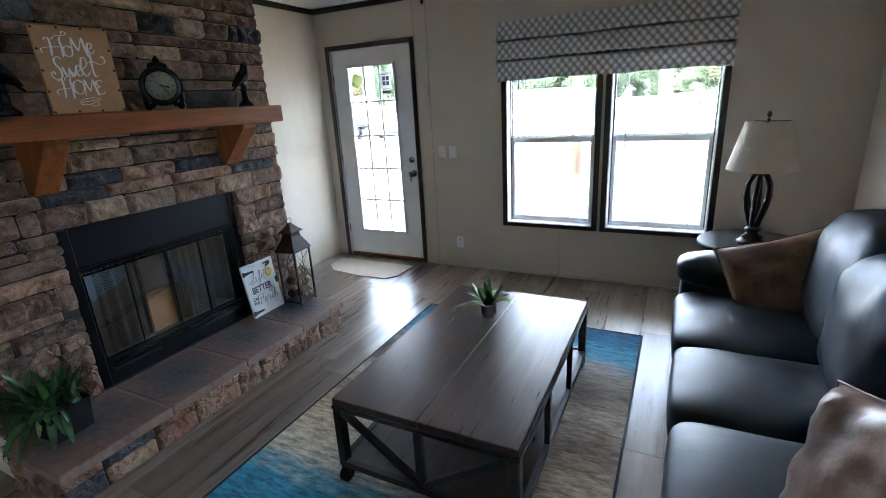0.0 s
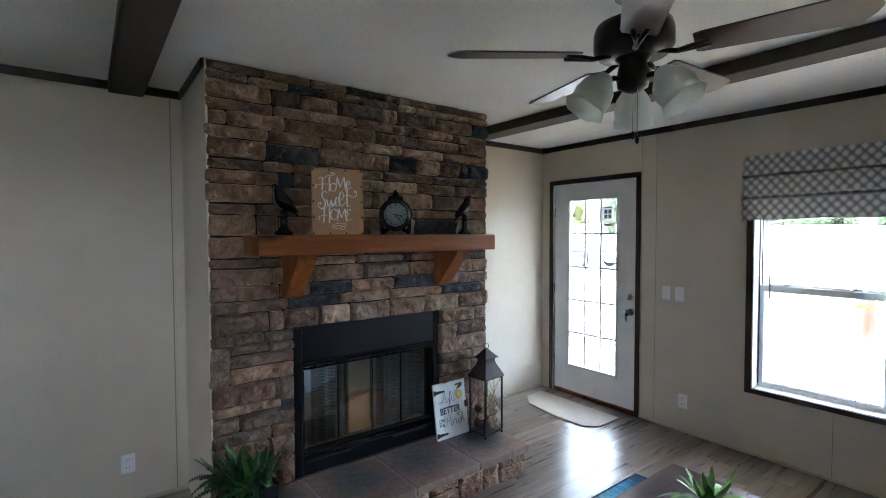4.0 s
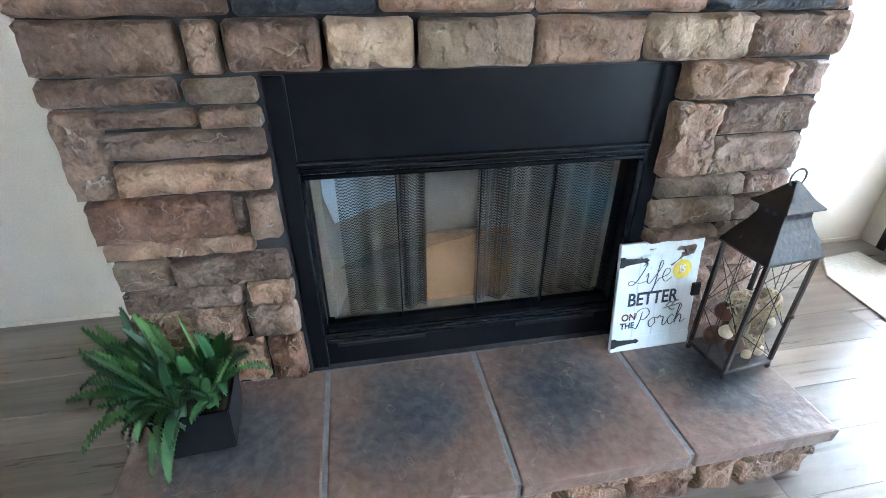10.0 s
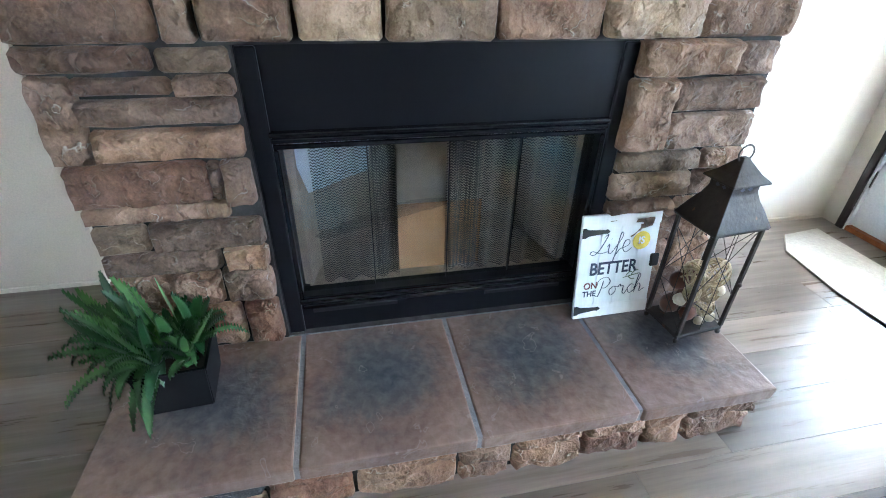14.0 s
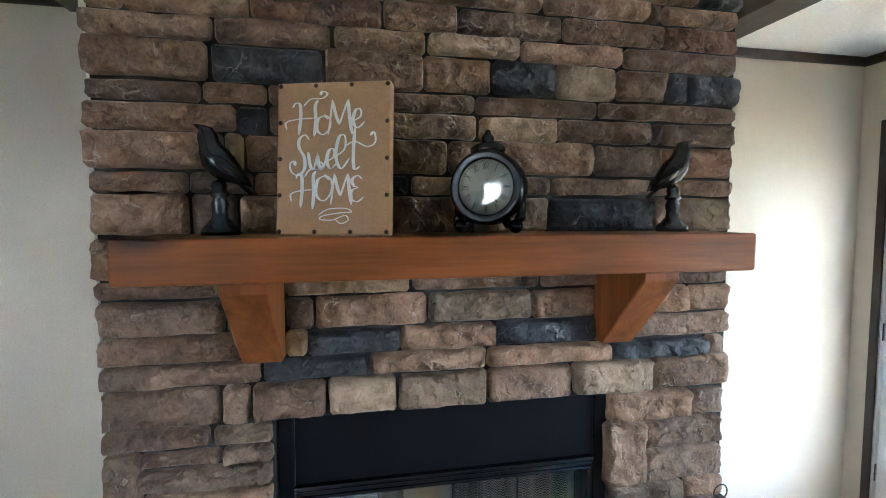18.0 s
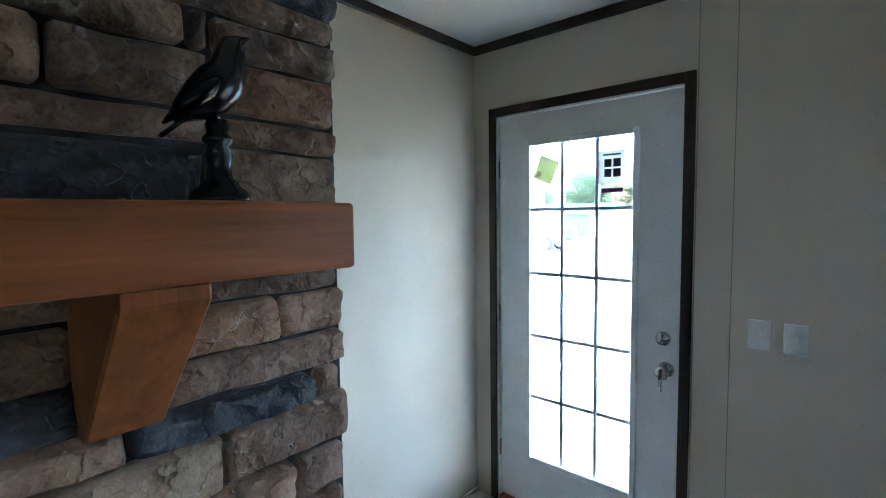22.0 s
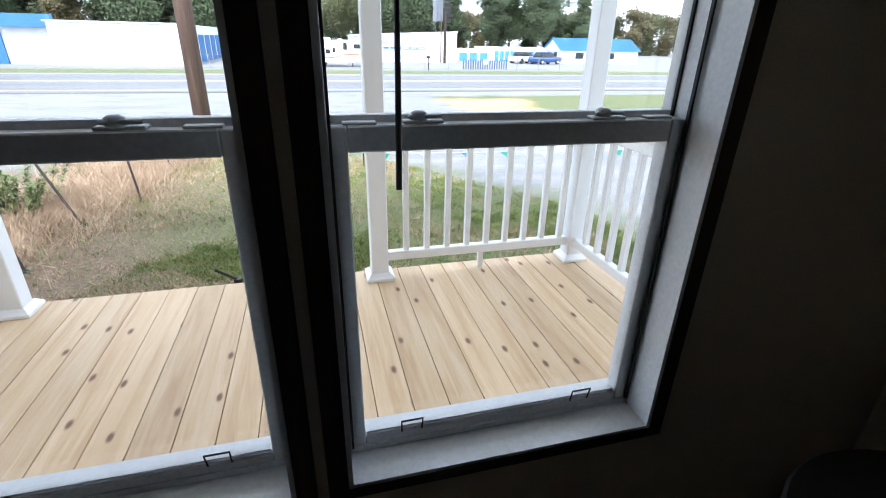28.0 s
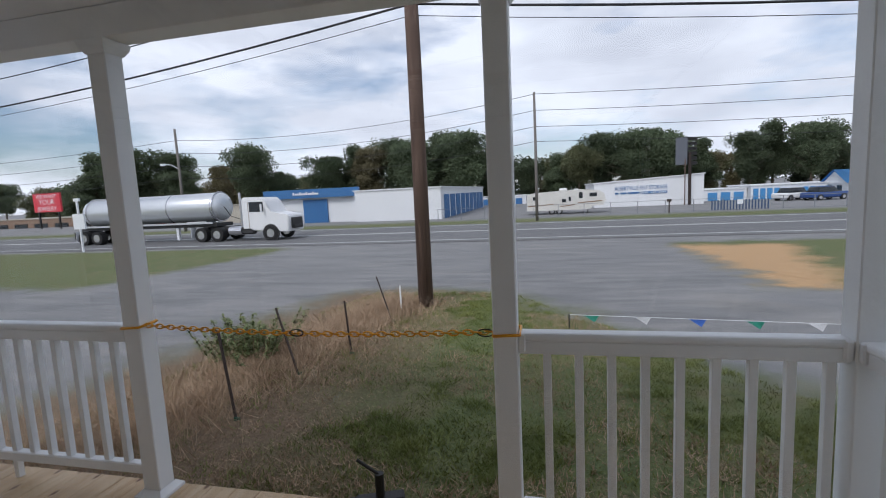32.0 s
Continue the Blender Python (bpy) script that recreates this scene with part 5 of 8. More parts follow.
for z in (0.032, 0.316):
    bm = bmesh.new()
    a = [bm.verts.new((x, -0.004, zz)) for x, zz in ((-0.139, z - 0.017), (-0.128, z - 0.017), (-0.118, z - 0.011), (-0.062, z - 0.006), (-0.052, z - 0.008), (-0.042, z), (-0.052, z + 0.008), (-0.062, z + 0.006), (-0.118, z + 0.011), (-0.128, z + 0.017), (-0.139, z + 0.017))]
    b = [bm.verts.new((v.co.x, -0.0021, v.co.z)) for v in a]
    bm.faces.new(a)
    bm.faces.new(b[::-1])
    for i in range(11):
        bm.faces.new((a[(i + 1) % 11], a[i], b[i], b[(i + 1) % 11]))
    bm.transform(ln)
    part("strap_hinge", bm, M_IRON, ps, "black iron strap hinge")
part("latch", box(0.118, -0.012, 0.176, 0.150, -0.0005, 0.222, 0.004, m=ln), M_IRON, ps)

M_RUST = surf("aged_dark_metal", (0.022, 0.018, 0.015), (0.06, 0.045, 0.035), 18, 0.55, 0.1, 0.3, 80, metal=0.5, spots=((0.12, 0.06, 0.03), 30, 0.66))
M_RATTAN = wood("dried_vine", (0.20, 0.13, 0.06), (0.38, 0.28, 0.15), (0.55, 0.46, 0.31), 2, 0.7, 0.2, 30)
lt = thing("lantern", "dark metal lantern holding vine balls and wood slices on the hearth", "lantern", (0.893, -1.607, 0.207), 0)
lt.matrix_basis = pose(0.893, -1.607, 0.207, 0, 0, 6) @ Matrix.Diagonal((0.82, 0.98, 1, 1))
W = 0.087
part("base", mesh_of(lambda b: bx(b, -W - 0.006, -W - 0.006, 0.02, W + 0.006, W + 0.006, 0.034, 0.003)), M_RUST, lt)
for sx in (-1, 1):
    for sy in (-1, 1):
        part("post", box(sx * W - 0.007, sy * W - 0.007, 0.034, sx * W + 0.007, sy * W + 0.007, 0.405, 0.002), M_RUST, lt)
        part("foot", mesh_of(lambda b: ball(b, (sx * W, sy * W, 0.010), 0.010, 8)), M_RUST, lt)
bm = bmesh.new()
for sx, sy in ((1, 0), (-1, 0), (0, 1), (0, -1)):
    def P(u, z):
        return (sx * W + (0 if sx else u), sy * W + (0 if sy else u), z)
    for u0, za, u1, zb in ((0.0, 0.036, 0.0, 0.402), (-0.08, 0.36, 0.08, 0.16), (0.08, 0.40, -0.08, 0.20), (-0.08, 0.17, 0.08, 0.05)):
        tube(bm, [P(u0, za), P(u1, zb)], 0.0014, 5)
part("wire_lattice", bm, M_RUST, lt, "thin crossed wires")
bm = bmesh.new()
prev = None
for r, z in ((0.099, 0.402), (0.101, 0.410), (0.094, 0.424), (0.076, 0.458), (0.060, 0.484), (0.051, 0.505), (0.049, 0.512), (0.049, 0.532), (0.068, 0.536), (0.068, 0.541), (0.044, 0.560), (0.020, 0.588), (0.009, 0.602)):
    ring = [bm.verts.new((a * r, b * r, z)) for a, b in ((-1, -1), (1, -1), (1, 1), (-1, 1))]
    if prev:
        for i in range(4):
            bm.faces.new((prev[i], prev[(i + 1) % 4], ring[(i + 1) % 4], ring[i]))
    else:
        bm.faces.new(ring[::-1])
    prev = ring
bm.faces.new(prev)
bmesh.ops.bevel(bm, geom=[e for e in bm.edges], offset=0.0012, segments=1, affect="EDGES")
part("roof", bm, M_RUST, lt)
bm = bmesh.new()
tube(bm, [(0.0, 0.026 * math.cos(a), 0.612 + 0.024 * math.sin(a)) for a in (k * math.pi / 8 for k in range(17))], 0.0026, 6, False)
part("ring_handle", bm, M_RUST, lt)
# dark diamond plates paint the shade of the neck's vent openings
for sx, sy in ((1, 0), (0, -1)):
    for u in (-0.014, 0.014):
        bm = bmesh.new()
        vs = [bm.verts.new((0.0502 if sx else u + d, -0.0502 if sy else u + d, 0.522 + e)) for d, e in ((-0.010, 0), (0, -0.006), (0.010, 0), (0, 0.006))]
        bm.faces.new(vs)
        bmesh.ops.solidify(bm, geom=bm.faces[:], thickness=0.0008)
        part("vent_hole", bm, M_INK, lt, "dark diamond plate standing for vent shade")
part("door_catch", mesh_of(lambda b: ball(b, (W + 0.010, W - 0.004, 0.205), 0.008, 10), lambda b: tube(b, [(W, W - 0.004, 0.205), (W + 0.010, W - 0.004, 0.205)], 0.003, 6)), M_RUST, lt)
rl = random.Random(5)
for i, (x, y, z, r) in enumerate(((0.034, 0.034, 0.095, 0.038), (0.030, 0.032, 0.225, 0.050), (0.040, 0.030, 0.155, 0.034), (0.015, -0.036, 0.228, 0.046), (0.038, -0.044, 0.165, 0.030))):
    bm = bmesh.new()
    for k in range(12):
        ax = Vector((rl.uniform(-1, 1), rl.uniform(-1, 1), rl.uniform(-1, 1))).normalized()
        u = ax.orthogonal().normalized()
        w = ax.cross(u)
        rr = r * rl.uniform(0.85, 1)
        tube(bm, [Vector((x, y, z)) + rr * (math.cos(a) * u + math.sin(a) * w) for a in (j * math.pi / 8 for j in range(17))], 0.0031, 5, False)
    ob = part("vine_ball", bm, M_RATTAN, lt, "woven dried-vine ball", True)
M_POTP = surf("dark_red_seed_pod", (0.05, 0.018, 0.008), (0.14, 0.05, 0.022), 14, 0.6, 0.1, 0.4, 60, rand=0.3)
M_BONE = surf("bleached_seed_pod", (0.46, 0.36, 0.24), (0.62, 0.52, 0.38), 20, 0.7, 0.1, 0.2, 80)
for x, y, z, r, mat_, lab in ((-0.02, -0.055, 0.185, 0.034, M_POTP, ""), (0.0, -0.02, 0.12, 0.040, M_POTP, ""), (-0.03, -0.055, 0.085, 0.036, M_POTP, ""), (0.03, -0.02, 0.075, 0.030, M_POTP, ""), (-0.04, 0.03, 0.09, 0.038, M_POTP, ""), (-0.03, 0.02, 0.17, 0.036, M_POTP, ""), (0.02, -0.065, 0.135, 0.024, M_BONE, "pale seed pod"), (0.055, 0.06, 0.056, 0.020, M_BONE, "pale seed pod"), (0.058, 0.012, 0.053, 0.017, M_BONE, "pale seed pod"), (0.055, 0.055, 0.165, 0.020, M_BONE, "pale seed pod")):
    bm = mesh_of(lambda b: ball(b, (x, y, z), r, 16, (1, 1, 0.9)))
    for v in bm.verts:
        v.co += (v.co - Vector((x, y, z))) * 0.18 * noise.noise(v.co * 60)
    part("seed_pod", bm, mat_, lt, lab, True)

# ---- potted fern on the hearth ----
M_LEAF = surf("fern_leaf", (0.008, 0.036, 0.013), (0.03, 0.10, 0.028), 18, 0.36, 0.1, 0.15, 70, rand=0.2)
M_LEAF2 = surf("young_leaf", (0.05, 0.14, 0.03), (0.12, 0.25, 0.06), 18, 0.45, 0.1, 0.1, 70)
M_LEAF3 = surf("mid_green_leaf", (0.016, 0.062, 0.015), (0.070, 0.17, 0.045), 18, 0.5, 0.1, 0.1, 70, rand=0.25)
M_POT = plain("matt_black_planter", (0.006, 0.006, 0.007), 0.7)
M_POT.node_tree.nodes["Principled BSDF"].inputs["Specular IOR Level"].default_value = 0.2
M_SOIL = surf("dark_soil", (0.02, 0.014, 0.01), (0.05, 0.035, 0.025), 40, 0.95, 0.03, 0.6, 90)


def frond(bm, base, yaw, length, rise, droop, width, teeth=12):
    """A curved leaf with a raised midrib and scalloped sides."""
    d = Vector((math.cos(yaw), math.sin(yaw), 0))
    s = Vector((-math.sin(yaw), math.cos(yaw), 0))
    rows = []
    for k in range(teeth + 1):
        t = k / teeth
        c = Vector(base) + d * length * (t * (1 - 0.25 * t)) + Vector((0, 0, rise * t - droop * t * t))
        w = width * (math.sin(math.pi * min(1, 0.12 + t * 0.88)) ** 0.7) * (0.82 if k % 2 else 1.08) + 0.0008
        rows.append((bm.verts.new(c - s * w + Vector((0, 0, w * 0.35))), bm.verts.new(c), bm.verts.new(c + s * w + Vector((0, 0, w * 0.35)))))
    for a, b in zip(rows, rows[1:]):
        bm.faces.new((a[0], a[1], b[1], b[0]))
        bm.faces.new((a[1], a[2], b[2], b[1]))


fern = thing("potted_fern", "dark green artificial fern in a square black planter on the hearth", "plant", (0.885, -3.168, 0.2065), 4)
bm = bmesh.new()
prev = None
for r, z in ((0.078, 0), (0.090, 0.146), (0.092, 0.148), (0.085, 0.150), (0.081, 0.130)):
    ring = [bm.verts.new((a * r, b * r, z)) for a, b in ((-1, -1), (1, -1), (1, 1), (-1, 1))]
    if prev:
        for i in range(4):
            bm.faces.new((prev[i], prev[(i + 1) % 4], ring[(i + 1) % 4], ring[i]))
    else:
        bm.faces.new(ring[::-1])
    prev = ring
bmesh.ops.bevel(bm, geom=[e for e in bm.edges], offset=0.003, segments=2, affect="EDGES")
part("planter", bm, M_POT, fern)
part("soil", box(-0.08, -0.08, 0.11, 0.08, 0.08, 0.132), M_SOIL, fern)


def fern_frond(base, yaw, length, rise, droop, width, bend=0.0):
    """One stiff fern leaf: a cupped blade with toothed, crimped edges."""
    bm = bmesh.new()
    d, sd = Vector((math.cos(yaw), math.sin(yaw), 0)), Vector((-math.sin(yaw), math.cos(yaw), 0))
    n, rows = 34, []
    for k in range(n + 1):
        t = k / n
        c = Vector(base) + d * length * t * (1 - 0.18 * t) + sd * bend * t * t + Vector((0, 0, rise * t - droop * t ** 2.2))
        w = width * min(1, 0.25 + 1.9 * t) * (1 - t ** 4) ** 0.7 + 0.0006
        tooth = 1.05 if k % 2 else 0.9
        crimp = 0.0075 * (1 if k % 2 else -1)
        rows.append([bm.verts.new(c + sd * w * q * (tooth if abs(q) == 1 else 1) + Vector((0, 0, w * 0.22 * abs(q) + (crimp if abs(q) == 1 else 0)))) for q in (-1, -0.5, 0, 0.5, 1)])
    for a_, b_ in zip(rows, rows[1:]):
        for j in range(4):
            bm.faces.new((a_[j], a_[j + 1], b_[j + 1], b_[j]))
    return bm


rf = random.Random(21)
# several rosettes crowd the planter, one of them leaning out over its side
for cx, cy, cz, lx, ly, n, size in ((-0.035, -0.04, 0.14, -0.05, -0.11, 20, 1.05), (0.035, -0.035, 0.135, 0.05, -0.09, 17, 0.95), (-0.02, 0.045, 0.14, -0.02, 0.06, 21, 1.0), (0.03, 0.04, 0.14, 0.0, 0.07, 9, 0.85), (-0.045, -0.065, 0.13, -0.10, -0.17, 24, 1.15), (0.0, 0.0, 0.15, 0.0, 0.0, 22, 0.95), (0.01, -0.06, 0.135, 0.05, -0.16, 24, 1.1)):
    for k in range(n):
        yaw = k * 2.39996 + rf.uniform(-0.5, 0.5)
        o = (k + 0.5) / n
        length = size * (0.045 + 0.085 * o) * rf.uniform(0.7, 1.3)
        d = Vector((math.cos(yaw) * length + lx * rf.uniform(0.2, 0.95), math.sin(yaw) * length + ly * rf.uniform(0.2, 0.95)))
        rise = size * rf.uniform(0.15, 0.26) * (1.15 - 0.5 * o)
        droop = (0.03 + 0.20 * o) * rf.uniform(0.4, 1.25)
        bm = fern_frond((cx, cy, cz - 0.012), math.atan2(d.y, d.x), d.length, rise, droop, rf.uniform(0.0125, 0.0185), rf.uniform(-0.06, 0.06))
        part("frond", bm, rf.choice((M_LEAF, M_LEAF3, M_LEAF3, M_LEAF3, M_LEAF2)), fern, "", True)
for yaw, length, rise, droop in ((-2.3, 0.20, 0.11, 0.16), (-2.0, 0.21, 0.09, 0.15), (-2.6, 0.19, 0.13, 0.14), (-0.35, 0.15, 0.05, 0.17), (-0.75, 0.14, 0.04, 0.18), (-1.5, 0.18, 0.05, 0.20)):
    part("frond", fern_frond((0.05 * math.cos(yaw), 0.05 * math.sin(yaw), 0.132), yaw, length, rise, droop, 0.019), M_LEAF3, fern, "", True)

# ---- door stop by the corner ----
ds = thing("door_stop", "small white spring door stop low on the side wall", "door stop", (0.011, -0.62, 0.035), 0)
part("base_disc", mesh_of(lambda b: tube(b, [(0, 0, 0), (0.006, 0, 0)], 0.014, 14)), M_WHITE, ds)
part("spring", mesh_of(lambda b: tube(b, [(0.006 + 0.058 * k / 60, 0.006 * math.cos(k * 0.9), 0.006 * math.sin(k * 0.9)) for k in range(61)], 0.0014, 5)), M_WHITE, ds)
part("tip", mesh_of(lambda b: tube(b, [(0.064, 0, 0), (0.078, 0, 0)], 0.008, 12)), M_WHITE, ds)
# ---- scrap of paper stuck to the hearth edge ----
scrap = thing("paper_scrap", "small white paper scrap on the hearth front", "paper scrap", (1.186, -2.47, 0.152), 0)
bm = bmesh.new()
vs = [bm.verts.new(p) for p in ((0.0005, -0.018, -0.005), (0.0005, 0.016, -0.003), (0.0005, 0.018, 0.004), (0.0005, -0.014, 0.006))]
bm.faces.new(vs)
bmesh.ops.solidify(bm, geom=bm.faces[:], thickness=0.0008)
part("sheet", bm, M_WHITE, scrap)


# ---- rug ----
def rug_material():
    m, nt, b = nodes_of("abstract_rug")
    tc = nt.nodes.new("ShaderNodeTexCoord")
    mp = nt.nodes.new("ShaderNodeMapping")
    mp.inputs["Scale"].default_value = (2.0, 8, 1)
    nt.links.new(tc.outputs["Object"], mp.inputs["Vector"])
    n1 = link_noise(nt, mp.outputs["Vector"], 1.4, 6, 0.7, 0.4)
    n2 = link_noise(nt, tc.outputs["Object"], 260, 2, 0.6)
    sep = nt.nodes.new("ShaderNodeSeparateXYZ")
    nt.links.new(tc.outputs["Object"], sep.inputs[0])
    add = nt.nodes.new("ShaderNodeMath")
    add.operation = "MULTIPLY_ADD"
    add.inputs[1].default_value = 0.42
    nt.links.new(n1.outputs["Fac"], add.inputs[0])
    nt.links.new(sep.outputs["Y"], add.inputs[2])
    mr = nt.nodes.new("ShaderNodeMapRange")
    mr.inputs["From Min"].default_value, mr.inputs["From Max"].default_value = -1.15 + 0.21, 1.15 + 0.21
    nt.links.new(add.outputs[0], mr.inputs["Value"])
    st = [(0.0, (0.02, 0.13, 0.26)), (0.17, (0.06, 0.27, 0.40)), (0.25, (0.50, 0.46, 0.36)), (0.36, (0.46, 0.36, 0.24)), (0.47, (0.20, 0.15, 0.11)), (0.57, (0.40, 0.33, 0.25)), (0.66, (0.14, 0.105, 0.08)), (0.76, (0.24, 0.22, 0.19)), (0.83, (0.08, 0.25, 0.36)), (0.92, (0.02, 0.12, 0.22)), (1.0, (0.015, 0.06, 0.13))]
    r = ramp_of(nt, mr.outputs["Result"], st)
    n3 = link_noise(nt, mp.outputs["Vector"], 5.5, 5, 0.75)
    col = mix_col(nt, 0.8, r.outputs["Color"], ramp_of(nt, n3.outputs["Fac"], [(0.35, (0.15, 0.15, 0.15)), (0.65, (0.85, 0.85, 0.85))]).outputs["Color"], "OVERLAY")
    nt.links.new(col, b.inputs["Base Color"])
    b.inputs["Roughness"].default_value = 0.95
    bump_of(nt, b, n2.outputs["Fac"], 0.5, 0.004)
    return m


rug = thing("area_rug", "abstract blue and tan streaked area rug with a dark bound edge", "rug", (2.42, -2.08, 0.0), 0)
bm = box(-0.785, -1.15, 0.0005, 0.785, 1.14, 0.009, 0.003)
part("carpet", bm, rug_material(), rug)
bm = bmesh.new()
for a in ((-0.797, -1.162, -0.786, 1.152), (0.786, -1.162, 0.797, 1.152), (-0.786, -1.162, 0.786, -1.151), (-0.786, 1.141, 0.786, 1.152)):
    bx(bm, a[0], a[1], 0.0004, a[2], a[3], 0.0105, 0.003)
part("binding", bm, plain("navy_binding", (0.012, 0.018, 0.03), 0.9), rug)

# ---- coffee table ----
M_TABLE = wood("espresso_tabletop", (0.020, 0.011, 0.008), (0.045, 0.026, 0.018), (0.095, 0.056, 0.038), 1, 0.30, 0.12, 14, bump=0.18)
M_FRAME = surf("dark_bronze_frame", (0.016, 0.014, 0.013), (0.035, 0.03, 0.028), 12, 0.45, 0.08, 0.1, 80, metal=0.3)
tb = thing("coffee_table", "dark wooden coffee table with crossed metal frame and caster wheels", "table", (2.53, -2.095, 0.0095), 0)
TX, TY, TZ = 0.40, 0.655, 0.42
for k in range(2):
    part("top_plank", box(-TX + k * TX + 0.0003, -TY, TZ - 0.032, -TX + (k + 1) * TX - 0.0003, TY, TZ, 0.003), M_TABLE, tb)
bm = bmesh.new()
bx(bm, -TX - 0.004, -TY - 0.004, TZ - 0.052, TX + 0.004, -TY + 0.028, TZ - 0.0325, 0.002)
bx(bm, -TX - 0.004, TY - 0.028, TZ - 0.052, TX + 0.004, TY + 0.004, TZ - 0.0325, 0.002)
bx(bm, -TX - 0.004, -TY + 0.028, TZ - 0.052, -TX + 0.028, TY - 0.028, TZ - 0.0325, 0.002)
bx(bm, TX - 0.028, -TY + 0.028, TZ - 0.052, TX + 0.004, TY - 0.028, TZ - 0.0325, 0.002)
part("apron", bm, M_FRAME, tb)
for x in (-TX + 0.018, TX - 0.018):
    for y in (-TY + 0.018, TY - 0.018):
        part("leg", box(x - 0.02, y - 0.02, 0.085, x + 0.02, y + 0.02, TZ - 0.0525, 0.003), M_FRAME, tb)
        c = part("caster", mesh_of(lambda b: bx(b, x - 0.016, y - 0.016, 0.062, x + 0.016, y + 0.016, 0.0845, 0.003)), M_IRON, tb)
        part("wheel", mesh_of(lambda b: tube(b, [(x - 0.013, y, 0.038), (x + 0.013, y, 0.038)], 0.0375, 20)), M_BLACK, c, "black iron wheel")
        part("fork", mesh_of(lambda b: bx(b, x - 0.019, y - 0.012, 0.03, x - 0.0145, y + 0.012, 0.075, 0.002), lambda b: bx(b, x + 0.0145, y - 0.012, 0.03, x + 0.019, y + 0.012, 0.075, 0.002)), M_IRON, c)
part("shelf", box(-TX + 0.02, -TY + 0.02, 0.092, TX - 0.02, TY - 0.02, 0.112, 0.002), M_TABLE, tb)
bm = bmesh.new()
for y in (-TY + 0.006, TY - 0.006):
    bx(bm, -TX + 0.038, y - 0.014, 0.088, TX - 0.038, y + 0.014, 0.118, 0.002)
for x in (-TX + 0.008, TX - 0.008):
    bx(bm, x - 0.013, -TY + 0.038, 0.088, x + 0.013, TY - 0.038, 0.118, 0.002)
part("shelf_rail", bm, M_FRAME, tb)


def brace(a, b, w=0.014):
    bm = bmesh.new()
    tube(bm, [a, b], w * 1.25, 4)
    return bm


for y in (-TY + 0.008, TY - 0.008):
    part("brace", brace((-TX + 0.05, y, TZ - 0.06), (-0.01, y, 0.125)), M_FRAME, tb)
    part("brace", brace((TX - 0.05, y, TZ - 0.06), (0.01, y, 0.125)), M_FRAME, tb)
    part("centre_post", box(-0.018, y - 0.012, 0.1185, 0.018, y + 0.012, TZ - 0.0525, 0.002), M_FRAME, tb)
for x in (-TX + 0.008, TX - 0.008):
    for y in (-0.22, 0.22):
        part("side_post", box(x - 0.012, y - 0.016, 0.1185, x + 0.012, y + 0.016, TZ - 0.0525, 0.002), M_FRAME, tb)

pl = thing("potted_plant", "spiky green plant in a white cup on the coffee table", "plant", (2.46, -1.80, 0.4305), 0)
M_LEAF4 = surf("bright_leaf", (0.10, 0.24, 0.04), (0.24, 0.42, 0.10), 18, 0.45, 0.1, 0.1, 70)
M_CERAMIC = plain("white_ceramic", (0.78, 0.78, 0.76), 0.25)
part("cup", mesh_of(lambda b: lathe(b, [(0.034, 0), (0.036, 0.004), (0.044, 0.068), (0.045, 0.070), (0.041, 0.070), (0.039, 0.058)], 28)), M_CERAMIC, pl, "", True)
part("soil", mesh_of(lambda b: lathe(b, [(0.0395, 0.05), (0.0395, 0.060)], 20)), M_SOIL, pl)
rf = random.Random(4)
for k in range(34):
    bm = bmesh.new()
    inner = rf.random()
    frond(bm, (rf.uniform(-0.012, 0.012), rf.uniform(-0.012, 0.012), 0.056), k * 2.4, rf.uniform(0.12, 0.25) * (0.5 + 0.6 * inner), rf.uniform(0.11, 0.21) * (1.2 - 0.6 * inner), 0.11 * inner, rf.uniform(0.011, 0.018), 13)
    part("leaf", bm, M_LEAF4 if rf.random() > 0.3 else M_LEAF2, pl, "", True)

# ---- sofa ----
M_LEATHER = surf("blue_black_leather", (0.011, 0.019, 0.029), (0.028, 0.043, 0.062), 4, 0.43, 0.07, 0.22, 90, dist=0.002)
M_BROWN = surf("bronze_satin", (0.19, 0.105, 0.068), (0.34, 0.21, 0.145), 6, 0.33, 0.08, 0.35, 22, dist=0.006)
sf = thing("sofa", "dark blue-black leather three-seat sofa with rolled arms", "sofa", (0, 0, 0), 0)
SX, SY0, SY1 = 3.385, -3.21, -0.85
part("base", box(SX + 0.05, SY0 + 0.03, 0.06, 4.36, SY1 - 0.03, 0.27, 0.02, 2), M_LEATHER, sf, "", True)
for y in (SY0 + 0.1, SY1 - 0.1):
    for x in (SX + 0.12, 4.28):
        part("foot", mesh_of(lambda b: lathe(b, [(0.025, 0.0008), (0.03, 0.06)], 14, (x, y, 0))), M_BLACK, sf)
SEAT = (-2.952, -2.365, -1.795, -1.108)
for k, (a, c) in enumerate(zip(SEAT, SEAT[1:])):
    part("seat_cushion", cushion(SX - 0.01, a + 0.003, 0.25, 4.06, c - 0.003, 0.458, 0.022, 13, 7, 0.005, k), M_LEATHER, sf, "", True)
    part("back_cushion", cushion(3.90 - (0.05 if k == 1 else 0), a - 0.012, 0.43, 4.24, c + 0.006, 0.97, 0.03, 13, 3.4, 0.016, k + 5, pose(4.07, 0, 0.42, 0, 9 - 3 * (k == 1), 0) @ pose(-4.07, 0, -0.42)), M_LEATHER, sf, "", True)
part("back", cushion(4.14, SY0 + 0.05, 0.1, 4.40, SY1 - 0.05, 0.90, 0, 11, 9, 0.004, 3), M_LEATHER, sf, "", True)
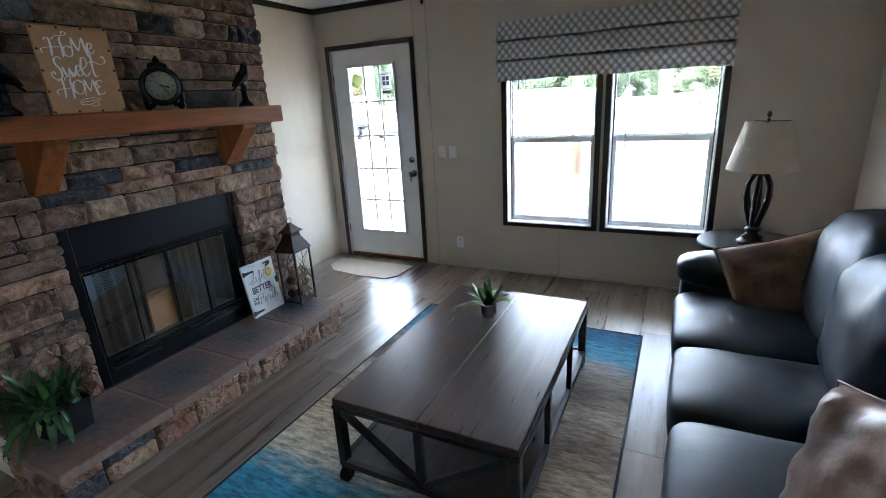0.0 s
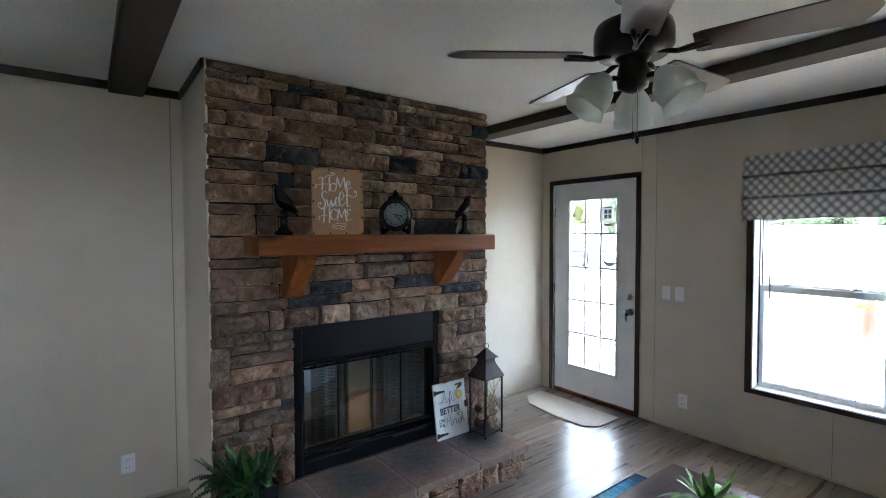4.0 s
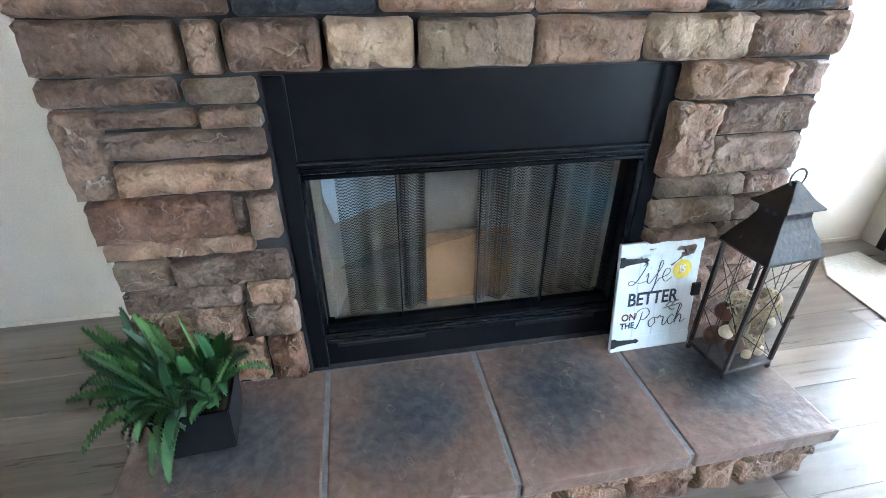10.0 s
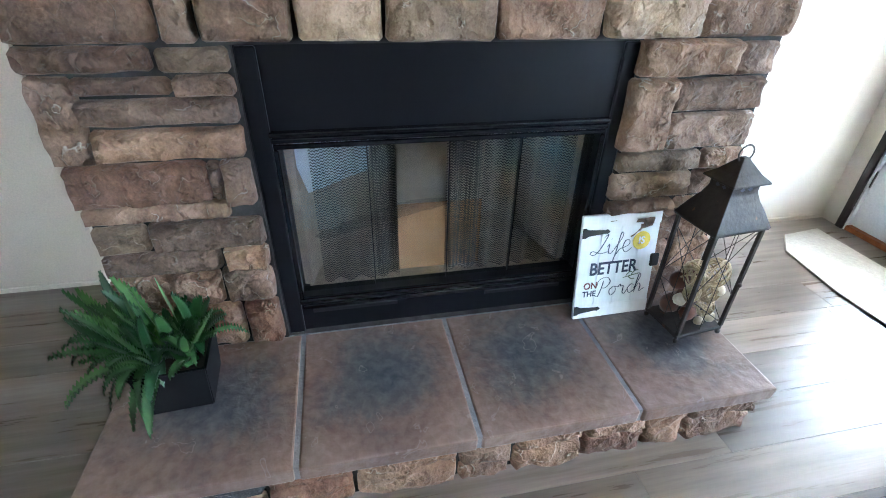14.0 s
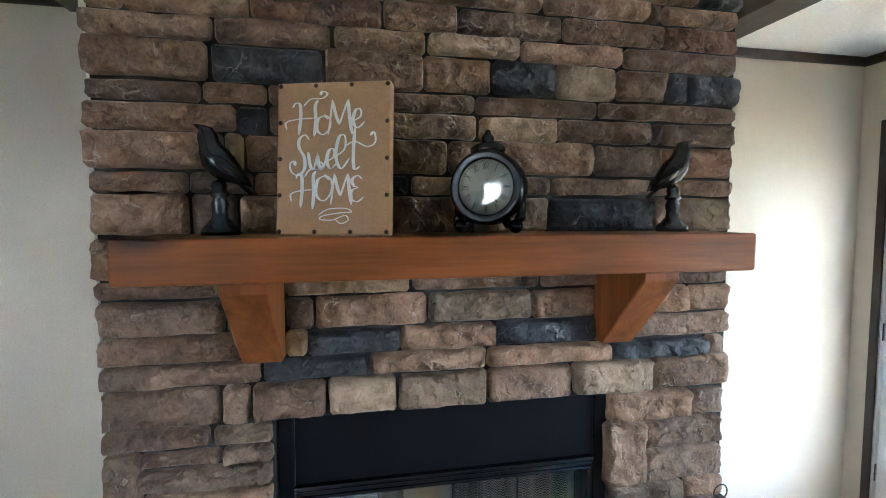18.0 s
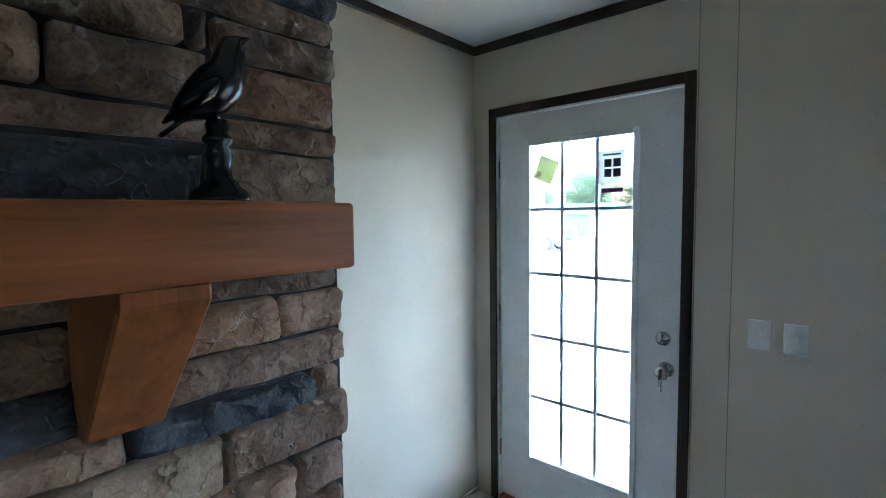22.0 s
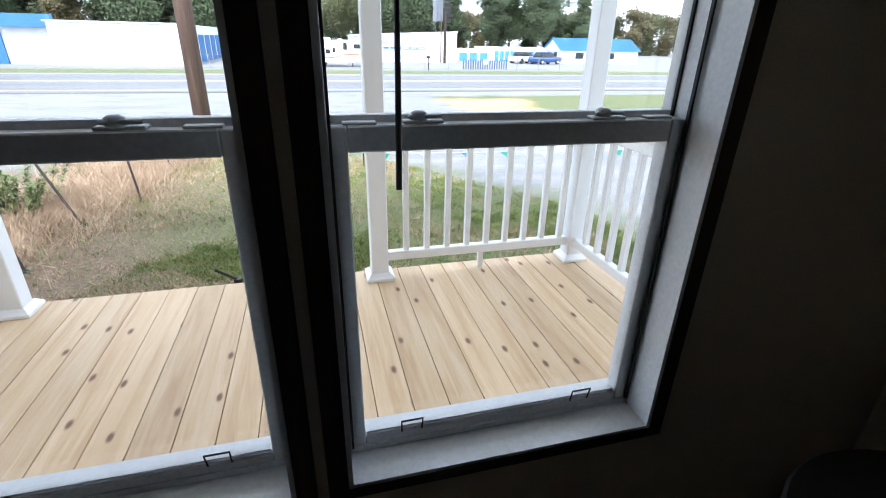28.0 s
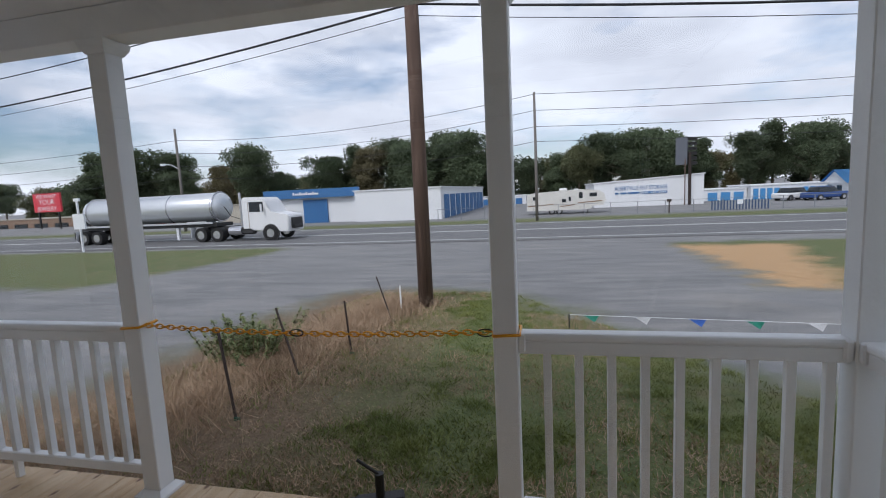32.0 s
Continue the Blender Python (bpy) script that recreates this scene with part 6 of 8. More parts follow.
for a, b in ((SY0, SY0 + 0.255), (SY1 - 0.255, SY1)):
    arm = part("arm", cushion(SX + 0.015, a + 0.02, 0.08, 4.32, b - 0.02, 0.53, 0, 11, 8, 0.004, a), M_LEATHER, sf, "", True)
    part("arm_pad", cushion(SX - 0.01, a - 0.01, 0.44, 4.2, b + 0.01, 0.625, 0.02, 11, 4, 0.006, b), M_LEATHER, arm, "", True)


def pillow(name, label, at, rx, ry, rz, w, h, t, seed, mat):
    """A stuffed square pillow with pinched corners and creases."""
    bm = bmesh.new()
    N = 18
    fr, bk = [], []
    for i in range(N + 1):
        ra, rb = [], []
        for j in range(N + 1):
            u, v = 2 * i / N - 1, 2 * j / N - 1
            pinch = 1 - 0.09 * (1 - u * u) * abs(v) ** 3
            pinch2 = 1 - 0.09 * (1 - v * v) * abs(u) ** 3
            th = t / 2 * ((1 - u ** 4) * (1 - v ** 4)) ** 0.55
            wr = 0.020 * noise.noise(Vector((u * 2.4 + seed, v * 2.4, seed))) + 0.010 * noise.noise(Vector((u * 6, v * 6, seed + 3)))
            x, z = u * w / 2 * pinch2, v * h / 2 * pinch
            edge = i in (0, N) or j in (0, N)
            ra.append(bm.verts.new((x, -th - (0 if edge else wr * min(1, th * 30)), z)))
            rb.append(ra[-1] if edge else bm.verts.new((x, th + wr * min(1, th * 30), z)))
        fr.append(ra)
        bk.append(rb)
    for i in range(N):
        for j in range(N):
            bm.faces.new((fr[i][j], fr[i + 1][j], fr[i + 1][j + 1], fr[i][j + 1]))
            q = (bk[i][j + 1], bk[i + 1][j + 1], bk[i + 1][j], bk[i][j])
            if len(set(q)) > 2:
                bm.faces.new([v for n_, v in enumerate(q) if v not in q[:n_]])
    ob = thing(name, label, "pillow", at, 0, "pillows on the sofa")
    ob.matrix_basis = pose(*at, rx, ry, rz)
    part("cover", bm, mat, ob, "", True)
    bm = bmesh.new()
    N2 = 24
    pts = []
    for s in range(4):
        for k in range(N2):
            q = 2 * k / N2 - 1
            u, v = ((q, -1), (1, q), (-q, 1), (-1, -q))[s]
            pts.append((u * w / 2 * (1 - 0.09 * (1 - v * v) * abs(u) ** 3), 0, v * h / 2 * (1 - 0.09 * (1 - u * u) * abs(v) ** 3)))
    tube(bm, pts + pts[:1], 0.005, 6, False)
    part("piping", bm, mat, ob, "", True)
    return ob


pillow("throw_pillow", "bronze satin throw pillow leaning on the sofa arm", (3.875, -1.20, 0.585), -22, -16, 8, 0.55, 0.47, 0.21, 2, M_BROWN)
pillow("throw_pillow", "bronze satin throw pillow lying against the sofa seat", (3.80, -2.86, 0.68), -26, -20, -66, 0.46, 0.44, 0.18, 7, M_BROWN)

# ---- side table and lamp ----
st = thing("side_table", "round dark wooden side table beside the sofa", "table", (3.785, -0.56, 0), 0)
part("tabletop", mesh_of(lambda b: lathe(b, [(0.285, 0.575), (0.300, 0.58), (0.302, 0.598), (0.296, 0.605)], 40)), M_FRAME, st)
part("column", mesh_of(lambda b: lathe(b, [(0.05, 0.05), (0.035, 0.12), (0.045, 0.3), (0.03, 0.5), (0.08, 0.575)], 20)), M_TABLE, st, "", True)
part("foot", mesh_of(lambda b: lathe(b, [(0.2, 0.0008), (0.2, 0.03), (0.06, 0.06)], 30)), M_TABLE, st)
lp = thing("table_lamp", "black cage-bodied table lamp with a cream fabric shade", "lamp", (3.785, -0.60, 0.6055), 0)
lp.matrix_basis = pose(3.785, -0.60, 0.6055) @ Matrix.Diagonal((1.06, 1.06, 1.09, 1))
M_SHADE = surf("cream_fabric", (0.62, 0.55, 0.44), (0.70, 0.63, 0.52), 14, 0.85, 0.05, 0.2, 240)
part("foot", mesh_of(lambda b: lathe(b, [(0.075, 0), (0.078, 0.012), (0.066, 0.024), (0.05, 0.032), (0.056, 0.042), (0.030, 0.062), (0.034, 0.074), (0.045, 0.086), (0.030, 0.10), (0.022, 0.108)], 28)), M_IRON, lp, "", True)
for k in range(6):
    a = k * math.pi / 3
    bm = bmesh.new()
    pts = [(math.cos(a + 0.4 * t) * r, math.sin(a + 0.4 * t) * r, z) for t, r, z in ((0, 0.018, 0.105), (0.2, 0.030, 0.15), (0.4, 0.050, 0.21), (0.6, 0.064, 0.28), (0.8, 0.062, 0.34), (0.95, 0.040, 0.39), (1, 0.018, 0.41))]
    tube(bm, pts, 0.0135, 8)
    part("cage_rib", bm, M_IRON, lp, "", True)
part("neck", mesh_of(lambda b: lathe(b, [(0.02, 0.40), (0.024, 0.41), (0.012, 0.42), (0.008, 0.46), (0.008, 0.70), (0.006, 0.705)], 16), lambda b: ball(b, (0, 0, 0.725), 0.012, 10, (1, 1, 1.5))), M_IRON, lp, "", True)
bm = bmesh.new()
prev = None
for r, z in ((0.180, 0.43), (0.110, 0.69), (0.107, 0.69), (0.177, 0.43)):
    ring = [bm.verts.new((r * math.cos(2 * math.pi * k / 40), r * math.sin(2 * math.pi * k / 40), z)) for k in range(40)]
    if prev:
        for k in range(40):
            bm.faces.new((prev[k], prev[(k + 1) % 40], ring[(k + 1) % 40], ring[k]))
    prev = ring
part("shade", bm, M_SHADE, lp, "", True)
bm = bmesh.new()
for k in range(3):
    a = k * 2.094
    tube(bm, [(0, 0, 0.69), (0.108 * math.cos(a), 0.108 * math.sin(a), 0.688)], 0.002, 6)
part("spider", bm, M_IRON, lp)

# ---- ceiling fan ----
fan = thing("ceiling_fan", "dark bronze five-blade ceiling fan with frosted tulip lights", "ceiling fan", (2.40, -2.29, 0), 0)
M_BLADE = wood("walnut_blade", (0.045, 0.022, 0.014), (0.075, 0.04, 0.026), (0.11, 0.062, 0.042), 0, 0.33, 0.0, 20)
M_BRONZE = surf("oil_rubbed_bronze", (0.014, 0.012, 0.011), (0.03, 0.026, 0.024), 12, 0.35, 0.08, 0.05, 80, metal=0.6)
M_FROST = paper("frosted_glass", (0.78, 0.80, 0.78), (0.84, 0.86, 0.84))
part("canopy", mesh_of(lambda b: lathe(b, [(0.03, 2.42), (0.062, 2.425), (0.075, 2.46), (0.076, 2.4845)], 28)), M_BRONZE, fan, "", True)
part("downrod", mesh_of(lambda b: lathe(b, [(0.02, 2.36), (0.02, 2.43)], 14)), M_BRONZE, fan)
part("motor", mesh_of(lambda b: lathe(b, [(0.05, 2.215), (0.115, 2.225), (0.132, 2.25), (0.132, 2.30), (0.125, 2.325), (0.07, 2.345), (0.03, 2.36)], 36)), M_BRONZE, fan, "", True)
part("switch_housing", mesh_of(lambda b: lathe(b, [(0.02, 2.10), (0.05, 2.115), (0.056, 2.15), (0.045, 2.2), (0.06, 2.215)], 28)), M_BRONZE, fan, "", True)
for k in range(5):
    R = pose(0, 0, 0, 0, 0, 18 + 72 * k)
    arm = part("blade_iron", mesh_of(lambda b: tube(b, [(0.08, 0, 2.225), (0.14, 0, 2.212), (0.19, 0.012, 2.216), (0.235, 0.022, 2.219)], [0.011, 0.009, 0.008, 0.007], 8), lambda b: tube(b, [(0.14, 0, 2.212), (0.19, -0.012, 2.216), (0.235, -0.022, 2.219)], [0.009, 0.008, 0.007], 8), lambda b: b.transform(R)), M_BRONZE, fan, "", True)
    bm = bmesh.new()
    slab(bm, [(0.19, -0.05), (0.21, -0.056), (0.58, -0.072), (0.61, -0.066), (0.635, -0.03), (0.645, 0), (0.635, 0.03), (0.61, 0.066), (0.58, 0.072), (0.21, 0.056), (0.19, 0.05)], -0.003, 0.003)
    bm.transform(R @ pose(0, 0, 2.226, -12, 0, 0))
    part("blade", bm, M_BLADE, fan)
for k in range(3):
    R = pose(0, 0, 0, 0, 0, 1 + 120 * k)
    part("lamp_arm", mesh_of(lambda b: tube(b, [(0.03, 0, 2.14), (0.07, 0, 2.145), (0.10, 0, 2.13)], 0.010, 8), lambda b: b.transform(R)), M_BRONZE, fan, "", True)
    bm = bmesh.new()
    prev = None
    for r, z in ((0.020, 0.0), (0.030, -0.015), (0.048, -0.045), (0.055, -0.075), (0.052, -0.10), (0.060, -0.125), (0.057, -0.125), (0.049, -0.10), (0.051, -0.075), (0.044, -0.045), (0.026, -0.016)):
        ring = [bm.verts.new(((r + (0.004 * math.cos(6 * a) if z < -0.11 else 0)) * math.cos(a), (r + (0.004 * math.cos(6 * a) if z < -0.11 else 0)) * math.sin(a), z)) for a in (2 * math.pi * j / 24 for j in range(24))]
        if prev:
            for j in range(24):
                bm.faces.new((prev[j], prev[(j + 1) % 24], ring[(j + 1) % 24], ring[j]))
        prev = ring
    bm.transform(R @ pose(0.10, 0, 2.148, 0, -34, 0) @ Matrix.Diagonal((1.22, 1.22, 1.12, 1)))
    part("glass_shade", bm, M_FROST, fan, "", True)
for x, y, z in ((0.03, -0.02, 1.93), (-0.02, 0.035, 1.96)):
    c = part("pull_chain", mesh_of(lambda b: tube(b, [(x, y, 2.11), (x, y, z)], 0.0014, 5)), M_CHROME, fan)
    part("pull_knob", mesh_of(lambda b: lathe(b, [(0.003, 0.012), (0.007, 0.0), (0.006, -0.01), (0.002, -0.016)], 10, (x, y, z))), M_BRONZE, c)

# ---- roman shade valance ----
def trellis_material():
    m, nt, b = nodes_of("trellis_fabric")
    tc = nt.nodes.new("ShaderNodeTexCoord")
    sep = nt.nodes.new("ShaderNodeSeparateXYZ")
    nt.links.new(tc.outputs["Object"], sep.inputs[0])

    def math_of(op, a, c=None):
        n = nt.nodes.new("ShaderNodeMath")
        n.operation = op
        for i, v in enumerate((a, c)):
            if v is None:
                continue
            if isinstance(v, (int, float)):
                n.inputs[i].default_value = v
            else:
                nt.links.new(v, n.inputs[i])
        return n.outputs[0]
    P = 0.061
    u = math_of("MULTIPLY", sep.outputs["X"], 1 / P)
    v = math_of("MULTIPLY", sep.outputs["Z"], 1 / (P * 1.15))
    lines = None
    for off in (0.0, 0.22):
        for s in (1, -1):
            d = math_of("ADD", u, math_of("MULTIPLY", v, s))
            d = math_of("PINGPONG", math_of("ADD", d, off), 0.5)
            l = math_of("LESS_THAN", d, 0.075 if off == 0 else 0.05)
            lines = l if lines is None else math_of("MAXIMUM", lines, l)
    n2 = link_noise(nt, tc.outputs["Object"], 320, 2, 0.6)
    col = mix_col(nt, lines, (0.86, 0.845, 0.81), (0.14, 0.14, 0.155))
    col = mix_col(nt, 0.15, col, n2.outputs["Color"], "OVERLAY")
    nt.links.new(col, b.inputs["Base Color"])
    b.inputs["Roughness"].default_value = 0.9
    bump_of(nt, b, n2.outputs["Fac"], 0.4, 0.002)
    tl = nt.nodes.new("ShaderNodeBsdfTranslucent")
    nt.links.new(col, tl.inputs["Color"])
    mx = nt.nodes.new("ShaderNodeMixShader")
    mx.inputs["Fac"].default_value = 0.18
    nt.links.new(b.outputs["BSDF"], mx.inputs[1])
    nt.links.new(tl.outputs["BSDF"], mx.inputs[2])
    nt.links.new(mx.outputs["Shader"], nt.nodes["Material Output"].inputs["Surface"])
    return m


val = thing("window_valance", "roman shade valance in grey and cream trellis print over windows", "window shade", (2.757, 0, 0), 0)
M_TRELLIS = trellis_material()
M_BAND = plain("charcoal_band", (0.05, 0.05, 0.055), 0.9)
for k, (z0, z1, y0) in enumerate(((2.005, 2.155, -0.046), (1.855, 2.010, -0.054), (1.702, 1.860, -0.062))):
    bm = bmesh.new()
    N = 36
    prev = None
    for i in range(N + 1):
        x = -0.852 + 1.704 * i / N
        sag = 0.004 * math.sin(x * 7 + k * 2) + 0.003 * math.sin(x * 19 + k)
        ring = [bm.verts.new(p) for p in ((x, -0.018, z1), (x, y0 + 0.012, z1), (x, y0 - 0.002, z0 + 0.03 + sag), (x, y0 - 0.006, z0 + 0.012 + sag), (x, y0 + 0.002, z0 + sag), (x, y0 + 0.018, z0 + 0.012 + sag), (x, -0.018, z0 + 0.05))]
        if prev:
            for j in range(7):
                bm.faces.new((prev[j], prev[(j + 1) % 7], ring[(j + 1) % 7], ring[j]))
        else:
            bm.faces.new(ring[::-1])
        prev = ring
    bm.faces.new(prev)
    part("fold", bm, M_TRELLIS, val)
    if k < 2:
        part("fold_band", box(-0.852, y0 - 0.013, z0 - 0.005, 0.852, y0 - 0.004, z0 + 0.006), M_BAND, val)
M_WAND = plain("grey_plastic", (0.30, 0.30, 0.31), 0.4)
for x in (2.078, 2.939):
    wd = thing("shade_wand", "grey plastic tilt wand hanging in the window", "wand", (x, -0.022, 0), 0)
    part("rod", mesh_of(lambda b: tube(b, [(0.002, 0.006, 1.76), (0.0, 0, 1.32), (-0.001, 0, 1.146)], [0.0042, 0.0048, 0.0056], 10)), M_WAND, wd, "", True)
lbl = thing("window_sticker", "grey energy label on the upper window glass", "sticker", (2.03, 0.1285, 1.735), 0)
part("sheet", box(-0.062, -0.001, -0.05, 0.062, 0.0, 0.05), M_PAPER2, lbl)
bm = bmesh.new()
for k in range(4):
    bx(bm, -0.05, -0.002, -0.036 + k * 0.02, 0.05 - 0.02 * (k % 2), -0.0012, -0.030 + k * 0.02)
part("print", bm, M_INK, lbl)

# ---- door mat ----
M_MAT = surf("speckled_grey_mat", (0.44, 0.41, 0.36), (0.60, 0.57, 0.51), 60, 0.95, 0.03, 0.6, 200)
mt = thing("door_mat", "thin cream-grey octagonal carpet mat inside the door", "mat", (0, 0, 0), 0)
bm = bmesh.new()
slab(bm, [(0.13, -0.16), (0.16, -0.40), (0.30, -0.52), (0.64, -0.57), (0.93, -0.56), (1.02, -0.46), (1.02, -0.17)], 0.0006, 0.010)
part("carpet", bm, M_MAT, mt)
bm = bmesh.new()
e = [(0.13, -0.16), (0.16, -0.40), (0.30, -0.52), (0.64, -0.57), (0.93, -0.56), (1.02, -0.46), (1.02, -0.17)]
tube(bm, [(x, y, 0.0055) for x, y in e], 0.005, 6)
part("edge_binding", bm, M_SEAM, mt, "dark stitched edge")


# ---- porch ----
DZ = 0.05
M_PORCHW = plain("white_porch_vinyl", (0.86, 0.87, 0.88), 0.4, var=0.03)
M_SIDING = surf("pale_siding", (0.66, 0.66, 0.64), (0.72, 0.72, 0.70), 3, 0.6, 0.05, 0.1, 60)
PX0, PX1, PY = -0.72, 4.52, 1.88
structure("house_skin", mesh_of(*[(lambda b, k=k: bx(b, -2.0, 0.112, -0.9 + k * 0.2, -0.13, 0.125, -0.705 + k * 0.2)) for k in range(17)]), M_SIDING, "pale lap siding beyond the door")
structure("house_skirt", mesh_of(lambda b: bx(b, -2, 0.112, -1.2, 6.5, 0.14, 0.0), lambda b: bx(b, 4.56, 0.112, 0.0, 6.5, 0.14, 2.6)), M_SIDING, "pale skirting below the porch")
structure("house_roof", mesh_of(lambda b: bx(b, -0.5, -8.6, 2.62, 4.9, 0.12, 2.75)), M_SIDING, "plain roof slab above the room", category="roof")
deck = thing("porch_deck", "porch deck of new knotty pine boards", "deck", kind="structure")
part("rim_joist", box(PX0, PY - 0.045, -0.19, PX1, PY - 0.005, DZ - 0.031), M_DECK, deck)
part("joist_frame", mesh_of(*[(lambda b, y=y: bx(b, PX0, y, -0.19, PX1, y + 0.04, DZ - 0.031)) for y in (0.2, 0.7, 1.2)]), M_DECK, deck)
part("skirt_panel", box(PX0 + 0.02, 1.76, -0.9, PX1 - 0.02, 1.8, -0.191), M_DECK, deck)


def post(x0, y0, top=2.33, label="square white vinyl porch post with a base collar"):
    ob = thing("porch_post", label, "post", (x0 + 0.05, y0 + 0.05, DZ), 0, "porch posts")
    part("shaft", box(-0.05, -0.05, 0.012, 0.05, 0.05, top - DZ, 0.005), M_PORCHW, ob)
    bm = bmesh.new()
    prev = None
    for r, z in ((0.082, 0.001), (0.082, 0.018), (0.070, 0.028), (0.053, 0.045)):
        ring = [bm.verts.new((a * r, b * r, z)) for a, b in ((-1, -1), (1, -1), (1, 1), (-1, 1))]
        if prev:
            for i in range(4):
                bm.faces.new((prev[i], prev[(i + 1) % 4], ring[(i + 1) % 4], ring[i]))
        else:
            bm.faces.new(ring[::-1])
        prev = ring
    part("base_collar", bm, M_PORCHW, ob)
    bm = bmesh.new()
    prev = None
    for r, z in ((0.053, top - DZ - 0.06), (0.072, top - DZ - 0.03), (0.078, top - DZ - 0.001)):
        ring = [bm.verts.new((a * r, b * r, z)) for a, b in ((-1, -1), (1, -1), (1, 1), (-1, 1))]
        if prev:
            for i in range(4):
                bm.faces.new((prev[i], prev[(i + 1) % 4], ring[(i + 1) % 4], ring[i]))
        prev = ring
    bm.faces.new(prev)
    part("cap_collar", bm, M_PORCHW, ob)
    return ob


YP = 1.76
POSTS = (1.216, 3.070, 4.350)
for x in POSTS:
    post(x, YP)
post(PX0 + 0.02, YP)


def railing(a, b, label, flip=False):
    """A white vinyl rail from point a to b on the deck, with square balusters."""
    a, b = Vector(a), Vector(b)
    L = (b - a).length
    ob = thing("porch_railing", label, "railing", (a.x, a.y, DZ), math.degrees(math.atan2(b.y - a.y, b.x - a.x)), "porch railings")
    bm = bmesh.new()
    bx(bm, 0, -0.03, 0.825, L, 0.03, 0.880, 0.004)
    bx(bm, 0, -0.038, 0.880, L, 0.038, 0.915, 0.012, 2)
    part("top_rail", bm, M_PORCHW, ob)
    part("bottom_rail", box(0, -0.025, 0.106, L, 0.025, 0.162, 0.006), M_PORCHW, ob)
    n = int((L - 0.14) / 0.1265) + 1
    for k in range(n):
        x = 0.115 + 0.1262 * k if not flip else L - 0.125 - 0.1285 * k
        part("baluster", box(x - 0.0165, -0.0165, 0.163, x + 0.0165, 0.0165, 0.8245, 0.002), M_PORCHW, ob)
    for x in (0.0, L - 0.03):
        part("rail_bracket", box(x, -0.045, 0.835, x + 0.03, 0.045, 0.912, 0.006), M_PORCHW, ob)
    part("rail_foot", box(L / 2 - 0.015, -0.015, 0.001, L / 2 + 0.015, 0.015, 0.1055), M_PORCHW, ob)
    return ob


railing((3.171, 1.81), (4.349, 1.81), "white vinyl railing beside the porch steps")
railing((PX0 + 0.121, 1.81), (1.215, 1.81), "white vinyl railing in front of the door", True)
railing((4.400, 1.759), (4.400, 0.14), "white vinyl railing at the end of the porch")
railing((PX0 + 0.07, 0.14), (PX0 + 0.07, 1.759), "white vinyl railing at the end of the porch by the door")
structure("porch_ceiling", box(PX0 - 0.1, 0.13, 2.47, PX1 + 0.1, 2.1, 2.50), M_PORCHW, "white panelled porch ceiling", category="ceiling")
structure("porch_beam", mesh_of(lambda b: bx(b, PX0 - 0.1, YP - 0.02, 2.331, PX1 + 0.1, YP + 0.12, 2.469, 0.004)), M_PORCHW, "white boxed beam over the porch posts", category="beam")
structure("porch_roof", mesh_of(lambda b: bx(b, PX0 - 0.2, 0.13, 2.51, PX1 + 0.2, 2.25, 2.60)), M_SEAM, "thin porch roof edge", category="roof")

# plastic chain across the steps
M_CHAIN = surf("orange_plastic", (0.85, 0.33, 0.01), (0.92, 0.45, 0.02), 20, 0.4, 0.1, 0.05, 80)
ch = thing("barrier_chain", "orange plastic chain strung between two porch posts", "chain")
N = 54
for k in range(N):
    t = (k + 0.5) / N
    x, z = 1.318 + (3.074 - 1.318) * t, 0.962 - 0.075 * 4 * t * (1 - t) * 0.35
    bm = bmesh.new()
    pts = [(0.0235 * math.cos(a), 0.0, 0.0125 * math.sin(a)) for a in (j * math.pi / 5 for j in range(11))]
    tube(bm, pts, 0.0037, 6, False)
    bm.transform(pose(x, 1.80, z, 0, -3 if t < 0.5 else 2, 0) @ pose(0, 0, 0, 70 if k % 2 else 10, 0, 0))
    part("chain_link", bm, M_CHAIN, ch, "", True)
for x in (1.266, 3.126):
    bm = bmesh.new()
    q = 0.054
    tube(bm, [(x - q, 1.81 - q, 0.955), (x + q, 1.81 - q, 0.962), (x + q, 1.81 + q, 0.968), (x - q, 1.81 + q, 0.962), (x - q, 1.81 - q, 0.955)], 0.007, 6)
    part("post_loop", bm, M_CHAIN, ch, "", True)
for x, z in ((3.035, 0.957), (2.155, 0.940)):
    bm = bmesh.new()
    tube(bm, [(x + 0.035 * math.cos(a), 1.795, z + 0.016 * math.sin(a)) for a in (j * math.pi / 6 for j in range(13))], 0.003, 6, False)
    part("carabiner", bm, M_IRON, ch, "dark snap hook", True)

# ---- ground ----
GZ = -0.52


def ground_z(x, y):
    t = min(1, max(0, (y - 4) / 20))
    z = GZ - 0.63 * t * t * (3 - 2 * t)
    return z


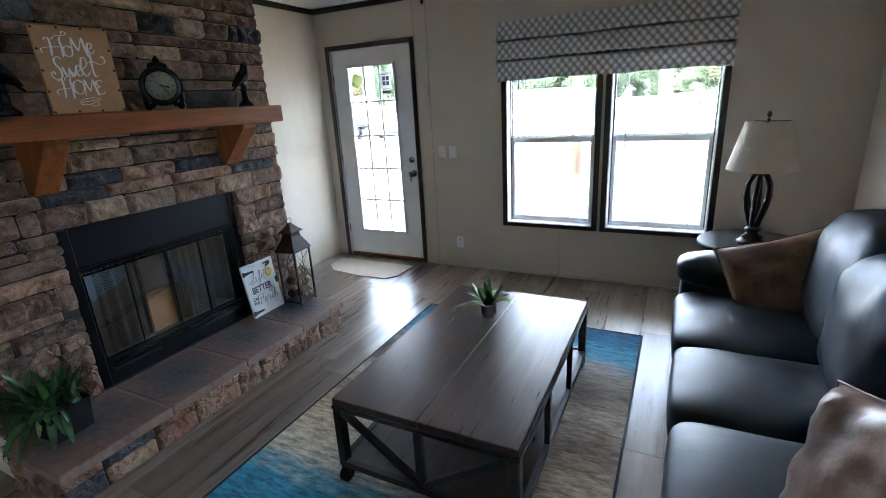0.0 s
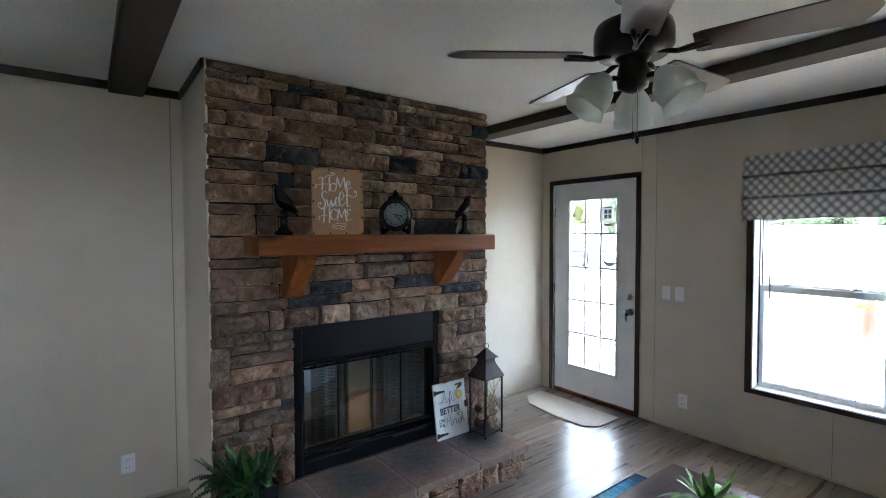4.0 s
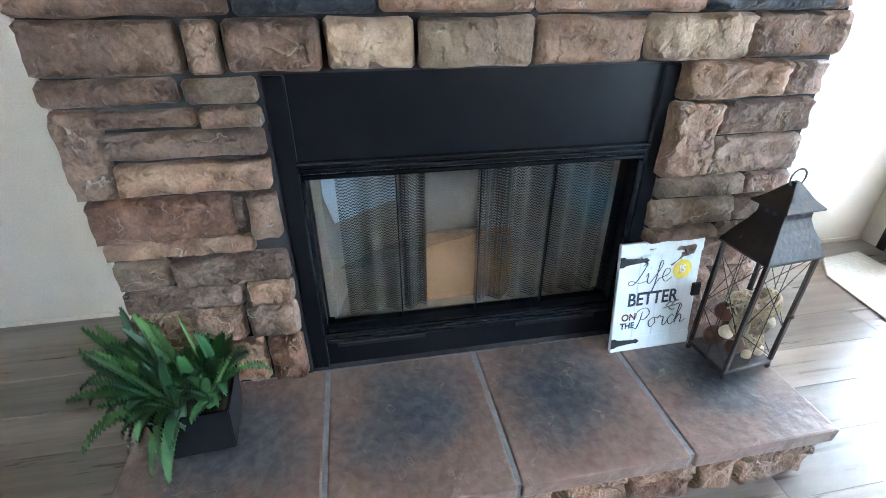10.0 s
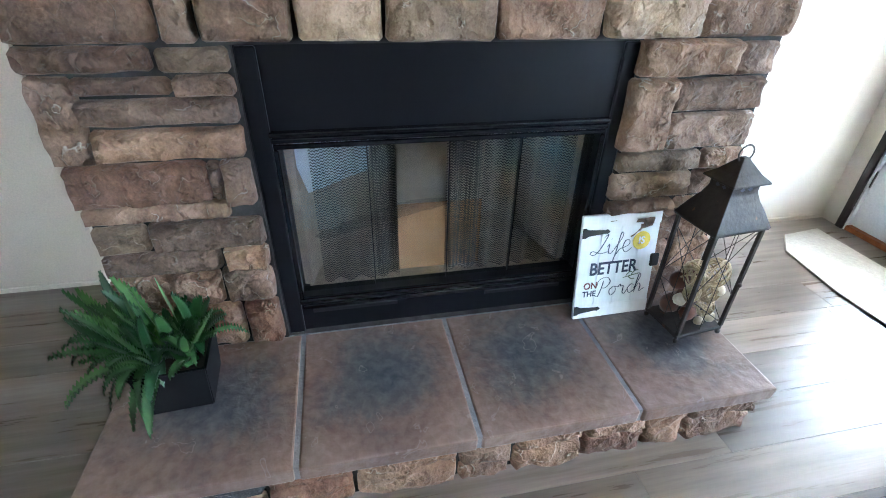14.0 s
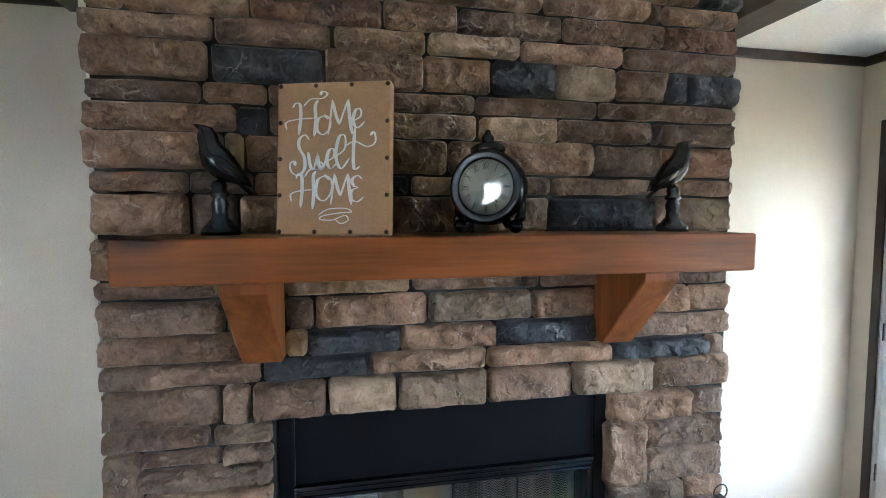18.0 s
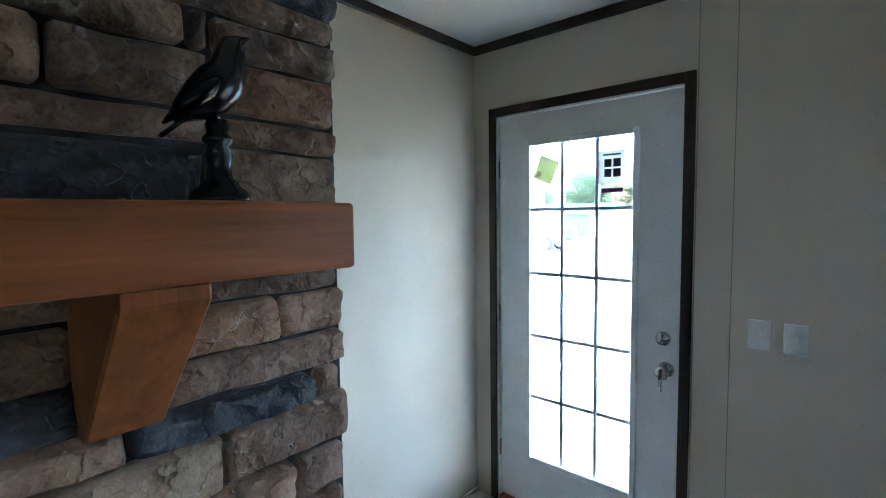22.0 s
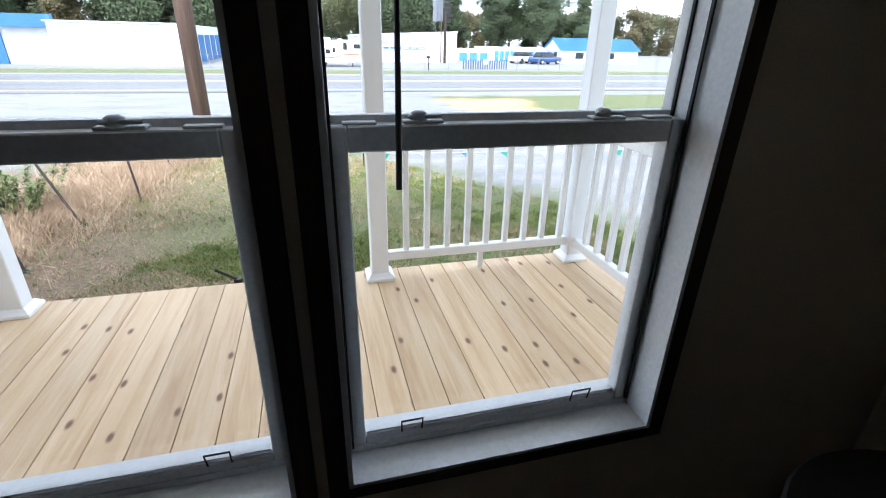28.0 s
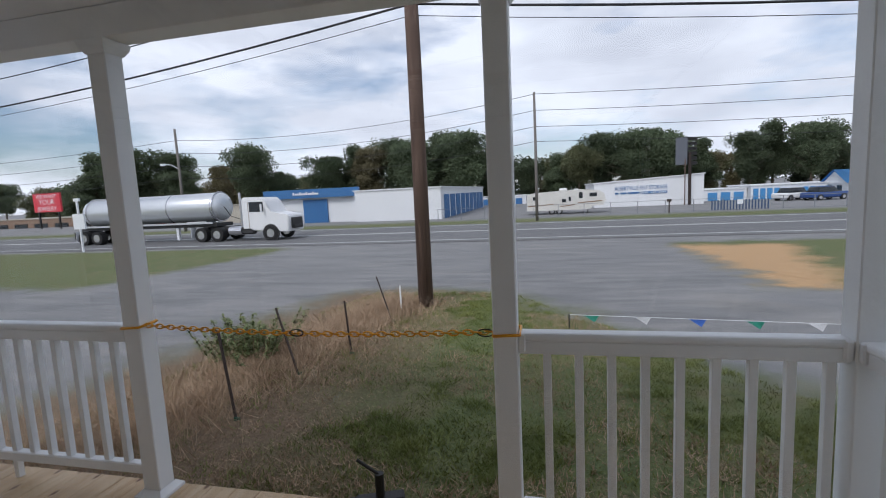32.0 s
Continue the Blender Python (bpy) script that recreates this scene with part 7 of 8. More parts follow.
def ground_material():
    m, nt, b = nodes_of("verge_ground")
    tc = nt.nodes.new("ShaderNodeTexCoord")
    P = tc.outputs["Object"]
    sep = nt.nodes.new("ShaderNodeSeparateXYZ")
    nt.links.new(P, sep.inputs[0])

    def mt_(op, a, c=None, d=None):
        n = nt.nodes.new("ShaderNodeMath")
        n.operation = op
        for i, v in enumerate((a, c, d)):
            if v is None:
                continue
            if isinstance(v, (int, float)):
                n.inputs[i].default_value = v
            else:
                nt.links.new(v, n.inputs[i])
        return n.outputs[0]
    X, Y = sep.outputs["X"], sep.outputs["Y"]
    wob = mt_("MULTIPLY", mt_("SUBTRACT", link_noise(nt, P, 0.9, 5, 0.6).outputs["Fac"], 0.5), 2.2)
    wobf = mt_("MULTIPLY", mt_("SUBTRACT", link_noise(nt, P, 6, 3, 0.6).outputs["Fac"], 0.5), 0.7)
    w = mt_("ADD", wob, wobf)

    def side(a, bb, soft=0.5):
        """1 to the left of the line from a to bb."""
        dx, dy = bb[0] - a[0], bb[1] - a[1]
        L = math.hypot(dx, dy)
        d = mt_("ADD", mt_("MULTIPLY", X, -dy / L), mt_("MULTIPLY", Y, dx / L))
        d = mt_("ADD", d, (dy * a[0] - dx * a[1]) / L)
        d = mt_("ADD", d, w)
        n = nt.nodes.new("ShaderNodeMapRange")
        n.inputs["From Min"].default_value, n.inputs["From Max"].default_value = -soft, soft
        nt.links.new(d, n.inputs["Value"])
        return n.outputs["Result"]
    # lawn wedge in front of the porch
    lawn = mt_("MULTIPLY", side((6.5, 3.6), (2.6, 9.6)), mt_("MULTIPLY", side((2.6, 10.2), (-0.3, 10.2)), side((-1.2, 11), (-2.6, 2.0))))
    left = mt_("MULTIPLY", mt_("MULTIPLY", side((-10.2, 12.5), (-11.0, 21)), side((-9.0, 24.0), (-60, 24.3))), side((-60, 9.5), (-10.5, 10.5)))
    right = mt_("MULTIPLY", mt_("MULTIPLY", side((8.4, 20.8), (7.9, 11.2)), side((60, 23.4), (9, 22.6))), side((8.4, 10.5), (60, 8.0)))
    back = mt_("MULTIPLY", side((-60, 38.6), (60, 38.6), 0.4), side((60, 43.6), (-60, 43.6), 1.5))
    grassm = mt_("MAXIMUM", mt_("MAXIMUM", lawn, left), mt_("MAXIMUM", right, back))
    # colours
    g1 = link_noise(nt, P, 1.6, 6, 0.65)
    g2 = link_noise(nt, P, 30, 4, 0.7)
    gr = ramp_of(nt, g1.outputs["Fac"], [(0.3, (0.070, 0.115, 0.024)), (0.48, (0.115, 0.155, 0.040)), (0.60, (0.17, 0.16, 0.065)), (0.72, (0.22, 0.145, 0.085))])
    gr = mix_col(nt, 0.45, gr.outputs["Color"], ramp_of(nt, g2.outputs["Fac"], [(0.3, (0.02, 0.026, 0.01)), (0.7, (0.20, 0.22, 0.09))]).outputs["Color"])
    g3 = link_noise(nt, P, 8, 4, 0.75)
    gr = mix_col(nt, 0.2, gr, ramp_of(nt, g3.outputs["Fac"], [(0.36, (0.022, 0.028, 0.012)), (0.5, (0.13, 0.14, 0.05)), (0.66, (0.36, 0.30, 0.16))]).outputs["Color"])
    strip = mt_("MULTIPLY", side((1.7, 2.0), (0.9, 9.0), 0.9), lawn)
    gr = mix_col(nt, strip, gr, ramp_of(nt, g2.outputs["Fac"], [(0.3, (0.09, 0.058, 0.032)), (0.7, (0.27, 0.19, 0.115))]).outputs["Color"])
    straw = mt_("MULTIPLY", mt_("MULTIPLY", side((60, 20.8), (8, 21.2)), side((9.6, 12.0), (12.6, 21.0))), right)
    gr = mix_col(nt, straw, gr, ramp_of(nt, g2.outputs["Fac"], [(0.3, (0.36, 0.20, 0.085)), (0.7, (0.66, 0.44, 0.23))]).outputs["Color"])
    a1 = link_noise(nt, P, 0.5, 6, 0.6)
    a2 = link_noise(nt, P, 38, 4, 0.8)
    ar = ramp_of(nt, a1.outputs["Fac"], [(0.3, (0.16, 0.16, 0.165)), (0.55, (0.225, 0.226, 0.23)), (0.75, (0.285, 0.26, 0.225))])
    ar = mix_col(nt, 0.4, ar.outputs["Color"], ramp_of(nt, a2.outputs["Fac"], [(0.3, (0.075, 0.075, 0.08)), (0.7, (0.43, 0.425, 0.42))]).outputs["Color"])
    mpt = nt.nodes.new("ShaderNodeMapping")
    mpt.inputs["Scale"].default_value = (0.35, 1.4, 1)
    nt.links.new(P, mpt.inputs["Vector"])
    a3 = link_noise(nt, mpt.outputs["Vector"], 1.1, 7, 0.7, 0.6)
    ar = mix_col(nt, 0.4, ar, ramp_of(nt, a3.outputs["Fac"], [(0.35, (0.10, 0.098, 0.095)), (0.5, (0.22, 0.215, 0.205)), (0.65, (0.36, 0.34, 0.31))]).outputs["Color"])
    nt.links.new(mix_col(nt, grassm, ar, gr), b.inputs["Base Color"])
    b.inputs["Roughness"].default_value = 0.95
    bump_of(nt, b, g2.outputs["Fac"], 0.8, 0.03)
    return m


bm = bmesh.new()
xs = [-900, -300, -120, -70] + [-60 + 2 * k for k in range(61)] + [70, 120, 300, 900]
ys = [-300, -60, -20, -9, -4, 0, 1] + [2 + 0.8 * k for k in range(60)] + [52, 56, 60, 70, 90, 140, 400, 1500]
grid = [[bm.verts.new((x, y, ground_z(x, y) + (0.03 * noise.noise(Vector((x * 0.5, y * 0.5, 0))) if 2 < y < 24 else 0))) for y in ys] for x in xs]
for i in range(len(xs) - 1):
    for j in range(len(ys) - 1):
        bm.faces.new((grid[i][j], grid[i + 1][j], grid[i + 1][j + 1], grid[i][j + 1]))
structure("ground", bm, ground_material(), "grey gravel lot with worn grass and straw patches", True, "ground")
M_ASPH = surf("worn_asphalt", (0.12, 0.12, 0.122), (0.18, 0.178, 0.175), 0.6, 0.85, 0.06, 0.4, 45, stretch=(0.25, 1, 1))
M_LINE = surf("worn_road_paint", (0.55, 0.55, 0.52), (0.7, 0.7, 0.68), 3, 0.7, 0.05, 0.1, 50)
ROAD_Z = ground_z(0, 30) + 0.05
structure("road", box(-400, 24.9, ROAD_Z - 0.3, 400, 38.0, ROAD_Z), M_ASPH, "worn grey two-way highway", category="road")
structure("road_marking", mesh_of(lambda b: bx(b, -400, 25.8, ROAD_Z, 400, 25.95, ROAD_Z + 0.006), lambda b: bx(b, -400, 31.2, ROAD_Z, 400, 31.32, ROAD_Z + 0.006), lambda b: bx(b, -400, 31.5, ROAD_Z, 400, 31.62, ROAD_Z + 0.006), lambda b: bx(b, -400, 36.9, ROAD_Z, 400, 37.05, ROAD_Z + 0.006)), M_LINE, "white edge and centre lines", category="marking")

# grass blades near the porch, dead tall grass along the old fence
M_BLADE1 = surf("grass_blade", (0.105, 0.145, 0.026), (0.24, 0.255, 0.07), 1.5, 0.7, 0.1, 0, 60)
M_BLADE2 = surf("dead_grass", (0.27, 0.175, 0.105), (0.58, 0.43, 0.29), 2.5, 0.8, 0.1, 0, 60)


def blades(name, label, n, place, hmin, hmax, material, seed, width=0.006, lean=0.4):
    r = random.Random(seed)
    verts, faces = [], []
    while len(verts) < n * 3:
        p = place(r)
        if p is None:
            continue
        x, y = p
        z = ground_z(x, y) - 0.01
        tuft = 0.65 + 0.9 * max(0, noise.noise(Vector((x * 4.5, y * 4.5, seed))) + 0.25)
        a, h = r.uniform(0, 6.28), r.uniform(hmin, hmax) * tuft
        lx, ly = r.gauss(0, lean) * h, r.gauss(0, lean) * h
        i = len(verts)
        c, s = math.cos(a) * width, math.sin(a) * width
        verts += [(x - c, y - s, z), (x + c, y + s, z), (x + lx, y + ly, z + h)]
        faces.append((i, i + 1, i + 2))
    me = bpy.data.meshes.new(name)
    me.from_pydata(verts, [], faces)
    me.materials.append(material)
    return tagged(new(name, me), label, "grass", kind="stuff")


def in_lawn(r):
    x, y = r.uniform(-1.3, 6.0), 1.9 + 8.0 * r.random() ** 1.6
    if x > 6.3 - (y - 3.6) * 0.62 or x < -1.6 + (y - 2) * 0.12:
        return None
    return (x, y) if r.random() < 0.35 + 0.65 * (noise.noise(Vector((x * 0.9, y * 0.9, 3))) > -0.1) else None


def dryness(x, y):
    return noise.noise(Vector((x * 0.7 + 5, y * 0.7, 8))) + 0.35 * noise.noise(Vector((x * 3, y * 3, 1))) + 0.28 - 0.12 * (x - 1.9) - 0.05 * (y - 4)


def in_green(r):
    p = in_lawn(r)
    return None if p is None or (dryness(*p) > 0 and r.random() < 0.8) else p


def in_dry(r):
    p = in_lawn(r)
    return None if p is None or dryness(*p) < 0 else p


def in_strip(r):
    t = r.random()
    x, y = -0.45 + 1.15 * t + r.gauss(-0.2, 0.40), 2.5 + 6.4 * t + r.gauss(0, 0.3)
    return (x, y) if y > 1.95 else None


blades("lawn_grass", "short patchy green lawn grass", 70000, in_green, 0.022, 0.065, M_BLADE1, 1, 0.0075, 0.7)
blades("lawn_straw", "dry brown grass among the lawn", 58000, in_dry, 0.02, 0.06, M_BLADE2, 2, 0.006, 0.8)
blades("dead_grass", "tall tan dead grass along the old fence line", 15000, in_strip, 0.08, 0.32, M_BLADE2, 3, 0.0045, 0.75)

M_RUSTP = surf("rusty_steel", (0.018, 0.013, 0.011), (0.05, 0.03, 0.022), 20, 0.8, 0.1, 0.3, 80)
for x, y, lx, ly, h in ((0.35, 3.6, -0.35, 0.3, 0.85), (0.36, 4.75, -0.50, 0.4, 0.76), (0.70, 5.5, -0.1, 0.1, 0.76), (0.70, 7.2, -0.6, 0.9, 0.66)):
    fp = thing("fence_stake", "leaning rusty steel fence stake in dead grass", "stake", (x, y, ground_z(x, y) - 0.05), 0, "old fence stakes")
    part("bar", mesh_of(lambda b: tube(b, [(0, 0, 0), (lx, ly, h)], 0.014, 6)), M_RUSTP, fp)
    part("spade", mesh_of(lambda b: bx(b, -0.03, -0.006, 0.02, 0.03, 0.006, 0.09)), plain("green_plate", (0.02, 0.09, 0.05), 0.6), fp)
st_ = thing("marker_post", "thin white marker post near the utility pole", "post", (0.62, 7.9, ground_z(0.6, 7.9)), 0)
part("stick", box(-0.012, -0.012, 0, 0.012, 0.012, 0.5), M_WHITE, st_)
bush_r = random.Random(9)
bush = thing("weed_bush", "scrubby green weed clump in the dead grass", "bush", (-0.55, 5.1, ground_z(-0.55, 5.1)), 0)
stems = bmesh.new()
bm = bmesh.new()
for k in range(46):
    bx_, by_ = bush_r.gauss(0, 0.17), bush_r.gauss(0, 0.17)
    h = bush_r.uniform(0.35, 0.72)
    tip = Vector((bx_ * 1.5 + bush_r.gauss(0, 0.08), by_ * 1.5 + bush_r.gauss(0, 0.08), h))
    root = Vector((bx_, by_, 0))
    tube(stems, [root, root.lerp(tip, 0.5) + Vector((0, 0, 0.03)), tip], [0.005, 0.004, 0.0015], 5)
    for j in range(60):
        t = bush_r.uniform(0.25, 1.0)
        frond(bm, root.lerp(tip, t), bush_r.uniform(0, 6.28), bush_r.uniform(0.04, 0.10), bush_r.uniform(0.01, 0.07), 0.03, bush_r.uniform(0.008, 0.018), 3)
part("foliage", bm, surf("weed_leaf", (0.085, 0.125, 0.035), (0.22, 0.25, 0.10), 6, 0.7, 0.1, 0, 60), bush)
part("stem", stems, M_BLADE2, bush)
tg = thing("hitch_jack", "black iron trailer hitch jack on the lawn below the porch", "hitch", (2.17, 2.62, ground_z(2.17, 2.62) - 0.01), 20)
part("tongue", mesh_of(lambda b: bx(b, -0.16, -0.05, 0.02, 0.16, 0.05, 0.10, 0.01), lambda b: bx(b, -0.22, -0.09, 0.0, -0.06, 0.09, 0.06, 0.01)), M_IRON, tg)
part("jack", mesh_of(lambda b: tube(b, [(0.0, 0, 0.0), (0.0, 0, 0.26)], 0.03, 12), lambda b: tube(b, [(0, 0, 0.25), (-0.14, 0.02, 0.36)], 0.011, 8)), M_IRON, tg)

# ---- utility poles and wires ----
M_POLE = wood("weathered_pole", (0.05, 0.03, 0.022), (0.115, 0.072, 0.053), (0.19, 0.13, 0.10), 2, 0.85, 0.1, 20, bump=0.4)
M_WIRE = plain("black_cable", (0.01, 0.01, 0.012), 0.6)


M_POLEG = wood("silvered_pole", (0.10, 0.09, 0.08), (0.17, 0.155, 0.14), (0.25, 0.23, 0.21), 2, 0.85, 0.1, 20, bump=0.4)


def pole(label, x, y, h, r, arm=0.0, lamp=False):
    p = thing("utility_pole", label, "pole", (x, y, ground_z(x, y) - 0.1), 0, "utility poles")
    part("shaft", mesh_of(lambda b: tube(b, [(0, 0, 0), (0.02, 0, h * 0.5), (0.0, 0, h)], [r, r * 0.9, r * 0.75], 14)), M_POLEG if y > 20 else M_POLE, p, "", True)
    if arm:
        part("crossarm", box(-arm, -0.05, h - 1.2, arm, 0.05, h - 1.08), M_POLE, p)
        for s in (-0.9, 0.9):
            part("insulator", mesh_of(lambda b: lathe(b, [(0.04, 0), (0.06, 0.05), (0.03, 0.14)], 10, (s * arm, 0, h - 1.08))), M_SASH, p)
    if lamp:
        part("lamp_arm", mesh_of(lambda b: tube(b, [(0, 0, h * 0.62), (-0.6, -0.3, h * 0.66), (-1.2, -0.5, h * 0.67)], 0.035, 8), lambda b: bx(b, -1.7, -0.62, h * 0.655, -1.15, -0.42, h * 0.675, 0.02)), M_SASH, p)
    return p


pole("brown wooden utility pole standing at the tip of the lawn", 0.93, 8.5, 9.5, 0.145)
pole("tall thin grey utility pole across the road", 2.2, 40.3, 10.6, 0.13, 0.0)
pole("leaning wooden utility pole with a street lamp", -34.0, 42.0, 10.6, 0.15, 0.0, True)


def wire(a, b, sag, r, label="slack black overhead cable"):
    a, b = Vector(a), Vector(b)
    ob = thing("overhead_cable", label, "cable", a, 0, "overhead cables")
    pts = [(b - a) * t + Vector((0, 0, -sag * 4 * t * (1 - t))) for t in (k / 20 for k in range(21))]
    part("strand", mesh_of(lambda bm_: tube(bm_, pts, r, 5)), M_WIRE, ob)


PT = (0.93, 8.5)
for z, dz, r in ((4.95, 0.0, 0.022), (5.6, 0.25, 0.014), (4.75, -0.1, 0.007)):
    wire((PT[0], PT[1], z), (-34, 14, z + 0.7 + dz), 0.7, r)
    wire((PT[0], PT[1], z), (38, 12, z + 0.6 + dz), 1.2, r)
for z in (9.2, 7.9, 6.6, 5.4):
    wire((2.2, 40.3, z), (70, 42, z + 0.4), 1.0, 0.02, "thin far overhead cable")
    wire((2.2, 40.3, z), (-34, 42, z - 1.0), 1.0, 0.02, "thin far overhead cable")
    wire((-34, 42, z - 1.0), (-110, 42, z - 0.5), 1.2, 0.02, "thin far overhead cable")

pn = thing("pennant_string", "string of green, blue and white pennants across the lot", "pennants", (0, 0, 0))
PNM = [plain("green_pennant", (0.05, 0.35, 0.25), 0.6), plain("white_pennant", (0.75, 0.75, 0.75), 0.6), plain("blue_pennant", (0.08, 0.2, 0.6), 0.6)]
A, B = Vector((3.55, 7.0, -0.35)), Vector((12.0, 6.4, -0.36))
part("cord", mesh_of(lambda b: tube(b, [A, (A + B) / 2 - Vector((0, 0, 0.03)), B], 0.004, 5)), M_WHITE, pn)
for q in (A, B):
    part("stake", mesh_of(lambda b: tube(b, [(q.x, q.y, -0.7), (q.x, q.y, q.z + 0.01)], 0.009, 6)), M_IRON, pn, "thin iron stake")
for k in range(12):
    t = (k + 0.3) / 12
    p = A.lerp(B, t) - Vector((0, 0, 0.03 * 4 * t * (1 - t)))
    bm = bmesh.new()
    vs = [bm.verts.new(p + Vector(v)) for v in ((0, 0, 0), (0.22, 0.01, -0.005), (0.15, -0.03, -0.10))]
    bm.faces.new(vs)
    bmesh.ops.solidify(bm, geom=bm.faces[:], thickness=0.002)
    part("pennant", bm, PNM[k % 3], pn)

# ---- buildings across the road ----
M_BWHITE = surf("white_metal_siding", (0.70, 0.71, 0.72), (0.78, 0.79, 0.80), 0.5, 0.55, 0.05, 0.05, 20)
M_BLUE = surf("blue_metal", (0.03, 0.12, 0.30), (0.05, 0.17, 0.38), 0.5, 0.5, 0.05, 0.05, 20)
M_LBLUE = surf("light_blue_metal_roof", (0.05, 0.22, 0.48), (0.08, 0.28, 0.55), 0.5, 0.45, 0.05, 0.05, 20)
M_TAN = surf("tan_metal_siding", (0.36, 0.33, 0.27), (0.46, 0.42, 0.35), 0.4, 0.7, 0.05, 0.05, 20)
M_WIN = plain("dark_window", (0.02, 0.025, 0.03), 0.15)
BG = ground_z(0, 70) - 0.02


def building(label, x0, y0, x1, y1, z1, mat, roof=None, z1b=None):
    ob = thing("building", label, "building")
    bm = bmesh.new()
    zb = z1 if z1b is None else z1b
    vs = [bm.verts.new(p) for p in ((x0, y0, BG), (x1, y0, BG), (x1, y1, BG), (x0, y1, BG), (x0, y0, z1), (x1, y0, zb), (x1, y1, zb), (x0, y1, z1))]
    for q in ((0, 1, 5, 4), (1, 2, 6, 5), (2, 3, 7, 6), (3, 0, 4, 7), (4, 5, 6, 7)):
        bm.faces.new([vs[i] for i in q])
    part("wall", bm, mat, ob)
    bm = bmesh.new()
    bx(bm, x0 - 0.15, y0 - 0.15, 0, x1 + 0.15, y1 + 0.15, 0.12)
    for v in bm.verts:
        t = (v.co.x - x0) / (x1 - x0)
        v.co.z += z1 + (zb - z1) * t
    part("roof", bm, roof or mat, ob)
    return ob


b1 = building("low white shop with a blue fascia and a blue shutter", -28.5, 49.6, -17.5, 58, 1.70, M_BWHITE, M_BLUE)
part("fascia", box(-29.1, 48.9, 1.70, -17.42, 49.55, 2.70), M_BLUE, b1, "blue metal fascia")
part("fascia_writing", mesh_of(*[(lambda b, k=k: bx(b, -25.3 + k * 0.27, 48.84, 2.06, -25.1 + k * 0.27, 48.89, 2.06 + (0.34 if k % 3 == 0 else 0.21))) for k in range(12)]), M_WHITE, b1, "white script sign")
part("shutter", box(-24.4, 49.4, BG, -21.4, 49.59, 1.5), M_BLUE, b1, "blue roller shutter")
part("door", box(-18.6, 49.5, BG, -17.9, 49.59, 0.8), M_BWHITE, b1)
b2 = building("long white storage shed with blue roller doors", -17.4, 48.0, -7.8, 80, 2.15, M_BWHITE)
for k in range(9):
    y = 49.4 + k * 3.35
    part("roller_door", box(-7.79, y, BG, -7.72, y + 2.5, 1.42), M_BLUE, b2, "blue roller door")
b3 = building("white storage hall lettered on its long wall", 8.5, 60, 20.6, 74, 1.72, M_BWHITE, None, 2.3)
words("wall_lettering", "ALBERTVILLE SELF STORAGE", 0.58, M_BLUE, b3, pose(13.8, 59.96, 1.02, 90, 0, 0) @ Matrix.Diagonal((0.80, 1.1, 1, 1)), 0, 0.01)
part("phone_bar", box(13.9, 59.93, 0.28, 16.7, 59.99, 0.58), M_BLUE, b3, "blue panel with white digits")
part("phone_digits", mesh_of(*[(lambda b, k=k: bx(b, 14.0 + k * 0.22, 59.90, 0.34, 14.13 + k * 0.22, 59.928, 0.52)) for k in range(12) if k not in (3, 7)]), M_WHITE, b3)
part("wall_bars", mesh_of(*[(lambda b, a=a, c=c: bx(b, a, 59.93, 0.36, c, 59.99, 0.55)) for a, c in ((10.9, 11.3), (11.5, 12.2), (12.35, 13.7))]), M_BLUE, b3)
part("corner_trim", box(20.52, 59.95, BG, 20.62, 60.02, 2.3), M_SASH, b3)
b4 = building("row of low storage units with blue doors", 22.6, 67, 27.6, 74, 0.25, M_BWHITE, M_BWHITE)
for k in range(3):
    part("roller_door", box(23.1 + k * 1.5, 66.88, BG, 24.2 + k * 1.5, 66.99, -0.1), M_LBLUE, b4, "light blue roller door")
b8 = building("stepped row of storage units with many blue doors", 27.7, 66, 38, 74, 0.55, M_BWHITE, M_BWHITE)
for k in range(13):
    part("roller_door", box(27.95 + k * 0.77, 65.88, BG, 28.5 + k * 0.77, 65.99, 0.2), M_LBLUE, b8, "light blue roller door")
b9 = building("far low storage units beside the shed", -9.5, 88, -1.0, 96, 0.35, M_BWHITE, M_BWHITE)
for k in range(4):
    part("roller_door", box(-8.9 + k * 2.0, 87.88, BG, -7.7 + k * 2.0, 87.99, -0.05), M_BLUE, b9, "blue roller door")
b5 = building("small white office with a blue gabled roof", 36.0, 62, 48, 67.2, 0.42, M_BWHITE, M_BWHITE)
bm = bmesh.new()
va = [bm.verts.new(p) for p in ((36, 62, 0.54), (36, 67.2, 0.54), (36, 64.6, 1.95))]
vb = [bm.verts.new(p) for p in ((48, 62, 0.54), (48, 67.2, 0.54), (48, 64.6, 1.95))]
bm.faces.new(va)
bm.faces.new(vb[::-1])
part("gable", bm, M_BWHITE, b5)
for y0, y1 in ((61.7, 64.6), (67.5, 64.6)):
    bm = bmesh.new()
    vs = [bm.verts.new(p) for p in ((35.7, y0, 0.46), (48.3, y0, 0.46), (48.3, y1, 2.04), (35.7, y1, 2.04))]
    bm.faces.new(vs)
    bmesh.ops.solidify(bm, geom=bm.faces[:], thickness=0.08)
    part("roof_slope", bm, M_LBLUE, b5, "light blue metal roof")
for y in (63.2, 65.2):
    part("window", box(35.94, y, -0.55, 36.0, y + 0.9, 0.2), M_WIN, b5)
for x in (38.2, 43.0):
    part("window", box(x, 61.92, -0.55, x + 1.2, 61.99, 0.2), M_WIN, b5)
b6 = building("tan metal garage with a dark panel for its open bay", -47.2, 57, -36.4, 64, 1.25, M_TAN, M_TAN)
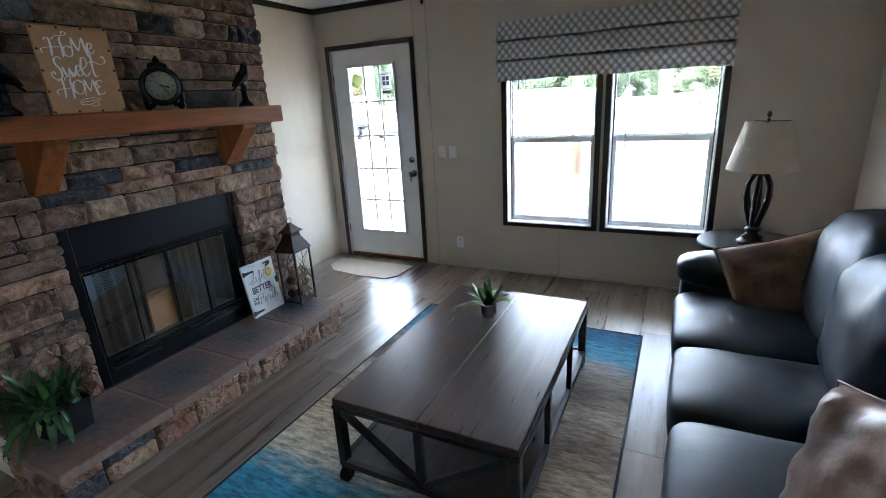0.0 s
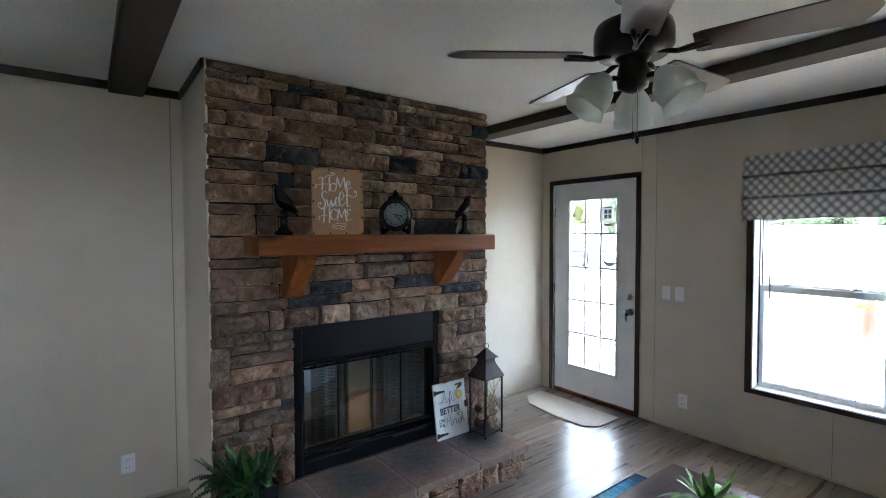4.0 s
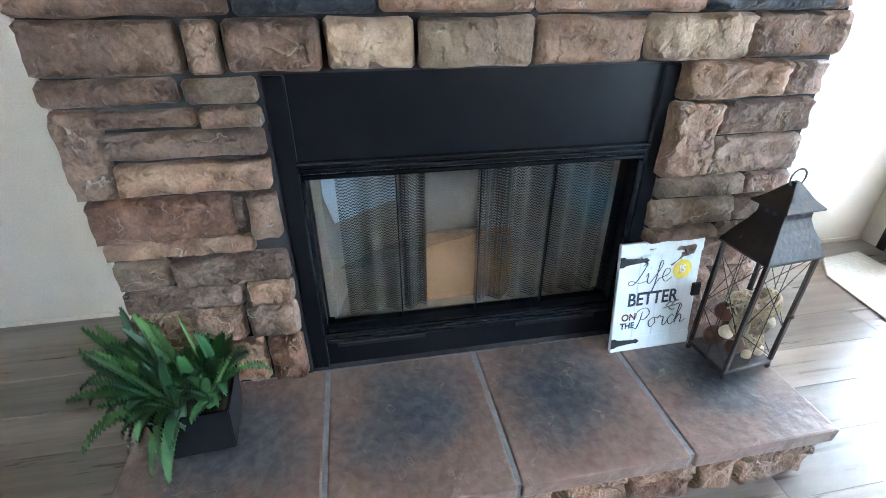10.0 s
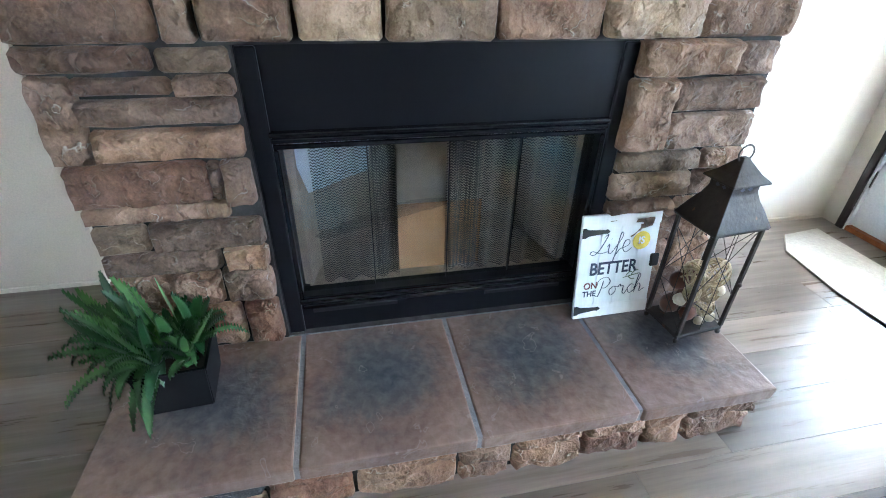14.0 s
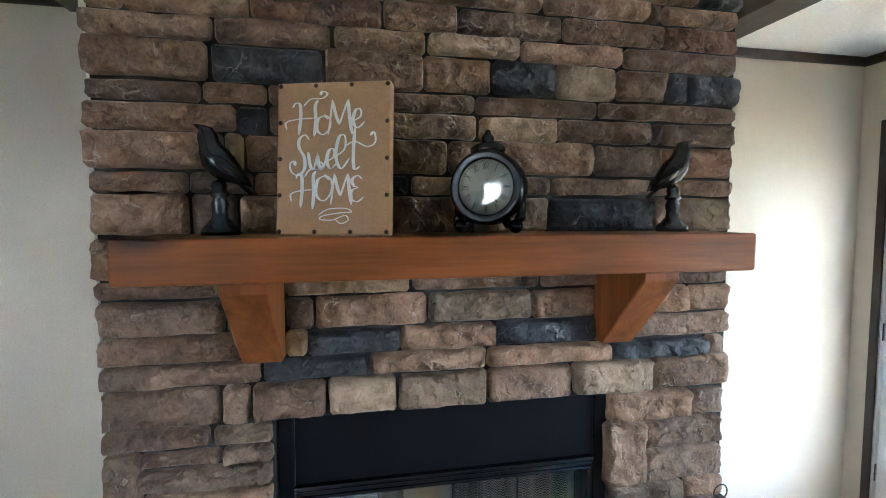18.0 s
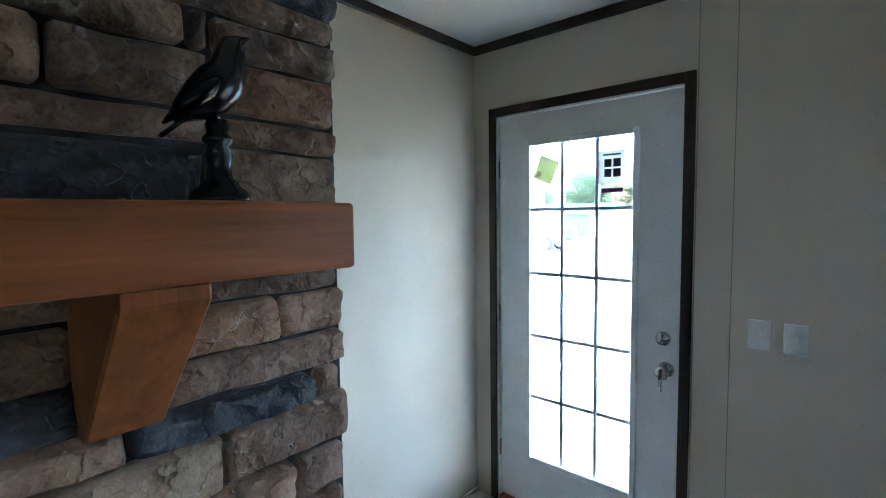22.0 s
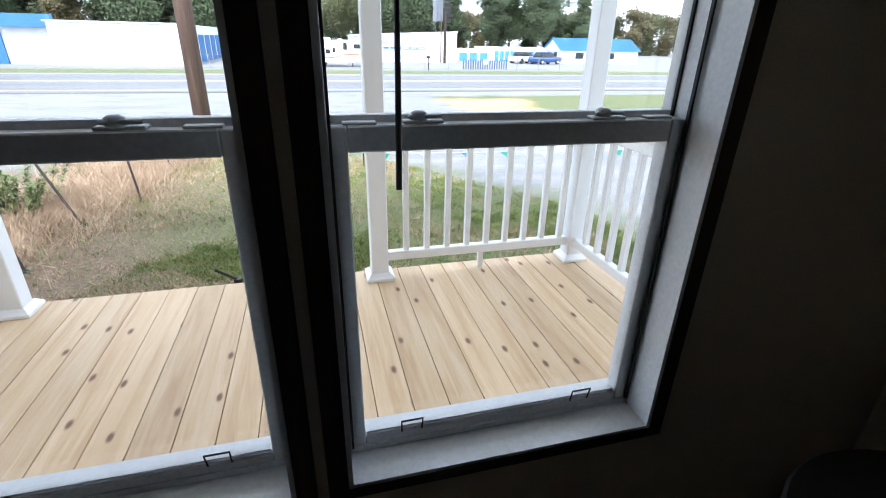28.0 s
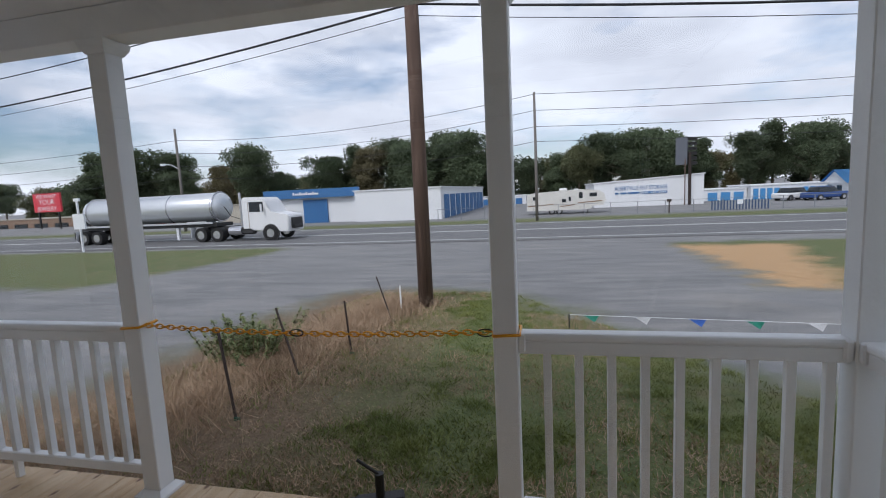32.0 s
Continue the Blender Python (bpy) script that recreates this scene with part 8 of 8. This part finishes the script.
part("front_panel", box(-47.1, 56.85, BG, -41.3, 56.98, 1.2), M_BWHITE, b6)
# flat dark panel stands for the shaded inside of the bay
part("open_bay", box(-43.7, 56.8, BG, -42.1, 56.84, 0.9), M_WIN, b6)
part("wall_sign", box(-46.3, 56.78, 0.1, -45.0, 56.84, 0.6), plain("green_sign", (0.05, 0.35, 0.12), 0.6), b6)
b7 = building("brown brick shop front under a flat canopy", -100, 66, -66, 76, 0.4, surf("brown_brick_far", (0.20, 0.13, 0.09), (0.30, 0.21, 0.15), 2, 0.9, 0.05, 0.2, 30), M_TAN)
for k in range(6):
    part("window", box(-96 + k * 4.6, 65.9, -1.6, -93 + k * 4.6, 65.99, -0.4), M_WIN, b7)
rs = thing("roadside_sign", "red roadside sign board with white lettering on posts", "sign", (-75.3, 60, BG + 0.15))
part("board", box(-2.7, -0.15, 2.6, 2.7, 0.15, 5.6), plain("red_sign_face", (0.62, 0.04, 0.06), 0.5), rs)
for text, z, s in (("WE WANT", 5.05, 0.85), ("YOUR", 4.15, 1.15), ("JEWELRY", 3.1, 0.95)):
    words("sign_lettering", text, s, M_WHITE, rs, pose(0, -0.17, z, 90, 0, 0), 0, 0.01)
for x in (-2, 2):
    part("leg", box(x - 0.12, -0.1, -0.2, x + 0.12, 0.1, 2.6), M_IRON, rs)
bb = thing("billboard", "grey billboard seen from its side on a rusty steel column", "billboard", (18.6, 59.0, BG), 0)
part("column", mesh_of(lambda b: tube(b, [(0.25, 0, 0), (0.25, 0, 5.9)], 0.16, 12)), M_RUSTP, bb)
part("brace_pole", mesh_of(lambda b: tube(b, [(-0.3, -0.2, 0), (-0.3, -0.2, 5.2)], 0.06, 8)), M_POLE, bb)
part("board", box(-1.25, -0.08, 4.6, -0.02, 0.08, 7.7, m=pose(0.0, 0, 0, 0, 0, -28)), plain("weathered_grey_board", (0.12, 0.13, 0.15), 0.8), bb, "weathered grey poster face")
for k in range(6):
    part("back_slat", box(0.02, -0.06, 4.55 + k * 0.54, 1.25, 0.06, 4.95 + k * 0.54, m=pose(0, 0, 0, 0, 0, 28)), M_IRON, bb, "dark steel back frame")
ss = thing("sign_post", "small grey sign panel on a post by the far verge", "sign", (-26.5, 24.5, ground_z(-26, 24.5)), 0)
part("post", box(-0.05, -0.05, 0, 0.05, 0.05, 3.4), M_SASH, ss)
part("panel", box(-0.45, -0.06, 1.5, 0.45, 0.06, 2.5), M_SASH, ss)
part("lamp_head", box(-0.22, -0.06, 3.3, 0.22, 0.06, 3.5), M_SASH, ss)
fence = thing("chainlink_fence", "low chain-link fence with a blue gate along the storage yard", "fence", (0, 0, 0))
M_FPOST = plain("dull_galvanised_steel", (0.20, 0.21, 0.23), 0.6)
for k in range(16):
    part("post", box(-7.5 + k * 2.3, 45.0, BG, -7.45 + k * 2.3, 45.05, BG + 1.15), M_FPOST, fence)
part("rail", mesh_of(lambda b: bx(b, -7.5, 45.01, BG + 1.1, 29, 45.04, BG + 1.13), lambda b: bx(b, -7.5, 45.01, BG + 0.08, 29, 45.04, BG + 0.11)), M_FPOST, fence)
gate = part("gate", mesh_of(*[(lambda b, k=k: bx(b, 16.9 + k * 0.24, 44.93, BG + 0.12, 17.0 + k * 0.24, 44.96, BG + 0.95)) for k in range(19)]), plain("faded_navy_slats", (0.03, 0.07, 0.15), 0.6), fence, "blue slatted gate")
part("gate_notice", box(18.9, 44.9, BG + 0.55, 19.35, 44.925, BG + 0.95), M_WHITE, gate, "small white notice")
vac = thing("yard_hydrant", "dark iron standpipe by the storage yard fence", "standpipe", (13.4, 44.4, BG), 0)
part("pipe", mesh_of(lambda b: tube(b, [(0, 0, 0), (0, 0, 1.1)], 0.05, 8)), M_RUSTP, vac)
part("head", box(-0.18, -0.08, 1.0, 0.18, 0.08, 1.25, 0.03), M_RUSTP, vac)

# ---- vehicles ----
M_CARW = plain("white_car_paint", (0.75, 0.75, 0.75), 0.25)
M_CARB = plain("blue_car_paint", (0.03, 0.07, 0.22), 0.25)
M_CARR = plain("red_car_paint", (0.35, 0.02, 0.02), 0.25)
M_TYRE = plain("black_tyre", (0.012, 0.012, 0.012), 0.8)
M_RIM = plain("polished_rim", (0.6, 0.6, 0.62), 0.25, 0.9)
M_TANK = plain("polished_tank", (0.62, 0.64, 0.66), 0.3, 0.55)
M_CHASSIS = plain("dark_chassis", (0.03, 0.03, 0.03), 0.6)


def wheel(parent, x, y, z, r, w=0.24):
    t = part("wheel", mesh_of(lambda b: tube(b, [(x, y - w / 2, z), (x, y + w / 2, z)], r, 22)), M_TYRE, parent)
    part("rim", mesh_of(lambda b: tube(b, [(x, y - w / 2 - 0.01, z), (x, y + w / 2 + 0.01, z)], [r * 0.58, r * 0.58], 16)), M_RIM, t)
    return t


def car(label, at, rz, paint, group="", tall=0.0):
    c = thing("parked_car", label, "car", at, rz, group)
    bm = bmesh.new()
    bx(bm, -2.2, -0.88, 0.28, 2.2, 0.88, 0.88 + tall * 0.4, 0.14, 3)
    part("body", bm, paint, c, "", True)
    bm = bmesh.new()
    bx(bm, -1.5 if not tall else -2.0, -0.78, 0.80 + tall * 0.4, 1.0, 0.78, 1.42 + tall, 0.05, 2)
    for v in bm.verts:
        if v.co.z > 1.1 + tall * 0.5:
            v.co.x = v.co.x * 0.72 - 0.15
            v.co.y *= 0.85
    part("cabin", bm, M_WIN, c, "dark glazed cabin", True)
    part("roof", box(-1.15 if not tall else -1.5, -0.62, 1.40 + tall, 0.52, 0.62, 1.46 + tall, 0.03, 2), paint, c)
    for x in (-1.35, 1.4):
        for y in (-0.80, 0.80):
            wheel(c, x, y, 0.33, 0.33, 0.22)
    for y in (-0.6, 0.6):
        part("headlight", box(2.12, y - 0.16, 0.6, 2.21, y + 0.16, 0.74, 0.02), M_FROST, c)
    return c


car("white parked sedan in the storage yard", (30.0, 60.5, BG), 24, M_CARW)
car("dark blue parked sedan in the storage yard", (32.0, 58.5, BG), 20, M_CARB)
car("dark parked car before the shop front", (-62, 63, BG), 0, M_CARB)
# the red car here is a stand-in for a red canopy tent
car("red car model standing in for a canopy tent beside the garage", (-49.2, 57.5, BG), 60, M_CARR)

rv = thing("camper_trailer", "white fifth-wheel camper trailer parked in the storage yard", "camper", (4.8, 50, BG), 0)
bm = bmesh.new()
pr = [(-3.85, 0.42), (2.35, 0.42), (2.6, 0.75), (3.6, 0.8), (3.85, 1.3), (3.7, 1.9), (3.2, 2.28), (1.6, 2.42), (-3.0, 2.22), (-3.8, 2.1)]
a = [bm.verts.new((x, -1.2, z)) for x, z in pr]
b = [bm.verts.new((x, 1.2, z)) for x, z in pr]
bm.faces.new(a)
bm.faces.new(b[::-1])
for i in range(len(pr)):
    bm.faces.new((a[(i + 1) % len(pr)], a[i], b[i], b[(i + 1) % len(pr)]))
part("body", bm, surf("camper_shell", (0.60, 0.58, 0.53), (0.70, 0.68, 0.63), 2, 0.45, 0.06, 0.03, 40), rv)
for x, z, w, h in ((-3.2, 1.5, 0.45, 0.35), (-0.35, 1.2, 0.4, 0.35), (0.3, 1.3, 0.22, 0.42), (1.3, 1.55, 0.34, 0.6), (2.3, 1.68, 0.7, 0.36)):
    part("window", box(x, -1.24, z, x + w, -1.2, z + h), M_WIN, rv)
M_STRIPE = plain("brown_stripe", (0.25, 0.15, 0.08), 0.5)
for x0, x1, z in ((-3.7, -1.2, 0.85), (-0.5, 0.9, 0.75), (1.2, 3.5, 1.05)):
    bm = box(x0, -1.23, z, x1, -1.2, z + 0.09)
    for v in bm.verts:
        v.co.z += 0.14 * ((v.co.x - x0) / (x1 - x0)) ** 2
    part("stripe", bm, M_STRIPE, rv, "brown swoosh stripe")
for x in (-1.35, -0.62):
    wheel(rv, x, -1.05, 0.33, 0.33)
    wheel(rv, x, 1.05, 0.33, 0.33)
part("roof_unit", box(-0.6, -0.4, 2.32, 0.2, 0.4, 2.6, 0.08), M_CARW, rv)
part("roof_vent", box(0.9, -0.3, 2.36, 1.3, 0.3, 2.5, 0.04), M_CARW, rv)
part("landing_leg", box(2.1, -0.9, 0.0, 2.2, -0.8, 0.5), M_CHASSIS, rv)

# tanker lorry passing on the near lane
tk = thing("tanker_truck", "white day-cab lorry pulling a polished steel tank trailer", "truck", (-22.1, 29.7, ROAD_Z + 0.006), 0)
R = 0.5
tank = part("tank", mesh_of(lambda b: tube(b, [(-9.3, 0, 2.35), (-9.2, 0, 2.35), (-8.9, 0, 2.35), (2.2, 0, 2.45), (2.5, 0, 2.45), (2.6, 0, 2.45)], [0.5, 0.9, 1.02, 1.02, 0.9, 0.5], 40)), M_TANK, tk, "polished steel tank", True)
for x in (-8.75, -5.2, -1.6, 2.05):
    part("tank_band", mesh_of(lambda b: tube(b, [(x - 0.04, 0, 2.40), (x + 0.04, 0, 2.40)], 1.05, 40)), M_RIM, tank)
part("end_ring", mesh_of(lambda b: tube(b, [(2.2, 0, 2.45), (2.27, 0, 2.45)], [1.09, 1.09], 40)), M_RIM, tank)
part("air_hose", mesh_of(lambda b: tube(b, [(2.7, -0.3, 2.4), (3.2, -0.35, 1.75), (3.9, -0.3, 1.5), (4.5, -0.3, 1.9)], 0.03, 6)), M_CHASSIS, tk)
for x in (-9.75, 0.45):
    part("mudflap", box(x, -1.2, 0.3, x + 0.03, -0.7, 1.05), M_SASH, tk)
part("tank_rail", mesh_of(lambda b: bx(b, -8.8, -0.3, 3.36, 2.1, 0.3, 3.42)), M_TANK, tank)
part("trailer_frame", mesh_of(lambda b: bx(b, -9.8, -0.9, 1.05, 2.4, 0.9, 1.30, 0.02)), M_CHASSIS, tk)
part("side_skirt", mesh_of(lambda b: bx(b, -9.0, -1.12, 1.28, 2.2, -1.0, 1.40)), M_TANK, tk)
part("bumper", box(-10.0, -1.1, 0.45, -9.85, 1.1, 1.0), M_CHASSIS, tk)
part("landing_leg", mesh_of(lambda b: bx(b, -1.1, -0.8, 0.15, -0.9, -0.6, 1.05), lambda b: bx(b, -1.1, 0.6, 0.15, -0.9, 0.8, 1.05)), M_SASH, tk)
part("chassis", mesh_of(lambda b: bx(b, 0.9, -0.55, 0.75, 8.3, 0.55, 1.0, 0.02), lambda b: bx(b, 3.6, -1.05, 0.45, 5.4, -0.6, 0.95, 0.1)), M_CHASSIS, tk)
for x in (-9.0, -7.8, 1.3, 2.6):
    for y in (-1.0, 1.0):
        wheel(tk, x, y, R, R, 0.5)
for y in (-1.0, 1.0):
    wheel(tk, 6.75, y, R, R, 0.3)
bm = bmesh.new()
pr = [(4.6, 0.75), (8.05, 0.55), (8.15, 1.55), (7.98, 1.74), (6.8, 1.92), (6.4, 2.72), (6.15, 2.95), (4.75, 3.0), (4.6, 2.85)]
a = [bm.verts.new((x, -1.05, z)) for x, z in pr]
b = [bm.verts.new((x, 1.05, z)) for x, z in pr]
bm.faces.new(a)
bm.faces.new(b[::-1])
for i in range(len(pr)):
    j = (i + 1) % len(pr)
    bm.faces.new((a[j], a[i], b[i], b[j]))
bmesh.ops.bevel(bm, geom=bm.edges[:], offset=0.06, segments=2, affect="EDGES")
cab = part("cab", bm, M_CARW, tk, "white cab")
part("side_window", box(5.2, -1.08, 1.98, 6.3, -1.045, 2.66, 0.02), M_WIN, cab)
part("windscreen", box(-0.02, -0.85, 0, 0.02, 0.85, 0.75, m=pose(6.66, 0, 2.02, 0, -27, 0)), M_WIN, cab)
part("door_seam", box(5.1, -1.066, 0.85, 5.14, -1.045, 2.7), M_SEAM, cab)
part("grille", box(8.12, -0.7, 0.75, 8.2, 0.7, 1.5, 0.03), M_CHASSIS, cab)
part("mirror", box(6.25, -1.42, 1.95, 6.35, -1.25, 2.5, 0.03), M_CARW, cab)
part("wheel_arch", mesh_of(lambda b: tube(b, [(6.75, -1.09, 0.5), (6.75, -1.0, 0.5)], 0.62, 24)), M_CHASSIS, cab)
part("exhaust_stack", mesh_of(lambda b: tube(b, [(4.4, -0.85, 0.8), (4.4, -0.85, 3.35)], 0.08, 10)), M_RIM, tk)
part("fuel_tank", mesh_of(lambda b: tube(b, [(3.5, -0.9, 0.72), (4.5, -0.9, 0.72)], 0.3, 16)), M_RIM, tk)
part("tank_ladder", mesh_of(lambda b: tube(b, [(-9.35, -0.3, 1.2), (-9.35, -0.3, 3.5)], 0.025, 6), lambda b: tube(b, [(-9.35, 0.3, 1.2), (-9.35, 0.3, 3.5)], 0.025, 6), *[(lambda b, k=k: tube(b, [(-9.35, -0.3, 1.5 + k * 0.35), (-9.35, 0.3, 1.5 + k * 0.35)], 0.018, 6)) for k in range(6)]), M_CHASSIS, tk)

# ---- tree line ----
M_TRUNK = wood("bark", (0.05, 0.035, 0.025), (0.10, 0.07, 0.05), (0.16, 0.12, 0.09), 2, 0.9, 0.1, 8, bump=0.5)


def leafy(name, c1, c2):
    """Foliage that lets part of the light through."""
    m = surf(name, c1, c2, 0.5, 0.8, 0.05, 0, 6, rand=0.2)
    nt = m.node_tree
    b = nt.nodes["Principled BSDF"]
    tl = nt.nodes.new("ShaderNodeBsdfTranslucent")
    nt.links.new(b.inputs["Base Color"].links[0].from_socket, tl.inputs["Color"])
    mx = nt.nodes.new("ShaderNodeMixShader")
    mx.inputs["Fac"].default_value = 0.45
    nt.links.new(b.outputs["BSDF"], mx.inputs[1])
    nt.links.new(tl.outputs["BSDF"], mx.inputs[2])
    nt.links.new(mx.outputs["Shader"], nt.nodes["Material Output"].inputs["Surface"])
    return m


M_FOL = [leafy("dark_foliage", (0.075, 0.105, 0.058), (0.150, 0.185, 0.100)), leafy("olive_foliage", (0.115, 0.130, 0.065), (0.21, 0.215, 0.110)), leafy("autumn_foliage", (0.145, 0.130, 0.068), (0.235, 0.205, 0.110))]


def tree_proto(seed, h, w, mat, kind, leaves=640, size=0.16):
    """A trunk with limbs and a ragged crown of many leaf clumps."""
    r = random.Random(seed)
    t = thing("tree", "", "tree", (0, 0, 0), 0, "tree line behind the buildings")
    bm = bmesh.new()
    tube(bm, [(0, 0, 0), (0.1, 0, h * 0.3), (0.0, 0.1, h * 0.85)], [h * 0.02, h * 0.016, h * 0.004], 8)
    for k in range(7):
        a, z = r.uniform(0, 6.28), h * r.uniform(0.3, 0.7)
        tube(bm, [(0, 0, z), (math.cos(a) * w * 0.5, math.sin(a) * w * 0.5, z + h * 0.12)], [h * 0.007, h * 0.002], 5)
    part("trunk", bm, M_TRUNK, t)
    verts, faces = [], []
    lobes = []
    for _ in range(26):
        z = r.uniform(0.30 if leaves > 300 else 0.06, 0.92)
        wide = (1.05 - z) * 0.62 if kind == 3 else 0.34 * math.sin(math.pi * min(1, 0.18 + 0.82 * (1.12 - z) / 0.82)) + 0.05
        a = r.uniform(0, 6.28)
        q = r.random() ** 0.6
        lobes.append((Vector((math.cos(a) * w * wide * q, math.sin(a) * w * wide * q, h * z)), w * r.uniform(0.14, 0.25)))
    lobes.append((Vector((0, 0, h * 0.93)), w * 0.12))
    for c, R_ in lobes:
        for _ in range(leaves):
            d = Vector((r.gauss(0, 1), r.gauss(0, 1), r.gauss(0, 0.8)))
            d.normalize()
            p = c + Vector((d.x, d.y, d.z * 0.8)) * R_ * r.uniform(0.45, 1.25)
            s = size * r.uniform(0.6, 1.5)
            n1 = Vector((r.gauss(0, 1), r.gauss(0, 1), r.gauss(0, 1))).normalized()
            n2 = n1.orthogonal().normalized()
            i = len(verts)
            verts += [p + n1 * s, p + n2 * s * 0.7, p - n1 * s, p - n2 * s * 0.7]
            faces.append((i, i + 1, i + 2, i + 3))
    me = bpy.data.meshes.new("crown")
    me.from_pydata(verts, [], faces)
    me.materials.append(mat)
    ob = new("crown", me)
    ob.parent = t
    return t


protos = [tree_proto(1, 12, 8.5, M_FOL[0], 0), tree_proto(2, 12, 10, M_FOL[0], 0), tree_proto(3, 12, 9, M_FOL[1], 1), tree_proto(4, 12, 8, M_FOL[2], 2), tree_proto(5, 12, 7, M_FOL[0], 3),
          tree_proto(6, 12, 10, M_FOL[0], 0, 260, 0.26), tree_proto(7, 12, 11, M_FOL[1], 1, 260, 0.26), tree_proto(8, 12, 10, M_FOL[2], 2, 260, 0.26)]
TL = ("dark green broadleaf tree in the far tree line", "dark green spreading tree in the far tree line", "olive green tree in the far tree line", "rust-tinged autumn tree in the far tree line", "dark green pointed pine in the far tree line", "dark green low tree in the far woods", "olive low tree in the far woods", "brown-green autumn tree in the far woods")
rt = random.Random(17)
spots = []
for k in range(60):
    x = -150 + k * 4.6 + rt.uniform(-1.5, 1.5)
    spots.append((x, 108 + rt.uniform(-4, 12), rt.uniform(8.0, 11.0)))
# taller clumps stand before the low line
for x, y, h in ((-102, 92, 18), (-88, 90, 18), (-80, 92, 16.5), (-74, 88, 11.5), (-55, 84, 15.8), (-64, 88, 12), (-57, 86, 11), (-52, 90, 10), (-42, 92, 13), (-38, 96, 15.5), (-33, 93, 14.5), (-28, 96, 16.5), (-23, 92, 15), (-18, 97, 17), (-13, 94, 16.5), (-9, 99, 12.5),
                (-1, 104, 9.5), (5, 102, 11), (9, 98, 12.5), (14, 101, 15), (19, 98, 14.5), (23.5, 101, 15), (27, 104, 11), (33, 104, 12.5), (40, 100, 13), (45, 103, 15), (50, 100, 14), (55, 105, 13.5), (62, 104, 13.5), (68, 106, 12)):
    spots.append((x, y, h))
for k, (x, y, h) in enumerate(spots):
    p = rt.choice((5, 5, 6, 7)) if k < 60 else rt.choice((0, 0, 1, 1, 2, 0, 4, 4, 3))
    s = h / 12 * (0.94 if k < 60 else 0.89)
    t = copy_thing(protos[p], pose(x, y, BG - 0.2, 0, 0, rt.uniform(0, 360)) @ Matrix.Diagonal((s * rt.uniform(0.9, 1.25), s * rt.uniform(0.9, 1.25), s, 1)))
    tagged(t, TL[p], "tree", "tree line behind the buildings")
for i, p in enumerate(protos):
    p.matrix_basis = pose(-160 - i * 7, 112, BG - 0.2)
    tagged(p, TL[i], "tree", "tree line behind the buildings")

# deck boards along y
x = -0.7765
r4 = random.Random(8)
while x < PX1 - 0.05:
    w = 0.1435
    bm = box(0, 0, -0.03, w - 0.003, PY - 0.13 + 0.02, 0.0, 0.002)
    ob = part("deck_board", bm, M_DECK, deck)
    ob.matrix_basis = pose(x, 0.13, DZ + r4.uniform(-0.001, 0.001))
    x += w


# ---- pieces of walls and floors ----
for k, (x, y, z, w, h, d, t) in enumerate(STONES):
    ob = part("stone", stone_mesh(w, h, d, k * 1.37), M_STONE[t], fireplace, "", True)
    ob.matrix_basis = pose(x, y, z)
# riser stones on the front and the ends of the hearth
r2 = random.Random(3)
y = -3.35
k = 500
while y < -1.53:
    w = min(r2.uniform(0.13, 0.3), -1.515 - y)
    if -1.515 - y - w < 0.08:
        w = -1.515 - y
    rows = [(0.004, 0.158)] if w < 0.17 and r2.random() < 0.5 else [(0.004, 0.004 + 0.158 * r2.choice((0.4, 0.55, 0.6))), None]
    if len(rows) == 2:
        rows[1] = (rows[0][1], 0.158)
    for z0, z1 in rows:
        ob = part("stone", stone_mesh(w - 0.010, z1 - z0 - 0.006, r2.uniform(0.018, 0.03), k), M_STONE[r2.choice("bbrtgbbd")], hearth, "", True)
        ob.matrix_basis = pose(HX, y + 0.005, z0 + 0.002)
        k += 1
    y += w
for yy, rz in ((-1.51, 90), (-3.345, -90)):
    for a, b in ((0.0, 0.14), (0.145, 0.27), (0.275, 0.39)):
        for z0, z1 in ((0.004, 0.085), (0.088, 0.158)):
            ob = part("stone", stone_mesh(b - a - 0.008, z1 - z0 - 0.004, 0.016, k), M_STONE[r2.choice("bbrtg")], hearth, "", True)
            ob.matrix_basis = pose(HX - a if rz > 0 else HX - b, yy, z0, 0, 0, rz)
            k += 1

# floor planks along y
floor = thing("floor", "grey-brown wood-look plank floor", "floor", kind="structure")
r3 = random.Random(11)
PW = 0.178
for col in range(25):
    x = col * PW
    y = -r3.uniform(0.2, 1.2)
    ends = [0.0]
    while y > -4.9:
        ends.append(y)
        y -= 1.22
    ends.append(YB)
    for a, b in zip(ends, ends[1:]):
        w = min(PW, XW - x)
        bm = bmesh.new()
        bx(bm, 0, 0, -0.0118, w - 0.0006, a - b - 0.0006, 0.0, 0.0007)
        ob = part("plank", bm, M_FLOOR, floor)
        ob.matrix_basis = pose(x, b, 0)
